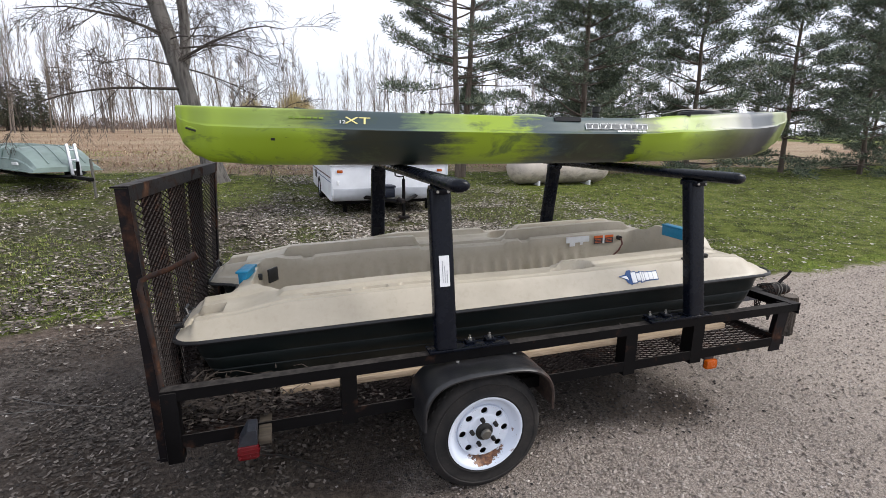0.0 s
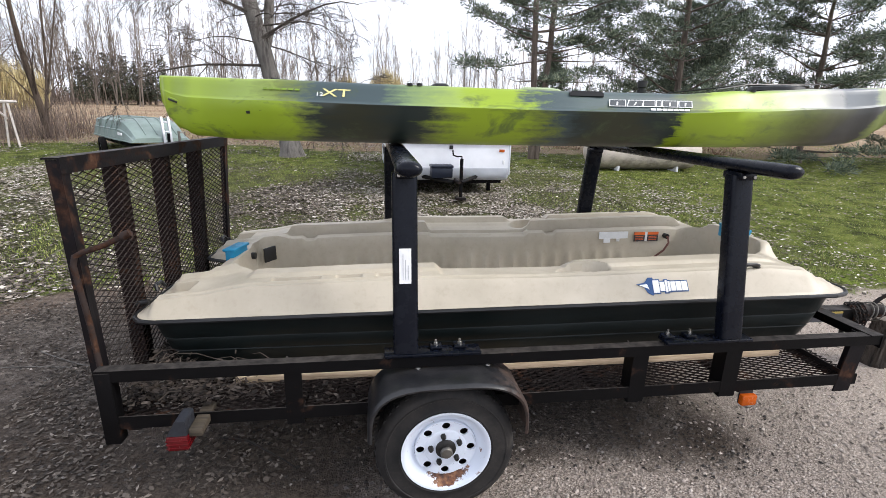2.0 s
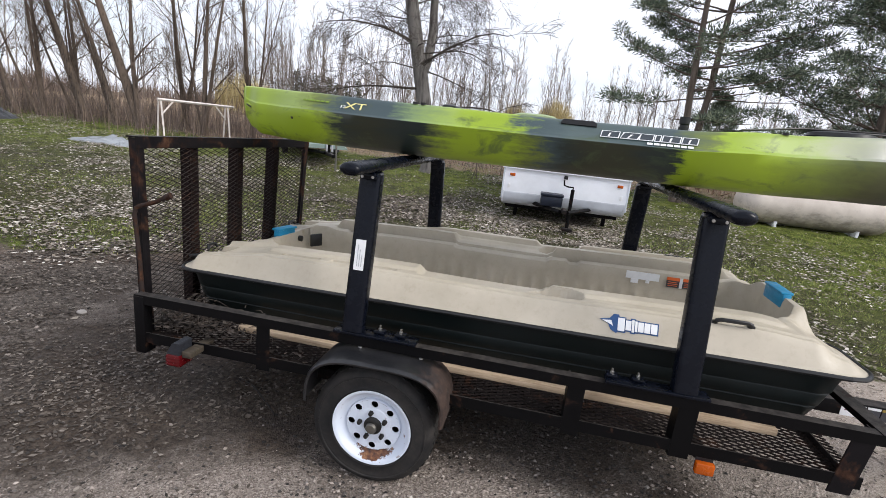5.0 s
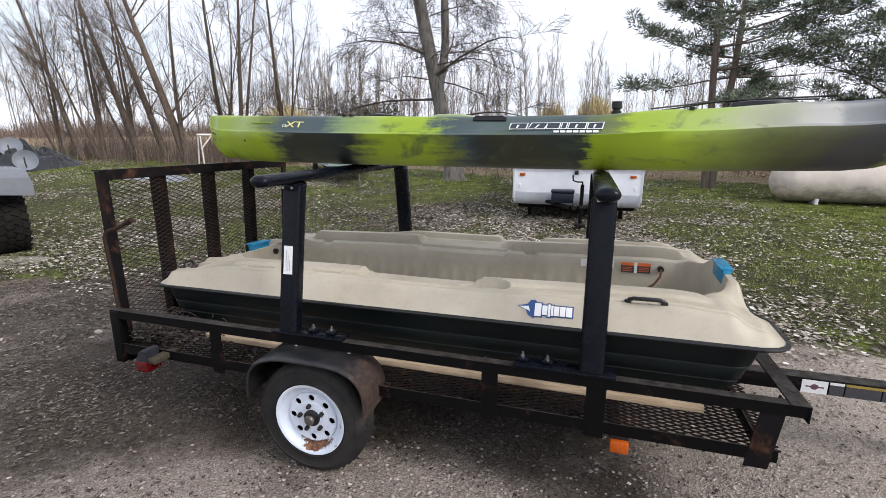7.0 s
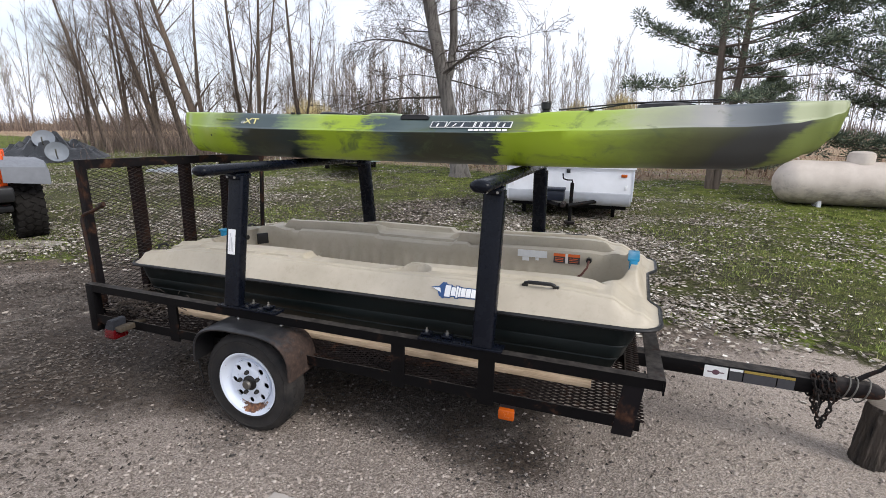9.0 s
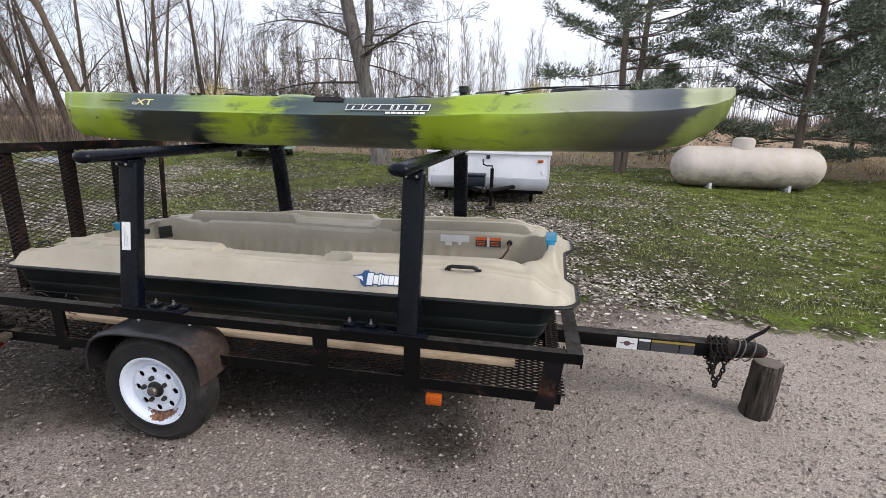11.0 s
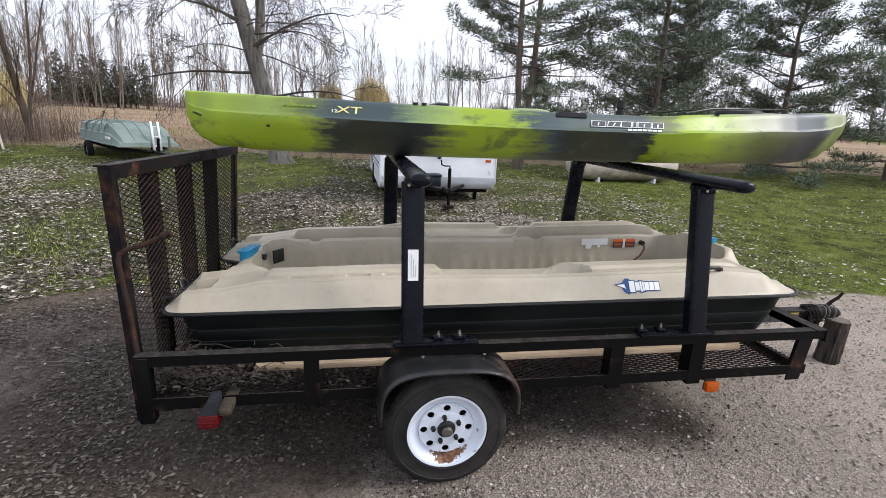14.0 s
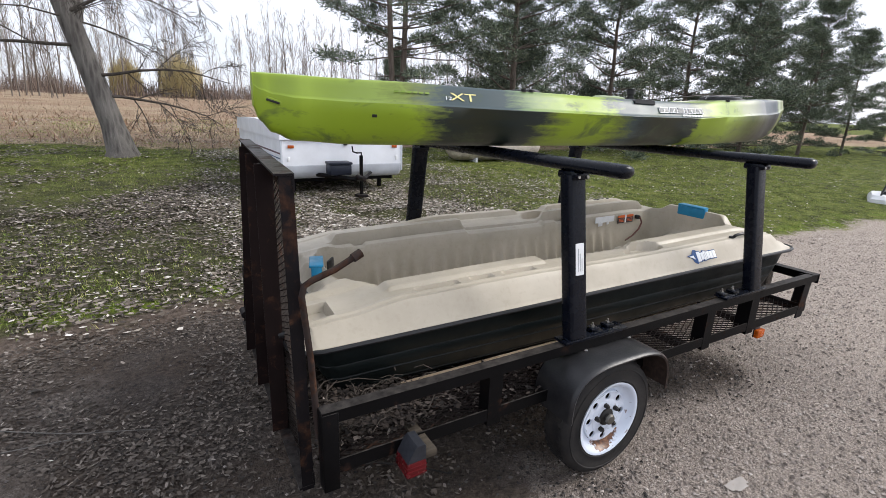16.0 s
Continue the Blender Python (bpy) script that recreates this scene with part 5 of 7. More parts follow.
def build_kayak():
    kayak = thing("kayak", "lime, slate and olive camouflage sit-on-top kayak lying on the rack bars", "kayak", (1.37, KY, 1.326))
    # lies a little askew, its stern further from the near rail
    kayak.matrix_world = pose(3.2, KY, 0, 0, 0, -1.1) @ pose(-3.2, -KY, 0) @ kayak.matrix_world
    bm = bmesh.new()
    rings = []
    N = 96
    for i in range(N + 1):
        x = KX0 + (KX1 - KX0) * (0.5 - 0.5 * math.cos(math.pi * i / N))
        w, t, b = kayak_half(x), kayak_top(x), kayak_low(x)
        h = t - b
        side = [(0.0, b), (0.40 * w, b + 0.002), (0.62 * w, b + 0.035 * h), (0.77 * w, b + 0.12 * h), (0.875 * w, b + 0.28 * h), (0.95 * w, b + 0.48 * h), (1.0 * w, b + 0.665 * h), (0.995 * w, b + 0.675 * h), (0.965 * w, b + 0.685 * h), (0.945 * w, b + 0.72 * h), (0.865 * w, b + 0.90 * h), (0.835 * w, b + 0.965 * h), (0.805 * w, t), (0.78 * w, t + 0.002), (0.755 * w, t - 0.006)]
        mid = sstep(-0.1, 0.2, x) * sstep(2.45, 2.15, x)
        crown = 0.018 * (1 - mid)
        well = 0.11 * sstep(-0.05, 0.12, x) * sstep(0.62, 0.52, x) + 0.13 * sstep(0.78, 0.9, x) * sstep(2.15, 1.95, x)
        side += [(0.72 * w, t - 0.008 - well * 0.55 + crown * 0.3), (0.60 * w, t - 0.010 - well + crown * 0.6), (0.3 * w, t - 0.010 - well + crown), (0.0, t - 0.010 - well + crown)]
        ring = [(x, KY - v, z) for v, z in side] + [(x, KY + v, z) for v, z in reversed(side[1:-1])]
        rings.append(ring)
    loft(bm, rings)
    bmesh.ops.recalc_face_normals(bm, faces=bm.faces)
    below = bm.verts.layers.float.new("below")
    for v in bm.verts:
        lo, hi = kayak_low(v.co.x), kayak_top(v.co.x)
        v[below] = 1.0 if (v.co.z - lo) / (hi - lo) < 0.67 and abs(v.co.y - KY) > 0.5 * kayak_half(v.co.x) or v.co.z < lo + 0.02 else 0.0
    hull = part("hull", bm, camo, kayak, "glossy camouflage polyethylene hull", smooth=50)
    # raised seat coamings, side grips, hatch, straps
    for s in (-1, 1):
        y = KY + s * 0.262
        bm = bmesh.new()
        rr = []
        for x, z in ((1.06, 1.556), (1.08, 1.570), (1.11, 1.580), (1.22, 1.581), (1.26, 1.576), (1.29, 1.560)):
            rr.append([(x, y + u, zz) for u, zz in ((-0.035, 1.545), (-0.030, z - 0.006), (-0.022, z), (0.022, z), (0.030, z - 0.006), (0.035, 1.545))])
        loft(bm, rr)
        bmesh.ops.recalc_face_normals(bm, faces=bm.faces)
        part("coaming", bm, coaming_pale, kayak, "pale green seat rim")
        yo = KY + s * (kayak_half(1.37) * 0.845)
        bm = bmesh.new()
        rr = []
        for x, hi in ((1.295, 1.562), (1.305, 1.570), (1.43, 1.570), (1.445, 1.562)):
            rr.append([(x, yo + s * 0.003, 1.545), (x, yo + s * 0.010, 1.550), (x, yo + s * 0.008, hi), (x, yo - s * 0.05, hi + 0.003), (x, yo - s * 0.05, 1.545)])
        loft(bm, rr)
        bmesh.ops.recalc_face_normals(bm, faces=bm.faces)
        part("side_grip", bm, black_plastic, kayak, "black moulded side grip")
        for x in (0.62, 0.66, 2.2):
            part("pad_eye", cyl(bmesh.new(), (x, KY + s * kayak_half(x) * 0.80, kayak_top(x)), (x, KY + s * kayak_half(x) * 0.80, kayak_top(x) + 0.010), 0.012, 10), black_plastic, kayak)
    bm = tube(bmesh.new(), [(1.92, KY + 0.24, 1.56), (1.92, KY + 0.24, 1.612)], 0.026, 14)
    tube(bm, [(1.92, KY + 0.24, 1.612), (1.92, KY + 0.24, 1.622), (1.92, KY + 0.24, 1.628), (1.92, KY + 0.24, 1.662)], [0.020, 0.020, 0.026, 0.026], 14)
    part("rod_mount", bm, black_plastic, kayak, "black accessory mount")
    bm = box(bmesh.new(), (0.72, KY - 0.20, 1.50), (0.80, KY + 0.20, 1.592), 0.02)
    part("seat_back", bm, black_plastic, kayak, "black folded seat back")
    bm = bmesh.new()
    lathe(bm, [(0.13, 0.0), (0.125, 0.016), (0.10, 0.022), (0.0, 0.024)], (2.52, KY, kayak_top(2.5) + 0.004), "z", 28)
    part("hatch", bm, black_plastic, kayak)
    for pts in ([(2.05, KY - 0.20, 1.600), (2.35, KY - 0.02, 1.640), (2.75, KY - 0.08, 1.650)], [(2.05, KY + 0.20, 1.600), (2.35, KY + 0.02, 1.640), (2.75, KY + 0.08, 1.650)], [(0.05, KY - 0.2, 1.588), (0.25, KY, 1.575), (0.5, KY - 0.22, 1.575)], [(0.05, KY + 0.2, 1.588), (0.25, KY, 1.575), (0.5, KY + 0.22, 1.575)]):
        part("bungee", tube(bmesh.new(), pts, 0.004, 6), black_plastic, kayak)
    # scupper slot and grip dent at the stern
    def flank(x, f):
        """A point on the near side at the share f of the height, with the side's frame."""
        def at(xx, ff):
            w, t, b = kayak_half(xx), kayak_top(xx), kayak_low(xx)
            ww = lerp_table(ff, [(0.28, 0.875), (0.48, 0.95), (0.665, 1.0), (0.675, 0.995), (0.685, 0.965), (0.72, 0.945), (0.90, 0.865), (0.965, 0.835)])
            return Vector((xx, KY - w * ww, b + (t - b) * ff))
        p = at(x, f)
        ex = (at(x + 0.02, f) - at(x - 0.02, f)).normalized()
        up = (at(x, min(f + 0.08, 0.95)) - at(x, f - 0.08)).normalized()
        out = ex.cross(up).normalized()
        up = out.cross(ex)
        return Matrix.Translation(p) @ Matrix((ex, up, out)).transposed().to_4x4()
    kb = Matrix.Translation(-BASE[kayak.name])
    fm = flank(-0.40, 0.55)
    part("slot_rim", box(bmesh.new(), (-0.034, -0.011, -0.004), (0.034, 0.011, 0.004), 0.004, fm), camo, kayak)
    part("slot", box(bmesh.new(), (-0.026, -0.005, -0.004), (0.026, 0.005, 0.0052), 0.002, fm), black_plastic, kayak)
    fm = flank(-0.05, 0.48)
    part("drain_hole", box(bmesh.new(), (-0.010, -0.006, -0.004), (0.010, 0.006, 0.002), 0.002, fm), black_plastic, kayak)
    # model figures and the maker's band
    fm = flank(0.275, 0.82)
    letters("12", 0.028, decal_white, kayak, kb @ fm @ Matrix.Translation((-0.024, -0.008, 0.003)) @ Matrix.Diagonal((1.2, 0.8, 1, 1)))
    letters("XT", 0.062, decal_yellow, kayak, kb @ fm @ Matrix.Translation((0.044, 0.0, 0.003)) @ Matrix.Diagonal((1.45, 0.8, 1, 1)))
    def band(x, w, y0, y1, slant, z, m, name, parent):
        f2 = flank(x + w / 2, 0.80)
        bm = bmesh.new()
        loft(bm, [[f2 @ Vector((u, v, zz)) for u, v in ((-w / 2, y0), (w / 2, y0), (w / 2 + slant, y1), (-w / 2 + slant, y1))] for zz in (z, z + 0.002)])
        bmesh.ops.recalc_face_normals(bm, faces=bm.faces)
        return part(name, bm, m, parent)
    x = 1.462
    for w in (0.074, 0.070, 0.055, 0.022, 0.072, 0.062):
        lean_k = 0.007 if w != 0.070 else 0.016
        b = band(x, w + 0.004, -0.014, 0.020, lean_k, 0.003, decal_white, "maker_mark", kayak)
        band(x + 0.0045, w - 0.005, -0.0105, 0.0165, lean_k, 0.0048, decal_dark, "mark_bar", b)
        if w > 0.06:
            band(x + w * 0.42, 0.007, -0.0105, 0.007, lean_k, 0.0066, decal_white, "mark_bar", b)
        x += w + 0.007
    for k in range(7):
        band(1.655 + 0.027 * k, 0.022, -0.032, -0.022, 0.0, 0.003, decal_white, "maker_line", kayak)
    for k in range(6):
        band(0.02 + 0.026 * k, 0.018, 0.010, 0.018, 0.002, 0.003, olive_ink, "model_bar", kayak)
    return kayak


build_kayak()

# ---- log under the coupler ----
bm = bmesh.new()
rng = random.Random(11)
rings = []
for k in range(22):
    z = -0.01 + 0.316 * k / 21
    r = (0.066 - 0.012 * max(0.0, z)) * (1.0 if k < 21 else 0.96)
    ring = []
    for i in range(96):
        a = 2 * math.pi * i / 96
        furrow = abs(noise.noise(Vector((math.cos(a) * 5.5, math.sin(a) * 5.5, z * 3.2))))
        q = r * (1 + 0.08 * noise.noise(Vector((math.cos(a) * 2.4, math.sin(a) * 2.4, z * 2))) + 0.34 * min(furrow, 0.45) + 0.04 * noise.noise(Vector((math.cos(a) * 16, math.sin(a) * 16, z * 40))))
        ring.append((3.578 + 0.06 * z + q * math.cos(a), YC - 0.005 + q * math.sin(a), z))
    rings.append(ring)
log = thing("log", "short upright bark-covered log under the trailer coupler", "log", (3.59, YC, 0.0))
bm2 = bmesh.new()
loft(bm, rings, (True, False))
part("bark", bm, bark_log, log)
loft(bm2, [[(x, y, z + 0.0) for x, y, z in rings[-1]], [(3.596 + (x - 3.596) * 0.2, YC + (y - YC) * 0.2, 0.306) for x, y, z in rings[-1]]], (False, True))
part("cut_end", bm2, log_end, log)


# ---- sticks, cord, stone and scrap on the drive ----
def ground_rod(name, pts, r, material, label, category):
    bm = tube(bmesh.new(), [(x, y, r + z) for x, y, z in pts], [r * (1 - 0.5 * i / (len(pts) - 1)) for i in range(len(pts))], 7)
    solo(name, bm, material, label, category, at=(pts[0][0], pts[0][1], 0.0))


ground_rod("stick", [(-1.58, 3.06, 0.0), (-1.42, 2.95, 0.008), (-1.25, 2.85, 0.012), (-1.10, 2.80, 0.008), (-0.95, 2.75, 0.0)], 0.0038, bark_grey, "thin grey fallen stick lying on the gravel", "stick")
ground_rod("stick", [(-1.75, 2.88, 0.0), (-1.50, 2.86, 0.004), (-1.27, 2.83, 0.006), (-1.18, 2.77, 0.0)], 0.003, bark_grey, "thin forked grey stick lying on the gravel", "stick")
ground_rod("stick", [(-2.05, 1.95, 0.0), (-1.94, 2.10, 0.006), (-1.90, 2.28, 0.0)], 0.004, bark_grey, "short pale stick lying on the gravel", "stick")
ground_rod("cord", [(-0.24, 2.10, 0.0), (-0.12, 2.05, 0.01), (-0.02, 1.97, 0.012), (0.06, 1.91, 0.008), (0.12, 1.86, 0.0)], 0.006, chain_metal, "curved rusty wire lying under the trailer", "wire")
bm = bmesh.new()
bmesh.ops.create_icosphere(bm, subdivisions=2, radius=0.03, matrix=Matrix.Translation((-1.68, 2.46, 0.012)) @ Matrix.Diagonal((1.1, 0.8, 0.6, 1)))
for v in bm.verts:
    v.co += Vector((1, 1, 0.5)) * (0.006 * noise.noise(v.co * 40))
solo("stone", bm, concrete, "pale rounded stone on the gravel", "stone", at=(-1.68, 2.46, 0.0))
bm = bmesh.new()
pts = [[bm.verts.new((1.10 + 0.024 * i + 0.008 * noise.noise(Vector((i, j, 1))), 1.215 + 0.013 * j + 0.006 * noise.noise(Vector((i, j, 5))), 0.008 + 0.008 * noise.noise(Vector((i * 0.7, j * 0.7, 3))))) for i in range(6)] for j in range(5)]
for a, b in zip(pts, pts[1:]):
    for i in range(5):
        if (i, a is pts[0]) not in ((0, True), (4, True)):
            bm.faces.new((a[i], a[i + 1], b[i + 1], b[i]))
solo("paper_scrap", bm, concrete, "torn white scrap trodden into the gravel", "scrap", at=(1.16, 1.24, 0.0))


# ---- folded tent camper ----
def build_camper():
    a = (1.62, 9.39, 0.225)
    c = thing("tent_camper", "white folded tent trailer parked on the lawn, amber corner lights", "camper", a, rz=1.0)
    c.matrix_world = c.matrix_world @ Matrix.Scale(0.955, 4)
    # own metres: y runs back from the nose at -1.85; x across
    W, F, B = 1.0, -1.85, 1.9

    def P(name, bm, m, parent=None, label="", smooth=40.0):
        return part(name, bm, m, parent or c, label, True, smooth)
    bm = bmesh.new()
    nose = [(F + 0.20, 0.215), (F + 0.13, 0.23), (F + 0.06, 0.27), (F + 0.02, 0.34), (F, 0.44), (F + 0.01, 0.82), (B, 0.82), (B, 0.215)]
    loft(bm, [[(x, y, z) for y, z in nose] for x in (-W, W)])
    bmesh.ops.recalc_face_normals(bm, faces=bm.faces)
    body = P("body", bm, camper_white, None, "white aluminium body", 30)
    bm = bmesh.new()
    box(bm, (-W - 0.004, F - 0.003, 0.425), (W + 0.004, F + 0.012, 0.440))
    P("trim_strip", bm, camper_grey, body)
    # the nose is white; shade on its lower curve is painted grey
    bm = bmesh.new()
    loft(bm, [[(x, y - 0.004, z - 0.003) for y, z in nose[:5]] for x in (-W + 0.03, W - 0.03)], (False, False), False)
    P("nose_panel", bm, camper_grey, body, "curved lower nose, white with its shade painted grey", 60)
    for s in (-1, 1):
        P("corner_trim", box(bmesh.new(), (s * W - 0.014, F - 0.006, 0.32), (s * W + 0.014, F + 0.03, 0.82), 0.004), camper_grey, body)
        P("corner_light", box(bmesh.new(), (s * (W - 0.14) - 0.045, F - 0.014, 0.70), (s * (W - 0.14) + 0.045, F + 0.004, 0.745), 0.004), amber_lens, c, "amber corner light")
        P("reflector", box(bmesh.new(), (s * (W - 0.10) - 0.02, F - 0.006, 0.50), (s * (W - 0.10) + 0.02, F + 0.004, 0.57), 0.002), white_label, c)
        for k, (z0, z1, m) in enumerate(((0.60, 0.625, stripe_maroon), (0.53, 0.545, decal_blue))):
            P("stripe", box(bmesh.new(), (min(s * W, s * (W + 0.004)), F + 0.05, z0), (max(s * W, s * (W + 0.004)), B - 0.05, z1)), m, body)
        bm = bmesh.new()
        lathe(bm, [(0.15, -0.07), (0.22, -0.075), (0.25, -0.05), (0.25, 0.05), (0.22, 0.075), (0.15, 0.07)], (s * (W - 0.06), 0.30, 0.25), "x", 32)
        wheel = P("wheel", bm, rubber, c)
        bm = bmesh.new()
        lathe(bm, [(0.155, s * 0.05), (0.13, s * 0.06), (0.05, s * 0.055), (0.0, s * 0.07)], (s * (W - 0.06), 0.30, 0.25), "x", 24)
        P("rim", bm, rim_white, wheel)
        P("side_window", box(bmesh.new(), (min(s * (W - 0.004), s * (W + 0.006)), 0.8, 0.42), (max(s * (W - 0.004), s * (W + 0.006)), 1.2, 0.58), 0.003), black_plastic, body)
        P("stabiliser", box(bmesh.new(), (s * (W - 0.25) - 0.03, F + 0.35, 0.0), (s * (W - 0.25) + 0.03, F + 0.42, 0.22), 0.004), steel_black, c)
    bm = bmesh.new()
    roof = [(F - 0.03, 0.825), (F - 0.035, 0.90), (F - 0.01, 0.99), (F + 0.10, 1.05), (0.0, 1.09), (B - 0.05, 1.06), (B + 0.03, 0.97), (B + 0.03, 0.825)]
    loft(bm, [[(x, y, z) for y, z in roof] for x in (-W - 0.03, W + 0.03)])
    bmesh.ops.recalc_face_normals(bm, faces=bm.faces)
    P("roof", bm, camper_white, c, "white folded roof shell", 30)
    P("chassis", box(bmesh.new(), (-W + 0.06, F + 0.25, 0.15), (W - 0.06, B - 0.1, 0.213), 0.006), steel_black, c)
    for s in (-1, 1):
        P("a_frame", tube(bmesh.new(), [(s * 0.62, F + 0.35, 0.285), (s * 0.06, F - 0.62, 0.285)], 0.032, 4), steel_black, c)
    P("hitch", tube(bmesh.new(), [(0, F - 0.52, 0.30), (0, F - 0.70, 0.30), (0, F - 0.80, 0.31)], [0.045, 0.04, 0.03], 10), steel_rust, c)
    bm = box(bmesh.new(), (-0.36, F - 0.34, 0.31), (-0.02, F - 0.09, 0.47), 0.02)
    b = P("battery_box", bm, tank_blue, c, "dark blue box on the hitch")
    P("lid", box(bmesh.new(), (-0.37, F - 0.35, 0.471), (-0.01, F - 0.08, 0.51), 0.012), tank_blue, b)
    jack = P("jack", tube(bmesh.new(), [(0.10, F - 0.42, 0.02), (0.10, F - 0.42, 0.62)], 0.028, 12), steel_black, c, "black tongue jack with crank")
    P("crank", tube(bmesh.new(), [(0.10, F - 0.42, 0.62), (0.10, F - 0.43, 0.66), (0.02, F - 0.44, 0.66), (-0.04, F - 0.44, 0.68), (-0.05, F - 0.44, 0.76)], 0.012, 8), steel_black, jack)
    P("foot", box(bmesh.new(), (0.02, F - 0.50, -0.02), (0.18, F - 0.34, 0.02), 0.004), steel_rust, jack)
    P("latch", box(bmesh.new(), (-0.03, F - 0.02, 0.74), (0.03, F + 0.003, 0.80), 0.004), black_plastic, body)


build_camper()
bm = box(bmesh.new(), (1.45, 7.36, gz(1, 7.4) - 0.01), (1.95, 7.48, gz(1, 7.4) + 0.035), 0.004)
solo("wood_block", bm, dark_wood, "weathered board lying in leaves by the camper hitch", "board", at=(1.7, 7.42, gz(1, 7.4)))

# ---- propane tank ----
def build_tank():
    x0, x1, y, r = 5.15, 7.94, 10.50, 0.395
    zc = gz(7, y) + 0.045 + r
    t = thing("propane_tank", "large pale pinkish propane tank on short feet by the pines", "tank", (6.54, y, gz(7, y)))
    prof = []
    for k in range(11):
        a = math.pi / 2 * k / 10
        prof.append((r * math.sin(a), x0 + 0.36 - 0.36 * math.cos(a) - 6.54))
    for k in range(11):
        a = math.pi / 2 * (1 - k / 10)
        prof.append((r * math.sin(a), x1 - 0.36 + 0.36 * math.cos(a) - 6.54))
    part("shell", lathe(bmesh.new(), prof, (6.54, y, zc), "x", 48), tank_paint, t, "pale weathered steel shell", smooth=60)
    bm = bmesh.new()
    lathe(bm, [(0.20, -0.05), (0.20, 0.10), (0.185, 0.15), (0.13, 0.18), (0.0, 0.19)], (6.44, y, zc + r), "z", 28)
    part("dome", bm, tank_paint, t)
    for x in (5.87, 7.30):
        part("foot", box(bmesh.new(), (x - 0.028, y - 0.26, gz(7, y) - 0.05), (x + 0.028, y + 0.26, zc - r * 0.80), 0.01), white_label, t, "pale concrete foot")
    for x in (5.46, 7.62):
        bm = tube(bmesh.new(), [(x - 0.05, y, zc + r - 0.02), (x - 0.04, y, zc + r + 0.04), (x + 0.04, y, zc + r + 0.04), (x + 0.05, y, zc + r - 0.02)], 0.012, 8)
        part("lifting_lug", bm, tank_paint, t)
    part("gauge", cyl(bmesh.new(), (7.12, y, zc + r - 0.01), (7.12, y, zc + r + 0.05), 0.03, 12), dull_metal, t)


build_tank()

# ---- overturned boat on its trailer ----
def build_jon():
    a = (-4.86, 12.2, 0.35)
    t = thing("boat_trailer", "small boat trailer carrying an overturned faded green boat", "trailer", a, rz=-55.0)

    def P(name, bm, m, parent=None, label="", smooth=40.0):
        return part(name, bm, m, parent or t, label, True, smooth)
    for s in (-1, 1):
        P("side_frame", tube(bmesh.new(), [(-1.7, s * 0.5, 0.36), (1.2, s * 0.5, 0.36), (2.3, s * 0.05, 0.36)], 0.035, 4), steel_black, t)
        bm = bmesh.new()
        lathe(bm, [(0.12, -0.06), (0.2, -0.065), (0.23, -0.04), (0.23, 0.04), (0.2, 0.065), (0.12, 0.06)], (-0.5, s * 0.72, 0.23), "y", 28)
        wheel = P("wheel", bm, rubber, t)
        P("rim", lathe(bmesh.new(), [(0.125, -s * -0.03), (0.05, s * 0.04), (0.0, s * 0.05)], (-0.5, s * 0.72, 0.23), "y", 20), rim_white, wheel)
    P("tongue", box(bmesh.new(), (2.1, -0.04, 0.32), (3.15, 0.04, 0.39), 0.005), steel_black, t)
    for x in (-1.5, -0.4, 0.65):
        P("cross_frame", box(bmesh.new(), (x - 0.03, -0.55, 0.36), (x + 0.03, 0.55, 0.42), 0.004), steel_black, t)
    jack = P("jack_stand", tube(bmesh.new(), [(2.96, 0.09, 0.0), (2.96, 0.09, 0.72)], 0.025, 10), dull_metal, t)
    P("jack_crank", tube(bmesh.new(), [(2.96, 0.09, 0.70), (2.96, 0.2, 0.70), (2.96, 0.2, 0.62)], 0.012, 8), dull_metal, jack)
    P("winch_post", tube(bmesh.new(), [(2.5, 0.0, 0.38), (2.56, 0.0, 0.66)], 0.03, 8), steel_black, t)
    # the hull, keel up
    b = thing("green_boat", "faded green aluminium boat lying keel up on a trailer", "boat", (a[0], a[1], a[2] + 0.42), rz=-55.0)

    def Q(name, bm, m, parent=None, label="", smooth=40.0):
        return part(name, bm, m, parent or b, label, True, smooth)
    bm = bmesh.new()
    rings = []
    for i in range(31):
        f = i / 30
        x = -2.0 + 4.0 * f
        w = 0.66 * (1 - 0.12 * sstep(0.55, 1.0, f))
        h = 0.47 * (1 - 0.80 * max(0.0, (f - 0.74) / 0.26) ** 1.35)
        ring = [(x, s * q * w, z * h) for s, q, z in ((-1, 1.03, 0.0), (-1, 1.03, 0.05), (-1, 0.99, 0.06), (-1, 0.93, 0.45), (-1, 0.95, 0.48), (-1, 0.90, 0.52), (-1, 0.84, 0.86), (-1, 0.70, 0.97), (0, 0, 1.04), (1, 0.70, 0.97), (1, 0.84, 0.86), (1, 0.90, 0.52), (1, 0.95, 0.48), (1, 0.93, 0.45), (1, 0.99, 0.06), (1, 1.03, 0.05), (1, 1.03, 0.0))]
        rings.append(ring)
    loft(bm, rings, (True, True), True)
    bmesh.ops.recalc_face_normals(bm, faces=bm.faces)
    hull = Q("hull", bm, jon_green, None, "dented faded green hull")
    for x in (-1.3, -0.5, 0.2, 0.75):
        f = (x + 2.0) / 4.0
        w = 0.66 * (1 - 0.12 * sstep(0.55, 1.0, f))
        pts = [(x, -0.95 * w, 0.20), (x, -0.86 * w, 0.41), (x, -0.70 * w, 0.462), (x, 0, 0.495), (x, 0.70 * w, 0.462), (x, 0.86 * w, 0.41), (x, 0.95 * w, 0.20)]
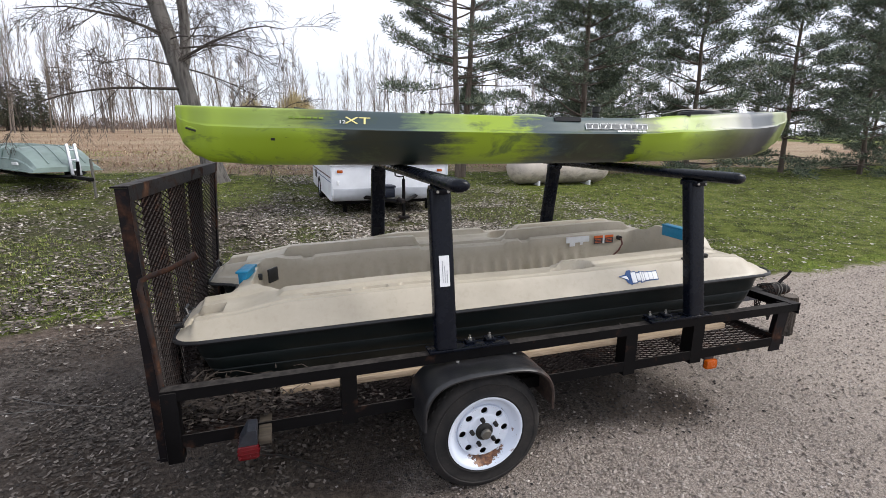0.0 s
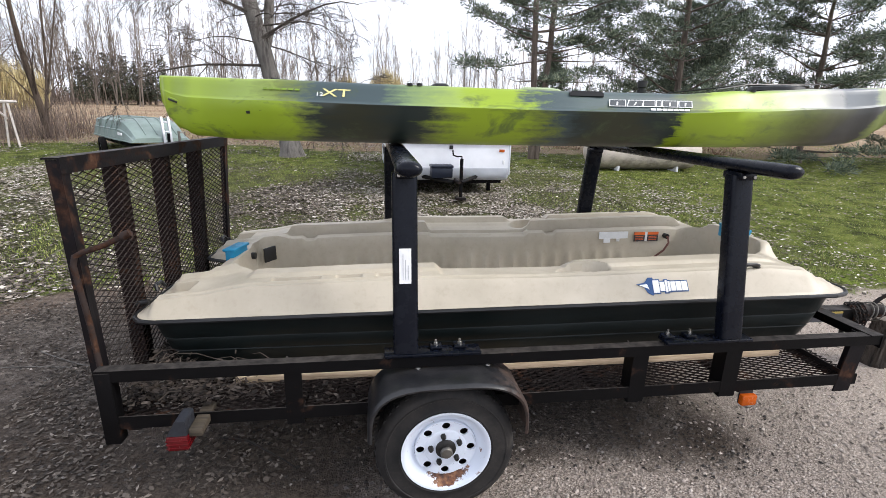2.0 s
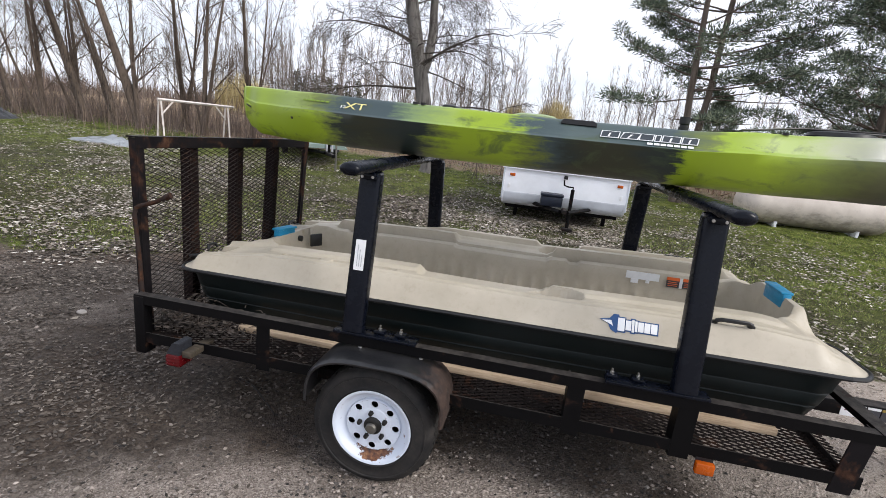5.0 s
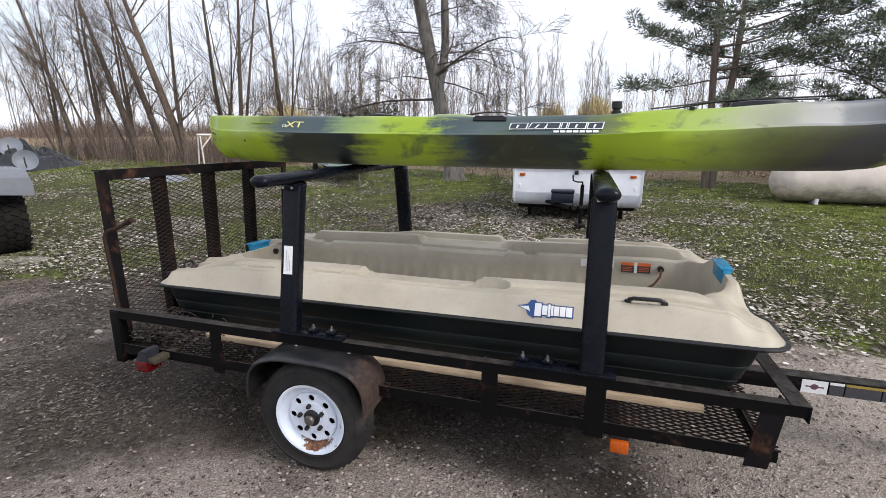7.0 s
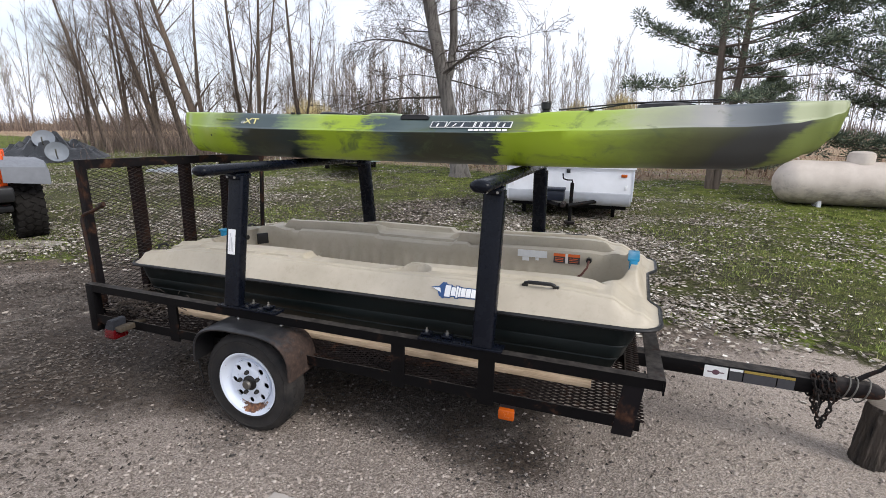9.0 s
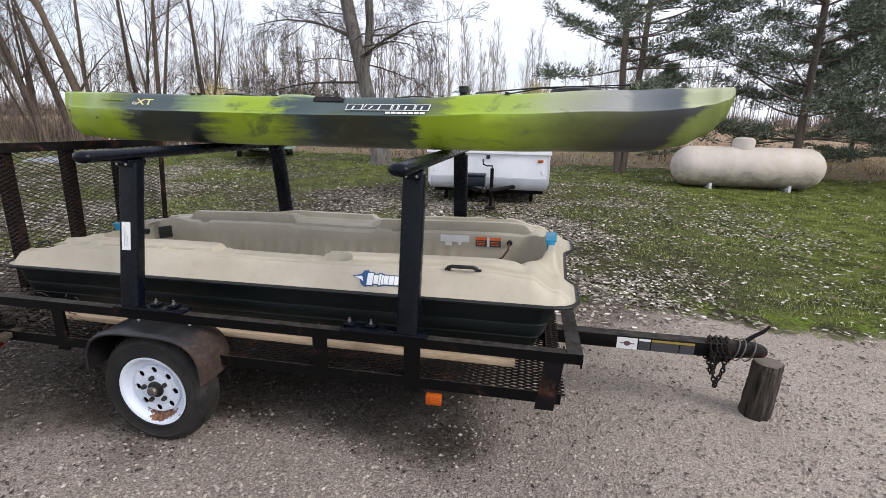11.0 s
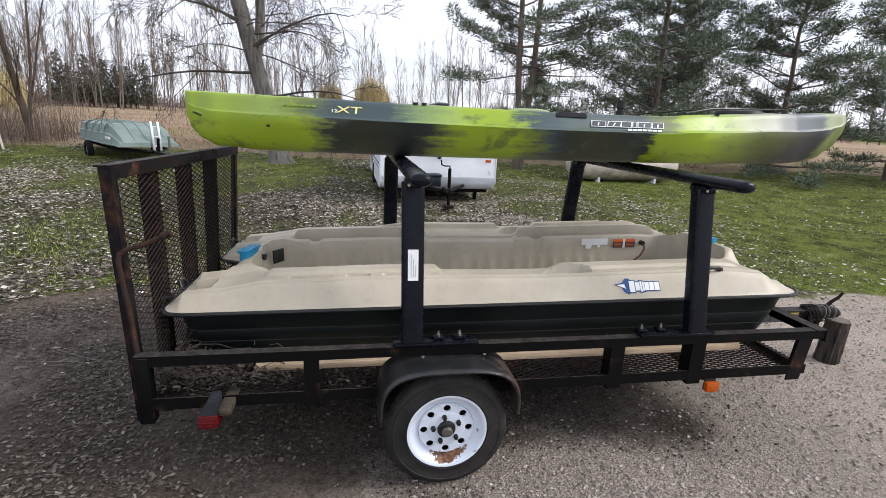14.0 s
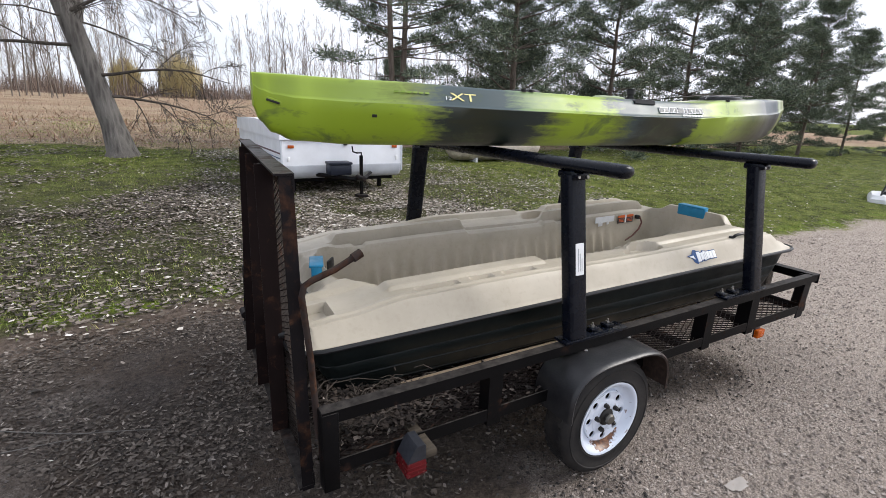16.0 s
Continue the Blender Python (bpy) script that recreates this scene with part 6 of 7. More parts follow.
        Q("rib", tube(bmesh.new(), pts, 0.014, 6), jon_green, hull)
    for y in (-0.30, -0.06, 0.18, 0.36):
        bow = [(-2.0 + 4.0 * q, y * (1 - 0.1 * q), 0.47 * (1 - 0.80 * max(0.0, (q - 0.74) / 0.26) ** 1.35) * (1.04 - 0.10 * abs(y)) + 0.004) for q in (0.0, 0.4, 0.74, 0.80, 0.86, 0.92, 0.97)]
        Q("keel_strip", tube(bmesh.new(), bow, 0.013, 6), jon_green, hull)
    for k in range(4):
        Q("hull_mark", box(bmesh.new(), (0.95 + 0.10 * k, -0.628, 0.12), (1.02 + 0.10 * k, -0.600, 0.17)), white_label, hull)
    # folded ladder strapped upright at the bow
    l = thing("ladder", "aluminium ladder section standing against the overturned boat", "ladder", (a[0], a[1], a[2]), rz=-55.0)
    for y in (0.04, 0.17):
        part("stile", box(bmesh.new(), (2.02, y - 0.025, 0.36), (2.07, y + 0.025, 0.98), 0.004, Matrix.Translation((2.0, 0, 0.4)) @ Matrix.Rotation(radians(-10), 4, "Y") @ Matrix.Translation((-2.0, 0, -0.4))), aluminium, l, "", True)
    for k in range(3):
        part("rung", box(bmesh.new(), (2.03, 0.05, 0.45 + 0.2 * k), (2.06, 0.17, 0.48 + 0.2 * k), 0.003, Matrix.Translation((2.0, 0, 0.4)) @ Matrix.Rotation(radians(-10), 4, "Y") @ Matrix.Translation((-2.0, 0, -0.4))), aluminium, l, "", True)

    for ob in (t, b, l):
        ob.matrix_world = ob.matrix_world @ Matrix.Scale(0.94, 4)


build_jon()

# ---- white timber frame, pale tarps, scrap heap ----
def build_frame():
    x0, y0, x1, y1 = -8.45, 10.90, -7.90, 12.80
    g = gz(-8, 11.8)
    f = thing("timber_frame", "white-painted braced timber frame standing on the lawn", "frame", (-8.0, 11.85, g))
    d = Vector((x1 - x0, y1 - y0, 0)).normalized()
    s = Vector((-d.y, d.x, 0))
    tops = []
    for p in (Vector((x0, y0, g)), Vector((x1, y1, g))):
        for k in (-1, 1):
            part("leg", tube(bmesh.new(), [p + s * (0.16 * k) - Vector((0, 0, 0.05)), p + s * (0.05 * k) + Vector((0, 0, 1.05))], 0.026, 4), white_wood, f)
        tops.append(p + Vector((0, 0, 1.08)))
    part("top_beam", tube(bmesh.new(), [tops[0] - d * 0.06, tops[1] + d * 0.25], 0.034, 4), white_wood, f)
    for t, k in ((tops[0], 1), (tops[1], -1)):
        part("brace", tube(bmesh.new(), [t + d * (0.03 * k) - Vector((0, 0, 0.38)), t + d * (0.36 * k) - Vector((0, 0, 0.02))], 0.022, 4), white_wood, f)


build_frame()


def heap(name, cx, cy, rx, ry, h, material, label, seed, category, rough=0.35, peak=1.4):
    """A crumpled sheet thrown over a pile."""
    bm = bmesh.new()
    n = 34
    grid = []
    for j in range(n + 1):
        row = []
        for i in range(n + 1):
            u, v = 2 * i / n - 1, 2 * j / n - 1
            r = math.hypot(u, v)
            e = max(0.0, 1 - r ** peak)
            k = 0.5 + noise.noise(Vector((u * 2.2, v * 2.2, seed))) * 0.8 + abs(noise.noise(Vector((u * 6, v * 6, seed + 4)))) * rough
            x, y = cx + rx * u, cy + ry * v
            row.append(bm.verts.new((x, y, gz(x, y) + h * e * max(0.12, k) + 0.012)))
        grid.append(row)
    for a, b in zip(grid, grid[1:]):
        for i in range(n):
            if min(math.hypot(2 * (i + .5) / n - 1, 0), 2) <= 1:
                bm.faces.new((a[i], a[i + 1], b[i + 1], b[i]))
    kill = [f for f in bm.faces if math.hypot((f.calc_center_median().x - cx) / rx, (f.calc_center_median().y - cy) / ry) > 1.0]
    bmesh.ops.delete(bm, geom=kill, context="FACES")
    return solo(name, bm, material, label, category, at=(cx, cy, gz(cx, cy)), smooth=25)


heap("tarp", -9.6, 10.4, 1.1, 0.55, 0.16, tarp_pale, "crumpled pale blue-grey tarp lying on the grass", 3, "tarp", 0.8)
heap("tarp", -8.7, 10.1, 0.5, 0.3, 0.10, tarp_pale, "small crumpled pale tarp on the grass", 8, "tarp", 0.8)
heap("tarp_mound", -16.8, 11.5, 2.2, 1.7, 0.92, tarp_black, "scrap heap under crumpled black tarps at the field edge", 5, "heap", 0.5, 2.2)
heap("tarp_mound", -20.1, 10.0, 2.6, 1.7, 1.05, tarp_black, "dark tarped pile of odds and ends by the field", 6, "heap", 0.6, 2.2)


def satellite_dish(x, y, z, r, rz, tilt):
    d = thing("satellite_dish", "old grey satellite dish leaning on the scrap heap", "dish", (x, y, z), "dishes on the heap", rz=rz)
    bm = bmesh.new()
    prof = [(0.0, 0.0), (0.3 * r, 0.012), (0.6 * r, 0.05), (0.9 * r, 0.11), (r, 0.14), (r, 0.155), (0.88 * r, 0.125), (0.5 * r, 0.05), (0.0, 0.015)]
    lathe(bm, prof, (0, 0, 0), "z", 32)
    bmesh.ops.transform(bm, matrix=Matrix.Translation((0, 0, r)) @ Matrix.Rotation(radians(tilt), 4, "X"), verts=bm.verts)
    part("reflector", bm, dish_grey, d, "", True, 60)
    part("feed_arm", tube(bmesh.new(), [(0, -0.05, 0.1), (0, -0.35, 0.25), (0, -0.40, 0.45)], 0.02, 8), dull_metal, d, "", True)


satellite_dish(-15.05, 10.75, gz(-15, 10.75) + 0.02, 0.32, 52, 76)
satellite_dish(-16.0, 11.0, gz(-16, 11.0) + 0.36, 0.32, 48, 62)

# ---- off-road car and its pad ----
bm = bmesh.new()
outline = [(-4.15, 3.12), (-4.35, 4.0), (-5.2, 6.2), (-8.5, 7.9), (-13.0, 7.2), (-13.0, 2.0), (-7.0, 0.8)]
loft(bm, [[(x, y, z) for x, y in outline] for z in (-0.05, 0.018)])
bmesh.ops.recalc_face_normals(bm, faces=bm.faces)
solo("pavement", bm, concrete, "worn pale concrete pad beside the gravel drive", "pavement", "structure", smooth=0)


def build_car():
    yaw = -24.0
    R = Matrix.Rotation(radians(yaw), 4, "Z")
    o = Vector((-5.14, 4.06, 0.018)) - (R @ Vector((0.0, 0.80, 0.0)))
    c = thing("off_road_car", "orange off-road car with black tyres and winch bumper on concrete pad", "car", tuple(o), rz=yaw)

    def P(name, bm, m, parent=None, label="", smooth=40.0):
        return part(name, bm, m, parent or c, label, True, smooth)
    r = 0.435
    for x in (0.0, -2.45):
        for s in (-1, 1):
            w = new("wheel")
            w.parent, w.location = c, (x, s * 0.80, r)
            BASE[w.name] = Vector((0, 0, 0))
            bm = bmesh.new()
            lathe(bm, [(0.22, -0.12), (r - 0.10, -0.155), (r - 0.03, -0.15), (r - 0.012, -0.13), (r - 0.012, 0.13), (r - 0.03, 0.15), (r - 0.10, 0.155), (0.22, 0.12)], (0, 0, 0), "y", 48)
            tyre = P("tyre", bm, rubber, w, "chunky black off-road tyre")
            bm = bmesh.new()
            for k in range(26):
                for j, off in enumerate((-0.118, -0.04, 0.04, 0.118)):
                    ang = 2 * math.pi * (k + 0.5 * (j % 2)) / 26
                    m = Matrix.Rotation(-ang, 4, "Y") @ Matrix.Translation((r - 0.004, off, 0)) @ Matrix.Rotation(radians(24 if j < 2 else -24), 4, "X")
                    box(bm, (-0.012, -0.034, -0.034), (0.010, 0.034, 0.034), 0, m)
            P("tread_block", bm, rubber, tyre, "", 0)
            f = s
            P("rim", lathe(bmesh.new(), [(0.222, f * 0.12), (0.20, f * 0.07), (0.12, f * 0.06), (0.06, f * 0.08), (0.0, f * 0.085)], (0, 0, 0), "y", 28), black_plastic, w)
    body = P("body", box(bmesh.new(), (-3.2, -0.72, 0.62), (-0.85, 0.72, 1.15), 0.05), jeep_orange, None, "orange painted body")
    bm = bmesh.new()
    rings = []
    for x, w, z in ((-0.90, 0.66, 1.24), (-0.3, 0.58, 1.20), (0.30, 0.50, 1.15), (0.34, 0.49, 1.12)):
        rings.append([(x, -w, 0.72), (x, -w, z - 0.06), (x, -w + 0.05, z - 0.01), (x, 0, z + 0.02), (x, w - 0.05, z - 0.01), (x, w, z - 0.06), (x, w, 0.72)])
    loft(bm, rings)
    bmesh.ops.recalc_face_normals(bm, faces=bm.faces)
    P("bonnet", bm, jeep_orange, body)
    grille = P("grille", box(bmesh.new(), (0.33, -0.62, 0.72), (0.41, 0.62, 1.13), 0.03), jeep_orange, body, "orange grille panel")
    for k in range(7):
        y = -0.27 + 0.09 * k
        P("grille_slot", box(bmesh.new(), (0.405, y - 0.025, 0.80), (0.416, y + 0.025, 1.05), 0.004), black_plastic, grille)
    for s in (-1, 1):
        lamp = P("headlight", lathe(bmesh.new(), [(0.105, 0.0), (0.100, 0.02), (0.06, 0.035), (0.0, 0.04)], (0.405, s * 0.44, 0.99), "x", 28), lamp_glass, c, "round clear headlight")
        P("bezel", lathe(bmesh.new(), [(0.12, 0.0), (0.12, 0.015), (0.106, 0.018)], (0.405, s * 0.44, 0.99), "x", 28), black_plastic, lamp)
        P("indicator", lathe(bmesh.new(), [(0.045, 0.0), (0.04, 0.015), (0.0, 0.02)], (0.405, s * 0.52, 0.80), "x", 18), amber_lens, c)
        bm = bmesh.new()
        rings = []
        for x, z in ((0.62, 0.84), (0.60, 0.98), (0.46, 1.06), (-0.35, 1.07), (-0.55, 0.95), (-0.66, 0.74)):
            rings.append([(x, s * 0.56, z), (x, s * 1.00, z - 0.02), (x, s * 1.02, z - 0.08), (x, s * 1.00, z - 0.09), (x, s * 0.56, z - 0.05)])
        loft(bm, rings)
        bmesh.ops.recalc_face_normals(bm, faces=bm.faces)
        P("front_fender", bm, jeep_grey, c, "grey plastic fender flare")
        P("fog_light", lathe(bmesh.new(), [(0.075, 0.0), (0.07, 0.02), (0.0, 0.03)], (0.735, s * 0.30, 0.645), "x", 22), lamp_glass, c)
        P("tow_hook", tube(bmesh.new(), [(0.66, s * 0.30, 0.60), (0.80, s * 0.30, 0.62), (0.80, s * 0.30, 0.54), (0.66, s * 0.30, 0.54)], 0.014, 8), red_lens, c)
        P("door", box(bmesh.new(), (-1.9, s * 0.725 - 0.012, 0.66), (-0.95, s * 0.725 + 0.012, 1.14), 0.01), jeep_orange, c)
        P("side_window", box(bmesh.new(), (-1.9, s * 0.66 - 0.01, 1.17), (-1.35, s * 0.66 + 0.01, 1.62), 0.01), glass_dark, c)
    P("bumper", box(bmesh.new(), (0.46, -0.64, 0.56), (0.72, 0.64, 0.74), 0.03), black_plastic, c, "black steel bumper")
    P("lower_bar", box(bmesh.new(), (0.40, -0.62, 0.42), (0.55, 0.62, 0.50), 0.02), black_plastic, c)
    P("windscreen", box(bmesh.new(), (-0.02, -0.66, -0.02), (0.02, 0.66, 0.50), 0.01, Matrix.Translation((-1.22, 0, 1.16)) @ Matrix.Rotation(radians(-18), 4, "Y")), glass_dark, c)
    P("hard_top", box(bmesh.new(), (-3.2, -0.70, 1.60), (-1.40, 0.70, 1.74), 0.05), black_plastic, c)
    P("rear_top", box(bmesh.new(), (-3.2, -0.69, 1.152), (-1.95, 0.69, 1.598), 0.03), black_plastic, c)
    P("chassis", box(bmesh.new(), (-3.1, -0.45, 0.42), (0.40, 0.45, 0.615), 0.01), steel_black, c)
    P("axle", tube(bmesh.new(), [(0, -0.75, 0.435), (0, 0.75, 0.435)], 0.05, 10), steel_black, c)


build_car()


# ---- basketball hoop on its weighted base ----
def build_hoop():
    h = thing("basketball_hoop", "portable basketball hoop with white base at the drive's edge", "hoop", (12.0, 4.18, gz(12.0, 4.18)), rz=20.0)

    def P(name, bm, m, parent=None, label=""):
        return part(name, bm, m, parent or h, label, True)
    bm = bmesh.new()
    loft(bm, [[(u * k, v * k, z) for u, v in rounded_rect(1.15, 0.75, 0.15)] for z, k in ((0.0, 1.0), (0.10, 1.0), (0.17, 0.88))])
    P("base", bm, hoop_white, None, "white weighted base with black fittings")
    P("base_cap", box(bmesh.new(), (-0.16, -0.18, 0.171), (0.20, 0.18, 0.235), 0.02), black_plastic)
    P("pole", tube(bmesh.new(), [(0.1, 0, 0.20), (0.25, 0, 1.4), (0.15, 0, 3.0)], 0.045, 12), black_plastic)
    for s in (-1, 1):
        P("strut", tube(bmesh.new(), [(-0.40, s * 0.2, 0.16), (0.20, s * 0.02, 0.95)], 0.018, 8), black_plastic)
    P("arm", tube(bmesh.new(), [(0.15, 0, 2.95), (-0.45, 0, 3.15)], 0.03, 8), black_plastic)
    b = P("backboard", box(bmesh.new(), (-0.52, -0.58, 2.80), (-0.48, 0.58, 3.60), 0.015), hoop_white, None, "white backboard")
    P("rim", tube(bmesh.new(), [(-0.80 + 0.23 * math.cos(a), 0.23 * math.sin(a), 3.0) for a in [2 * math.pi * k / 24 for k in range(25)]], 0.010, 6), orange_ink, b)


build_hoop()


# ---- trees ----
class Wood:
    """Collects tapered limbs as one mesh."""

    def __init__(self, seed):
        self.v, self.f = [], []
        self.rng = random.Random(seed)

    def limb(self, pts, rs, n):
        base = len(self.v)
        u = v = None
        for i, p in enumerate(pts):
            d = pts[min(i + 1, len(pts) - 1)] - pts[max(i - 1, 0)]
            if u is None:
                u, v = frame_axes(d)
            else:
                d = d.normalized()
                u = (u - d * u.dot(d)).normalized()
                v = d.cross(u)
            for k in range(n):
                a = 2 * math.pi * k / n
                self.v.append(tuple(p + (u * math.cos(a) + v * math.sin(a)) * rs[i]))
        for i in range(len(pts) - 1):
            for k in range(n):
                a, b = base + i * n + k, base + i * n + (k + 1) % n
                self.f.append((a, b, b + n, a + n))

    def grow(self, p, d, length, r, depth, n=6, droop=0.0, up=0.15, kids=(4, 6), spread=(25, 55), start=0.25, shrink=0.55, wiggle=0.12, tip=0.25, rmin=0.004):
        """A limb with side limbs; droop bends it down, up bends it to the sky."""
        g = self.rng
        steps = max(3, int(3 + length * 1.2)) if depth > 0 else 3
        pts, rs = [p.copy()], [r]
        q, dd = p.copy(), d.normalized()
        for i in range(1, steps + 1):
            dd = (dd + Vector((g.uniform(-1, 1), g.uniform(-1, 1), g.uniform(-0.5, 0.5))) * wiggle + Vector((0, 0, up - droop * i / steps)) * 0.25).normalized()
            q = q + dd * (length / steps)
            pts.append(q.copy())
            rs.append(max(rmin, r * (1 - (1 - tip) * i / steps)))
        self.limb(pts, rs, n)
        if depth <= 0:
            return pts
        for k in range(g.randint(*kids)):
            f = start + (1 - start) * (k + g.random()) / kids[1]
            f = min(f, 0.98)
            i = min(int(f * steps), steps - 1)
            w = f * steps - i
            base = pts[i].lerp(pts[i + 1], w)
            axis = (pts[i + 1] - pts[i]).normalized()
            u, v = frame_axes(axis)
            a = g.uniform(0, 6.283)
            s = radians(g.uniform(*spread))
            nd = axis * math.cos(s) + (u * math.cos(a) + v * math.sin(a)) * math.sin(s)
            rr = max(rmin, (rs[i] + (rs[i + 1] - rs[i]) * w) * g.uniform(0.42, 0.62))
            self.grow(base, nd, length * shrink * g.uniform(0.7, 1.15) * (1.15 - 0.4 * f), rr, depth - 1, max(3, n - 1), droop, up, kids, spread, 0.18, shrink, wiggle * 1.15, tip, rmin)
        return pts

    def mesh(self, name, material):
        me = bpy.data.meshes.new(name)
        me.from_pydata(self.v, [], self.f)
        me.materials.append(material)
        me.polygons.foreach_set("use_smooth", [True] * len(me.polygons))
        return me


def tree_thing(name, label, at, meshes, group="", rz=0.0, scale=1.0, category="tree"):
    t = thing(name, label, category, at, group)
    t.matrix_world = pose(*at, 0, 0, rz) @ Matrix.Scale(scale, 4)
    for pname, me in meshes:
        o = new(pname, me)
        o.parent = t
    return t


# leaning cottonwood behind the camper
wood = Wood(21)
trunk = [Vector(q) for q in ((0, 0, -0.1), (0.0, 0, 0.15), (-0.10, 0, 0.7), (-0.39, 0, 2.0), (-0.86, 0.05, 4.0), (-1.36, 0.1, 6.2), (-2.0, 0.1, 9.0), (-2.6, 0, 12.5))]
wood.limb(trunk, [0.42, 0.30, 0.232, 0.205, 0.186, 0.165, 0.12, 0.05], 18)
stem = [Vector(q) for q in ((-0.53, 0.12, 2.6), (-0.43, 0.24, 3.1), (-0.38, 0.32, 3.9), (-0.44, 0.4, 5.0), (-0.68, 0.5, 7.5), (-0.9, 0.6, 10.5))]
wood.limb(stem, [0.12, 0.125, 0.12, 0.11, 0.08, 0.03], 12)
big_trunk = wood.mesh("trunk", bark_grey)
crown = Wood(22)
for i in range(64):
    f = crown.rng.uniform(0.12, 1.0)
    z = 1.6 + f * 9.5
    src = trunk if crown.rng.random() < 0.62 else stem
    for a, b in zip(src, src[1:]):
        if a.z <= z <= b.z:
            p = a.lerp(b, (z - a.z) / (b.z - a.z))
            ang = crown.rng.uniform(0, 6.283)
            d = Vector((math.cos(ang), math.sin(ang), crown.rng.uniform(-0.1, 0.55)))
            L = crown.rng.uniform(1.3, 3.1)
            crown.grow(p, d, L, 0.006 + 0.0075 * L, 3 if L > 1.6 else 2, 5, 0.95, 0.12, (4, 6), (25, 60), 0.2, 0.55, 0.2, 0.25, 0.0042)
            break
for d, L, z in (((-1, -0.25, 0.05), 3.4, 2.3), ((1, -0.2, 0.25), 2.8, 1.7), ((1, -0.3, 0.5), 3.0, 2.9), ((-1, 0.2, 0.35), 3.0, 3.5), ((1.0, 0.1, 0.0), 2.6, 1.3)):
    crown.grow(Vector((-0.02 - 0.205 * z, -0.1, z)), Vector(d), L, 0.042, 3, 6, 0.9, 0.15, (5, 7), (25, 60), 0.15, 0.5, 0.2, 0.2, 0.0045)
tree_thing("cottonwood_tree", "big bare leaning cottonwood with furrowed grey bark and drooping twigs", (-1.45, 11.80, gz(-1.45, 11.8)), [("trunk", big_trunk), ("crown", crown.mesh("crown", bark_dark))], scale=0.86)


# bare trees at the edge of the field, fanning out over the lawn
def clump_tree(seed, stems):
    """stems: (lean in x, lean in y, height, radius) of each stem."""
    w, c = Wood(seed), Wood(seed + 50)
    g = w.rng
    for lx, ly, h, r in stems:
        base = Vector((g.uniform(-0.2, 0.2), g.uniform(-0.2, 0.2), -0.1))
        pts = w.grow(base, Vector((lx, ly, 1.0)), h, r, 0, 9, 0, 0.10, tip=0.14, wiggle=0.085)
        n = len(pts)
        for i in range(int(h * 1.7)):
            f = g.uniform(0.10, 0.98)
            j = min(int(f * (n - 1)), n - 2)
            p = pts[j].lerp(pts[j + 1], f * (n - 1) - j)
            ax = (pts[j + 1] - pts[j]).normalized()
            u, v = frame_axes(ax)
            a, q = g.uniform(0, 6.283), radians(g.uniform(22, 58))
            nd = ax * math.cos(q) + (u * math.cos(a) + v * math.sin(a)) * math.sin(q)
            L = (1.05 - f * 0.7) * h * g.uniform(0.20, 0.46)
            low = f < 0.3
            c.grow(p, nd, L * (0.7 if low else 1.0), max(0.006, r * (1 - f * 0.85) * g.uniform(0.2, 0.42)), 2 if L > 0.8 else 1, 4, 0.35 if low else 0.0, 0.12 if low else 0.26, (4, 7), (20, 48), 0.18, 0.5, 0.10, 0.22, 0.0036)
    return w.mesh("trunk", bark_brown), c.mesh("crown", bark_brown)


CLUMPS = [
    clump_tree(101, [(-0.46, -0.05, 9.5, 0.112), (-0.62, 0.1, 8.5, 0.080)]),
    clump_tree(102, [(-0.36, 0.0, 9.5, 0.185), (-0.22, 0.15, 8.0, 0.10)]),
    clump_tree(103, [(-0.22, 0.1, 9.0, 0.100), (-0.05, -0.1, 8.0, 0.085), (-0.50, 0.0, 7.5, 0.065)]),
    clump_tree(104, [(-0.14, 0.0, 9.0, 0.110), (0.20, 0.05, 7.5, 0.058), (0.34, -0.05, 6.5, 0.045)]),
    clump_tree(105, [(-0.06, 0.0, 9.5, 0.105), (0.12, 0.1, 8.5, 0.080), (-0.30, 0.1, 7.5, 0.055)]),
]
for x, y, k, s in ((-16.6, 13.8, 0, 0.86), (-16.0, 14.0, 2, 0.86), (-15.0, 14.5, 2, 0.82), (-13.8, 13.9, 0, 0.90), (-12.7, 14.0, 0, 0.82), (-11.6, 13.8, 1, 0.90), (-10.9, 14.6, 3, 0.86), (-9.6, 13.9, 4, 0.82), (-8.5, 14.8, 3, 0.82), (-18.6, 14.3, 2, 0.73)):
    tree_thing("bare_tree", "bare brown many-stemmed tree leaning over the field edge", (x, y, gz(x, y)), [("trunk", CLUMPS[k][0]), ("crown", CLUMPS[k][1])], "bare trees by the field", 0.0, s)


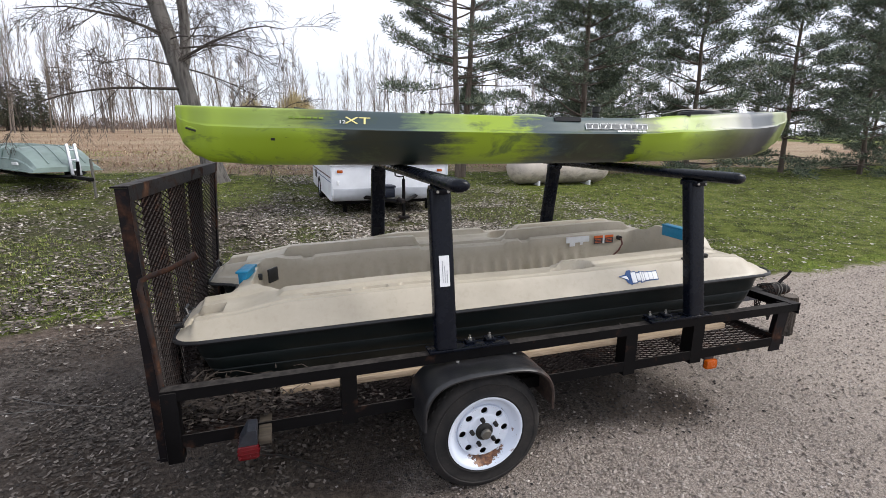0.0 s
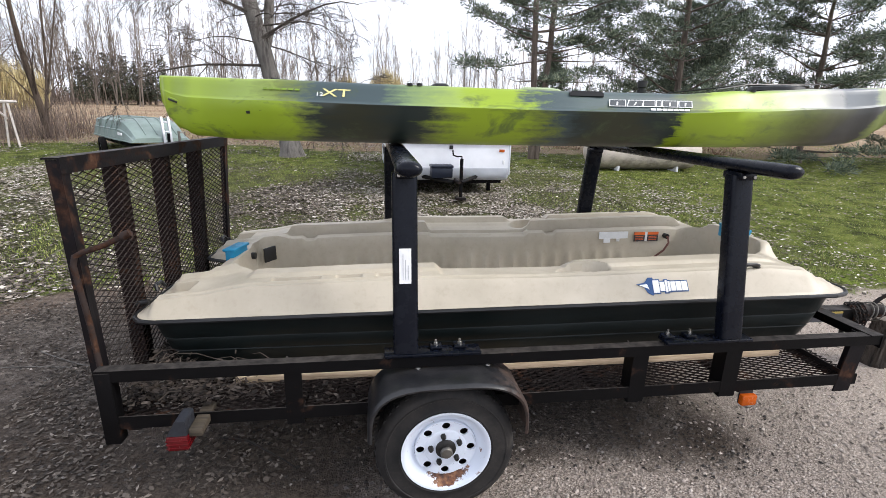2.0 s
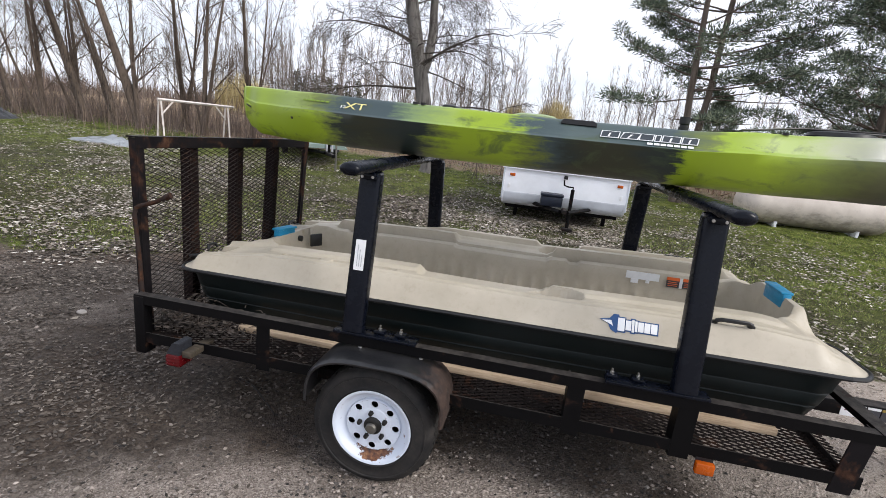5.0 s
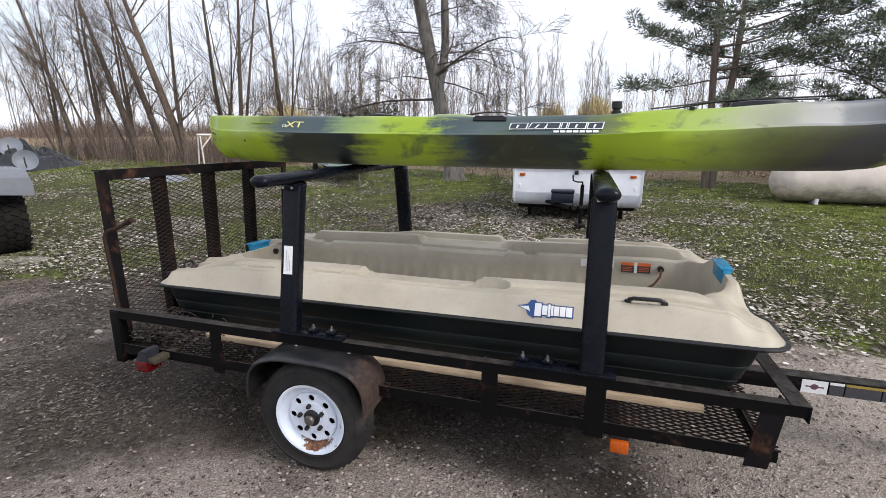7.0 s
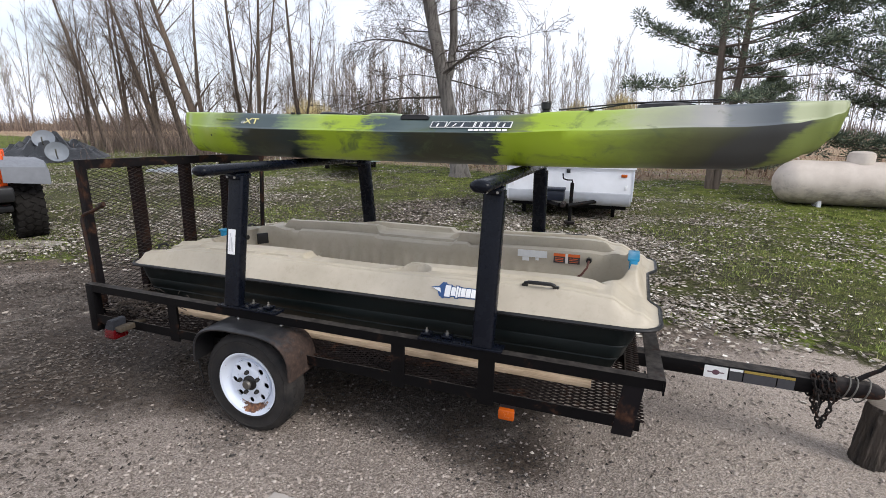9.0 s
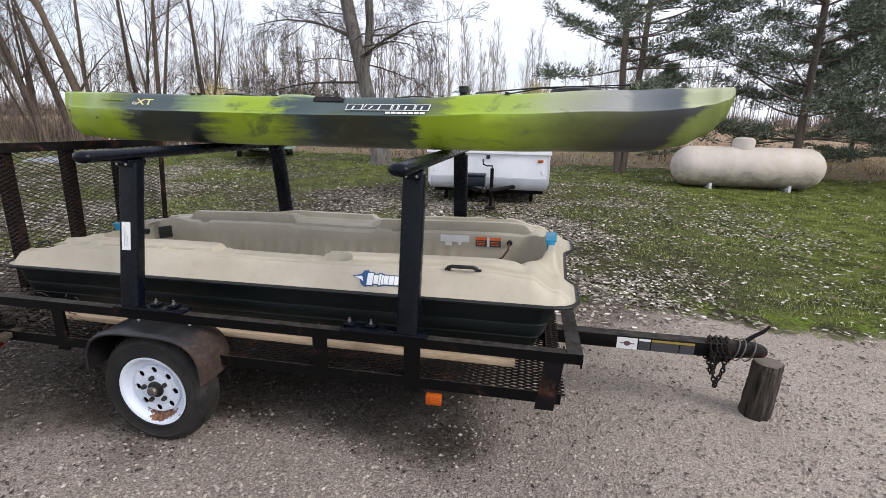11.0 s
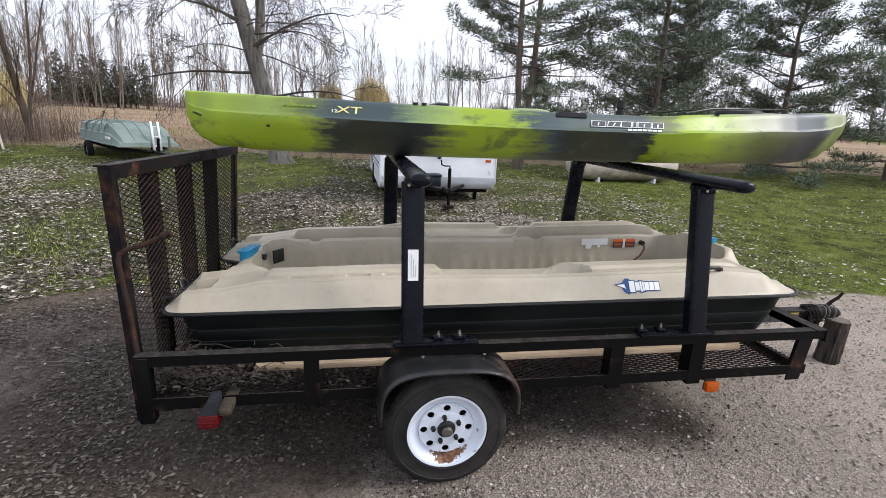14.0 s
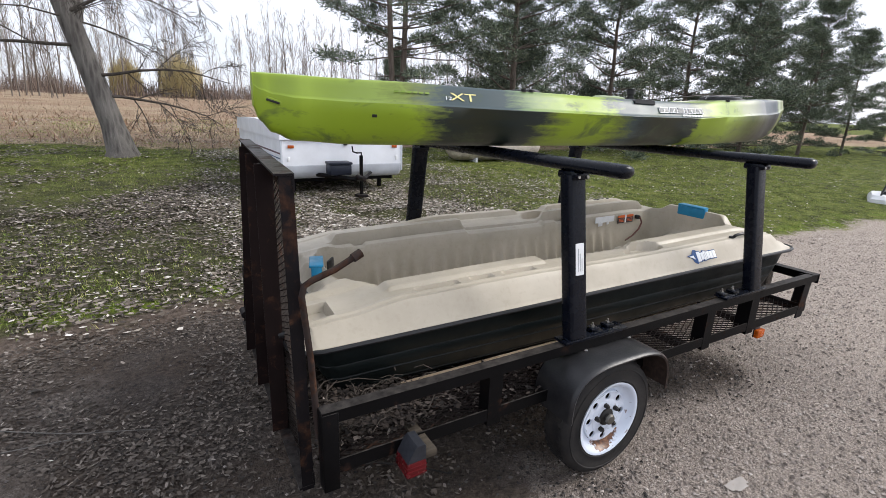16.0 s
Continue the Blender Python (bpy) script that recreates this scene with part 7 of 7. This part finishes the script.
# pines
def pine(seed, height, low, reach, twin=False, full=1.0, gap=0.36, bare_low=0.45):
    """Whorls of rising boughs whose side twigs end in rounded puffs of needles."""
    w, c = Wood(seed), Wood(seed + 9)
    g = w.rng
    trunks = [Vector((-0.06, 0, 0)), Vector((0.08, 0.03, 0))] if twin else [Vector((0, 0, 0))]
    tris_v, tris_f = [], []

    def puff(p, s):
        """A loose cushion of short needle sprays, thinner below than above."""
        for k in range(44):
            z = g.uniform(-0.7, 1.0)
            a = g.uniform(0, 6.283)
            q = math.sqrt(max(0.0, 1 - z * z))
            nd = Vector((q * math.cos(a), q * math.sin(a), z))
            o = p + Vector((nd.x * 0.13, nd.y * 0.13, nd.z * 0.075)) * (1.15 * s * g.random() ** 0.45)
            nd = (nd + Vector((0, 0, 0.25))).normalized()
            side = nd.cross(Vector((g.uniform(-1, 1), g.uniform(-1, 1), g.uniform(-1, 1)))).normalized() * (0.0100 * s)
            e = o + nd * (s * g.uniform(0.055, 0.10))
            i = len(tris_v)
            tris_v.extend((tuple(o - side), tuple(o + side), tuple(e)))
            tris_f.append((i, i + 1, i + 2))
    for t0 in trunks:
        top = t0 + (t0 * 8.0 if twin else Vector((g.uniform(-0.3, 0.3), g.uniform(-0.3, 0.3), 0))) + Vector((0, 0, height * g.uniform(0.94, 1.0)))
        pts = [t0 + Vector((0, 0, -0.1))] + [t0.lerp(top, f) + Vector((g.uniform(-0.05, 0.05), g.uniform(-0.05, 0.05), 0)) for f in (0.1, 0.25, 0.4, 0.55, 0.7, 0.85, 1.0)]
        w.limb(pts, [(0.0105 if twin else 0.0145) * height * q for q in (0.85, 0.72, 0.64, 0.55, 0.44, 0.32, 0.18, 0.05)], 10)
        z = low
        while z < height * 0.985:
            f = (z - low) / (height - low)
            for k in range(g.randint(5, 6) if not twin else g.randint(3, 4)):
                a = g.uniform(0, 6.283)
                L = reach * (1 - f) ** 0.62 * g.uniform(0.55, 1.12) * (0.75 + 0.25 * sstep(0.0, 0.2, f)) + 0.2
                bare = sstep(0.22, 0.0, f) * g.random() > bare_low
                d = Vector((math.cos(a), math.sin(a), g.uniform(-0.05, 0.22) + 0.5 * f - 0.22 * sstep(0.2, 0.0, f)))
                p = t0.lerp(top, z / height)
                n = max(4, int(L * 3.2))
                bp, rs, q, dd = [p.copy()], [0.006 + 0.0085 * L], p.copy(), d.normalized()
                for i in range(n):
                    dd = (dd + Vector((g.uniform(-0.15, 0.15), g.uniform(-0.15, 0.15), g.uniform(-0.06, 0.13)))).normalized()
                    q = q + dd * (L / n)
                    bp.append(q.copy())
                    rs.append(max(0.005, rs[0] * (1 - 0.88 * (i + 1) / n)))
                c.limb(bp, rs, 4)
                for i in range(1, n + 1):
                    share = i / n
                    if share < (0.30 if twin else 0.24):
                        continue
                    ax = (bp[i] - bp[i - 1]).normalized()
                    flat = Vector((-ax.y, ax.x, 0)).normalized()
                    for sgn in (-1, 1):
                        if g.random() > (0.82 if not twin else 0.66) * full:
                            continue
                        sd = (ax * g.uniform(0.5, 1.0) + flat * (sgn * g.uniform(0.5, 1.0)) + Vector((0, 0, g.uniform(-0.1, 0.4)))).normalized()
                        l2 = (0.20 + 0.42 * (1 - share) * min(1.0, L / 2)) * g.uniform(0.6, 1.25)
                        e = bp[i] + sd * l2
                        c.limb([bp[i], bp[i].lerp(e, 0.5) + Vector((0, 0, 0.02)), e], [0.006, 0.005, 0.003], 3)
                        if bare and g.random() < 0.75:
                            continue
                        puff(e, g.uniform(1.15, 1.75))
                        if l2 > 0.22:
                            puff(bp[i].lerp(e, 0.55) + Vector((0, 0, 0.03)), g.uniform(1.0, 1.45))
                        if g.random() < 0.7 * full:
                            puff(e + Vector((g.uniform(-0.16, 0.16), g.uniform(-0.16, 0.16), g.uniform(0.02, 0.18))), g.uniform(0.95, 1.5))
                if not bare:
                    puff(bp[-1], 1.6)
            z += g.uniform(0.7, 1.3) * gap * (1.2 - 0.4 * f)
    me = bpy.data.meshes.new("needles")
    me.from_pydata(tris_v, [], tris_f)
    me.materials.append(needle_mat)
    return w.mesh("trunk", bark_pine), c.mesh("limbs", bark_pine), me


PINES = [pine(301, 11.5, 1.7, 2.6, True, 1.0, 0.50), pine(302, 9.8, 0.5, 3.1, False, 0.92, 0.41, 0.7), pine(303, 7.8, 0.4, 2.6, False, 0.90, 0.41, 0.7), pine(307, 8.4, 0.7, 2.6, False, 0.90, 0.43, 0.6)]
for x, y, k, s, rz in ((4.34, 11.65, 0, 0.86, 0), (8.0, 11.8, 1, 0.86, 40), (11.7, 11.6, 2, 0.90, 100), (15.4, 11.4, 3, 0.86, 200), (18.2, 10.8, 2, 0.90, 300), (21.4, 10.2, 3, 0.70, 30), (24.2, 9.8, 3, 0.58, 150), (27.6, 9.4, 2, 0.50, 260), (11.6, 16.2, 1, 0.58, 200), (22.8, 13.4, 2, 0.72, 130), (27.6, 13.0, 3, 0.58, 220), (6.4, 16.0, 2, 0.36, 20)):
    trunk_me, limbs_me, needles_me = PINES[k]
    tree_thing("pine_tree", "dark green pine with rounded needle clumps beside the lawn" if k else "tall open two-stemmed pine with bare lower limbs beside the lawn", (x, y, gz(x, y)), [("trunk", trunk_me), ("branchwork", limbs_me), ("needles", needles_me)], "row of pines", rz, s)


# far belt: bare poplars, dark conifers, golden willows, brush
def poplar(seed, height):
    """Two to five slim stems with steep fine limbs."""
    w = Wood(seed)
    g = w.rng
    for k in range(g.randint(2, 4)):
        d = Vector((g.uniform(-0.12, 0.12), g.uniform(-0.1, 0.1), 1))
        h = height * g.uniform(0.62, 1.0)
        pts = w.grow(Vector((g.uniform(-1.6, 1.6), g.uniform(-1.0, 1.0), -0.2)), d, h, g.uniform(0.045, 0.095), 0, 4, 0, 0.16, tip=0.12, wiggle=0.045, rmin=0.02)
        n = len(pts)
        for i in range(19):
            f = g.uniform(0.16, 0.97)
            j = min(int(f * (n - 1)), n - 2)
            p = pts[j].lerp(pts[j + 1], f * (n - 1) - j)
            a = g.uniform(0, 6.283)
            nd = Vector((math.cos(a) * 0.55, math.sin(a) * 0.55, 1.0))
            w.grow(p, nd, h * 0.30 * (1.1 - f * 0.85) * g.uniform(0.5, 1.2), 0.026, 1, 3, 0, 0.3, (3, 5), (15, 42), 0.2, 0.5, 0.1, 0.3, 0.013)
    return w


POPLARS = [poplar(400 + k, 17.0) for k in range(6)]
poplar_meshes = [w.mesh("limbs", twig_far if k % 2 else twig_pale) for k, w in enumerate(POPLARS)]
rng = random.Random(77)
for i in range(140):
    ang = radians(-68 + 122 * (i + rng.random()) / 140)
    dist = rng.uniform(72, 106)
    x, y = dist * math.sin(ang), dist * math.cos(ang)
    if y < 30:
        continue
    size = 0.80 + 0.30 * noise.noise(Vector((ang * 7, 4.0, 1.0))) + rng.uniform(-0.16, 0.22)
    tree_thing("poplar_tree", "tall thin bare poplar in the far tree belt", (x, y, gz(x, y)), [("crown", poplar_meshes[i % 6])], "far belt of poplars", rng.uniform(0, 360), size)

# a nearer row of the same kind, straight across the field
for i in range(26):
    x = -38 + 31 * (i + rng.random()) / 26
    y = 57 + rng.uniform(-4, 5)
    tree_thing("bare_tree", "slim bare brown tree in the row across the field", (x, y, gz(x, y)), [("crown", poplar_meshes[2 * (i % 3) + 1])], "row of bare trees across the field", rng.uniform(0, 360), rng.uniform(0.62, 0.90))


def far_conifer(seed, height, reach):
    g = random.Random(seed)
    v, f = [], []
    z = 0.6
    while z < height:
        k = 1 - z / height
        for i in range(int(16 * k + 5)):
            a = g.uniform(0, 6.283)
            L = reach * k ** 0.8 * g.uniform(0.6, 1.1) + 0.15
            for q in range(7):
                r = L * g.uniform(0.25, 1.0)
                o = Vector((math.cos(a) * r, math.sin(a) * r, z + 0.25 * r + g.uniform(-0.2, 0.2)))
                s = g.uniform(0.12, 0.26)
                b = len(v)
                for m in range(3):
                    v.append(tuple(o + Vector((g.uniform(-1, 1), g.uniform(-1, 1), g.uniform(-0.7, 0.9))) * s))
                f.append((b, b + 1, b + 2))
        z += 0.34
    me = bpy.data.meshes.new("needles")
    me.from_pydata(v, [], f)
    me.materials.append(far_needle)
    w = Wood(seed)
    w.limb([Vector((0, 0, -0.2)), Vector((0, 0, height * 0.5)), Vector((0, 0, height * 0.95))], [0.16, 0.1, 0.03], 6)
    return me, w.mesh("trunk", bark_pine)


CONES = [far_conifer(501, 7.0, 2.7), far_conifer(502, 6.0, 2.9)]
for i in range(16):
    y = rng.uniform(57, 63)
    x = -0.445 * y + 9.0 * (i / 15 - 0.5) + rng.uniform(-0.4, 0.4)
    me, tr = CONES[i % 2]
    tree_thing("conifer_tree", "dark far conifer at the back of the field", (x, y, gz(x, y)), [("trunk", tr), ("needles", me)], "far conifers", rng.uniform(0, 360), rng.uniform(0.52, 0.88))


def brush(name, label, n, place, height, width, material, seed, category="shrub", kind="", spread=0.55):
    """Many thin rods rising and spreading from one foot."""
    g = random.Random(seed)
    v, f = [], []
    for i in range(n):
        o, s = place(g)
        a, e = g.uniform(0, 6.283), g.uniform(0, spread)
        L = height * s * g.uniform(0.5, 1.05)
        d = Vector((math.cos(a) * e, math.sin(a) * e, 1)).normalized()
        u, w = frame_axes(d)
        ww = width * s
        mid = o + d * L * 0.55
        end = mid + (d + Vector((g.uniform(-0.3, 0.3), g.uniform(-0.3, 0.3), 0))) * L * 0.45
        b = len(v)
        t = u * math.cos(a) + w * math.sin(a)
        v.extend((tuple(o - t * ww), tuple(o + t * ww), tuple(mid + t * ww * 0.7), tuple(mid - t * ww * 0.7), tuple(end)))
        f.extend(((b, b + 1, b + 2, b + 3), (b + 3, b + 2, b + 4)))
    ob = raw(name, v, f, material)
    return tagged(ob, label, category, "", kind)


def willow(x, y, r, h, seed):
    def place(g):
        a, q = g.uniform(0, 6.283), r * math.sqrt(g.random())
        z = g.uniform(0, 0.62) * h * (1 - 0.5 * (q / r) ** 2)
        return Vector((x + q * math.cos(a), y + q * math.sin(a), gz(x, y) + z)), 1.0
    brush("willow_bush", "rounded golden willow in the far tree belt", 1500, place, h * 0.42, 0.035, willow_mat, seed, "willow")


for x, y, r, h in ((2.4, 74, 2.5, 6.6), (-3.7, 75, 1.7, 5.6), (-25.5, 40, 2.3, 4.2)):
    willow(x, y, r, h, int(abs(x) * 10))


def belt(g):
    while True:
        ang = radians(g.uniform(-78, 50))
        dist = g.uniform(70, 98)
        k = 0.55 + 0.75 * noise.noise(Vector((ang * 16, dist * 0.06, 2.0))) + 0.35 * noise.noise(Vector((ang * 50, dist * 0.2, 6.0)))
        if g.random() < k:
            break
    x, y = dist * math.sin(ang), dist * math.cos(ang)
    return Vector((x, y, gz(x, y) - 0.1)), (0.35 + 0.9 * max(0.0, k)) * g.uniform(0.4, 1.2)


brush("far_brush", "brown leafless brush along the foot of the far tree belt", 30000, belt, 3.0, 0.030, rust_shrub, 900, "brush", "stuff")


def thicket(g):
    x = g.uniform(-21, -7.5)
    y = 15.1 + g.gauss(0, 1.4) - 0.08 * (x + 7.5)
    return Vector((x, y, gz(x, y) - 0.05)), g.uniform(0.35, 1.0)


brush("thicket", "tangled brown undergrowth beneath the bare trees", 7000, thicket, 1.9, 0.007, rust_shrub, 901, "brush", "stuff")


def field_edge(x, y):
    """How far into the dry field a place lies, in metres."""
    return y + 0.30 * min(0, x + 2.5) + 2.2 * noise.noise(Vector((x * 0.15, y * 0.15, 7))) + 0.8 * noise.noise(Vector((x * 0.6, y * 0.6, 17)))


def reeds(rusty_patch):
    def place(g):
        while True:
            ang = radians(g.uniform(-72, 40))
            dist = 11 + 66 * g.random() ** 1.6
            x, y = dist * math.sin(ang), dist * math.cos(ang)
            patch = noise.noise(Vector((x * 0.12, y * 0.22, 61))) + 0.6 * noise.noise(Vector((x * 0.5, y * 0.7, 62)))
            if rusty_patch:
                patch = -patch - 0.05
            e = field_edge(x, y)
            if e > 11.3 and g.random() < sstep(11.3, 14.6, e) * (0.30 + 0.9 * sstep(-0.25, 0.35, patch)):
                return Vector((x, y, gz(x, y) - 0.02)), 0.35 + 0.9 * g.random() * (0.5 + sstep(-0.3, 0.5, noise.noise(Vector((x * 0.9, y * 0.9, 63)))))
    return place


brush("dry_grass", "tall tan dry grass covering the field", 46000, reeds(False), 0.20, 0.013, reed_mat, 902, "grass", "stuff", 2.4)
brush("rusty_grass", "rust-brown dead weeds in patches over the field", 24000, reeds(True), 0.26, 0.012, rust_grass, 903, "grass", "stuff", 1.8)

# ---- lawn blades, fallen leaves, loose stones ----
rng = random.Random(31)
verts, faces = [], []
count = 0
while count < 56000:
    ang, dist = rng.uniform(-1.15, 1.3), 3.2 + 21 * rng.random() ** 1.5
    x, y = 1.0 + dist * math.sin(ang), dist * math.cos(ang)
    e = y - drive_edge(x)
    if e < -0.15 or rng.random() > sstep(-0.25, 0.9, e + 0.5 * noise.noise(Vector((x * 1.7, y * 1.7, 1)))):
        continue
    patch = noise.noise(Vector((x * 0.55, y * 0.55, 9))) + 0.35 * noise.noise(Vector((x * 1.9, y * 1.9, 2)))
    if rng.random() > 0.22 + 0.9 * patch + 0.68 * sstep(2.2, 6.0, x) + 0.5 * sstep(0.1, -0.25, noise.noise(Vector((x * 0.42, y * 0.42, 33)))):
        continue
    count += 1
    g0 = gz(x, y) + 0.015
    far = 1 + max(0.0, dist - 6) * 0.07
    for b in range(4):
        a = rng.uniform(0, 6.283)
        L = rng.uniform(0.014, 0.038)
        w = 0.0030 * far
        ox, oy = x + rng.uniform(-0.03, 0.03) * far, y + rng.uniform(-0.03, 0.03) * far
        lx, ly = math.cos(a) * L * 0.7, math.sin(a) * L * 0.7
        i = len(verts)
        verts += [(ox - w * math.sin(a), oy + w * math.cos(a), g0), (ox + w * math.sin(a), oy - w * math.cos(a), g0), (ox + lx, oy + ly, g0 + L)]
        faces.append((i, i + 1, i + 2))
tagged(raw("grass", verts, faces, grass_mat), "short patchy green grass on the lawn", "grass", "", "stuff")

fallen = []
while len(fallen) < 175000:
    ang, dist = rng.uniform(-1.2, 1.25), 3.4 + 19 * rng.random() ** 1.3
    x, y = 0.8 + dist * math.sin(ang), dist * math.cos(ang)
    e = y - drive_edge(x)
    dens = 0.006 + 0.30 * sstep(-0.75, 0.0, e) ** 2 if e < 0 else 1.0
    dens *= (1 - 0.12 * sstep(-1.6, -3.2, x)) * (1 - 0.55 * sstep(2.4, 3.6, x) * sstep(6.5, 5.0, y)) * (1 - 0.62 * sstep(2.0, 4.2, x))
    dens *= 0.16 + 0.9 * sstep(17, 8, y) * sstep(6.0, 1.8, x - 0.15 * y) * (0.75 + 0.25 * sstep(-1.2, 0.6, x)) + 0.3 * sstep(0.45, 0.65, noise.noise(Vector((x, y, 5))))
    dens *= 0.22 + 0.78 * sstep(-0.18, 0.22, noise.noise(Vector((x * 0.42, y * 0.42, 33))) + 0.25 * sstep(-1.0, 1.5, x))
    dens *= max(0.08, 0.5 + 1.0 * noise.noise(Vector((x * 0.8, y * 0.8, 14))) + 0.6 * noise.noise(Vector((x * 2.6, y * 2.6, 15))))
    if rng.random() < dens:
        fallen.append((x, y, gz(x, y) + 0.022 * sstep(-0.5, 0.5, e)))
spots, browns = [], []
for q in fallen:
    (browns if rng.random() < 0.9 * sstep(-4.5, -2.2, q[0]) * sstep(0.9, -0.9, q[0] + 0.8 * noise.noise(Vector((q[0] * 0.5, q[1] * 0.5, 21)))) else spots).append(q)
flakes("brown_leaves", browns, 0.025, brown_leaf, "dull brown fallen leaves over the left of the lawn", "leaves", 0.02, 0.5)
flakes("fallen_leaves", spots, 0.025, litter_mat, "pale dry fallen leaves scattered over the lawn", "leaves", 0.02, 0.5)

verts, faces, dark_v, dark_f = [], [], [], []
for i in range(115000):
    ang, dist = rng.uniform(-1.3, 1.3), 0.7 + 6.8 * rng.random() ** 0.8
    x, y = 0.9 + dist * 1.15 * math.sin(ang), dist * math.cos(ang) * 0.75
    if y > drive_edge(x) + 0.25:
        continue
    into_v, into_f = verts, faces
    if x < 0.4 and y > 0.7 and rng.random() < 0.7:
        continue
    # stones go dark where the drive is painted for damp and shade
    if rng.random() < 1.6 * damp_and_shade(x, y):
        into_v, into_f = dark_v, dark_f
    s = 0.0026 + 0.009 * rng.random() ** 3.2
    r = [s * rng.uniform(0.7, 1.25) for k in range(6)]
    a = rng.uniform(0, 6.283)
    ca, sa = math.cos(a), math.sin(a)
    i0 = len(into_v)
    for q, (u, v, z) in zip(r, ((1.2, 0, 0), (0, 0.9, 0), (-1.1, 0, 0), (0, -1, 0), (0.1, 0.1, 0.7), (0, 0, -0.6))):
        into_v.append((x + q * (u * ca - v * sa), y + q * (u * sa + v * ca), 0.004 + q * z))
    for k in range(4):
        into_f.append((i0 + k, i0 + (k + 1) % 4, i0 + 4))
tagged(raw("darkened_stones", dark_v, dark_f, grit_mat), "damp stones and grit, darkened for shade too, under and behind the trailer", "stones", "", "stuff")
tagged(raw("loose_stones", verts, faces, stone_mat), "small loose stones on the gravel drive", "stones", "", "stuff")

# broken leaves and bark trodden into the drive
spots = []
while len(spots) < 52000:
    x, y = rng.uniform(-5.5, 6.5), rng.uniform(0.7, 4.4)
    dens = (0.05 + 0.95 * sstep(0.9, -0.6, x)) * (0.25 + 0.75 * sstep(1.2, 2.6, y)) * (0.5 + noise.noise(Vector((x * 1.6, y * 1.6, 40))))
    if y < drive_edge(x) + 0.2 and rng.random() < dens:
        spots.append((x, y, 0.001))
flakes("leaf_fragments", spots, 0.0135, trodden_mat, "broken brown leaves and bark on the gravel", "leaves", 0.006, 0.5)
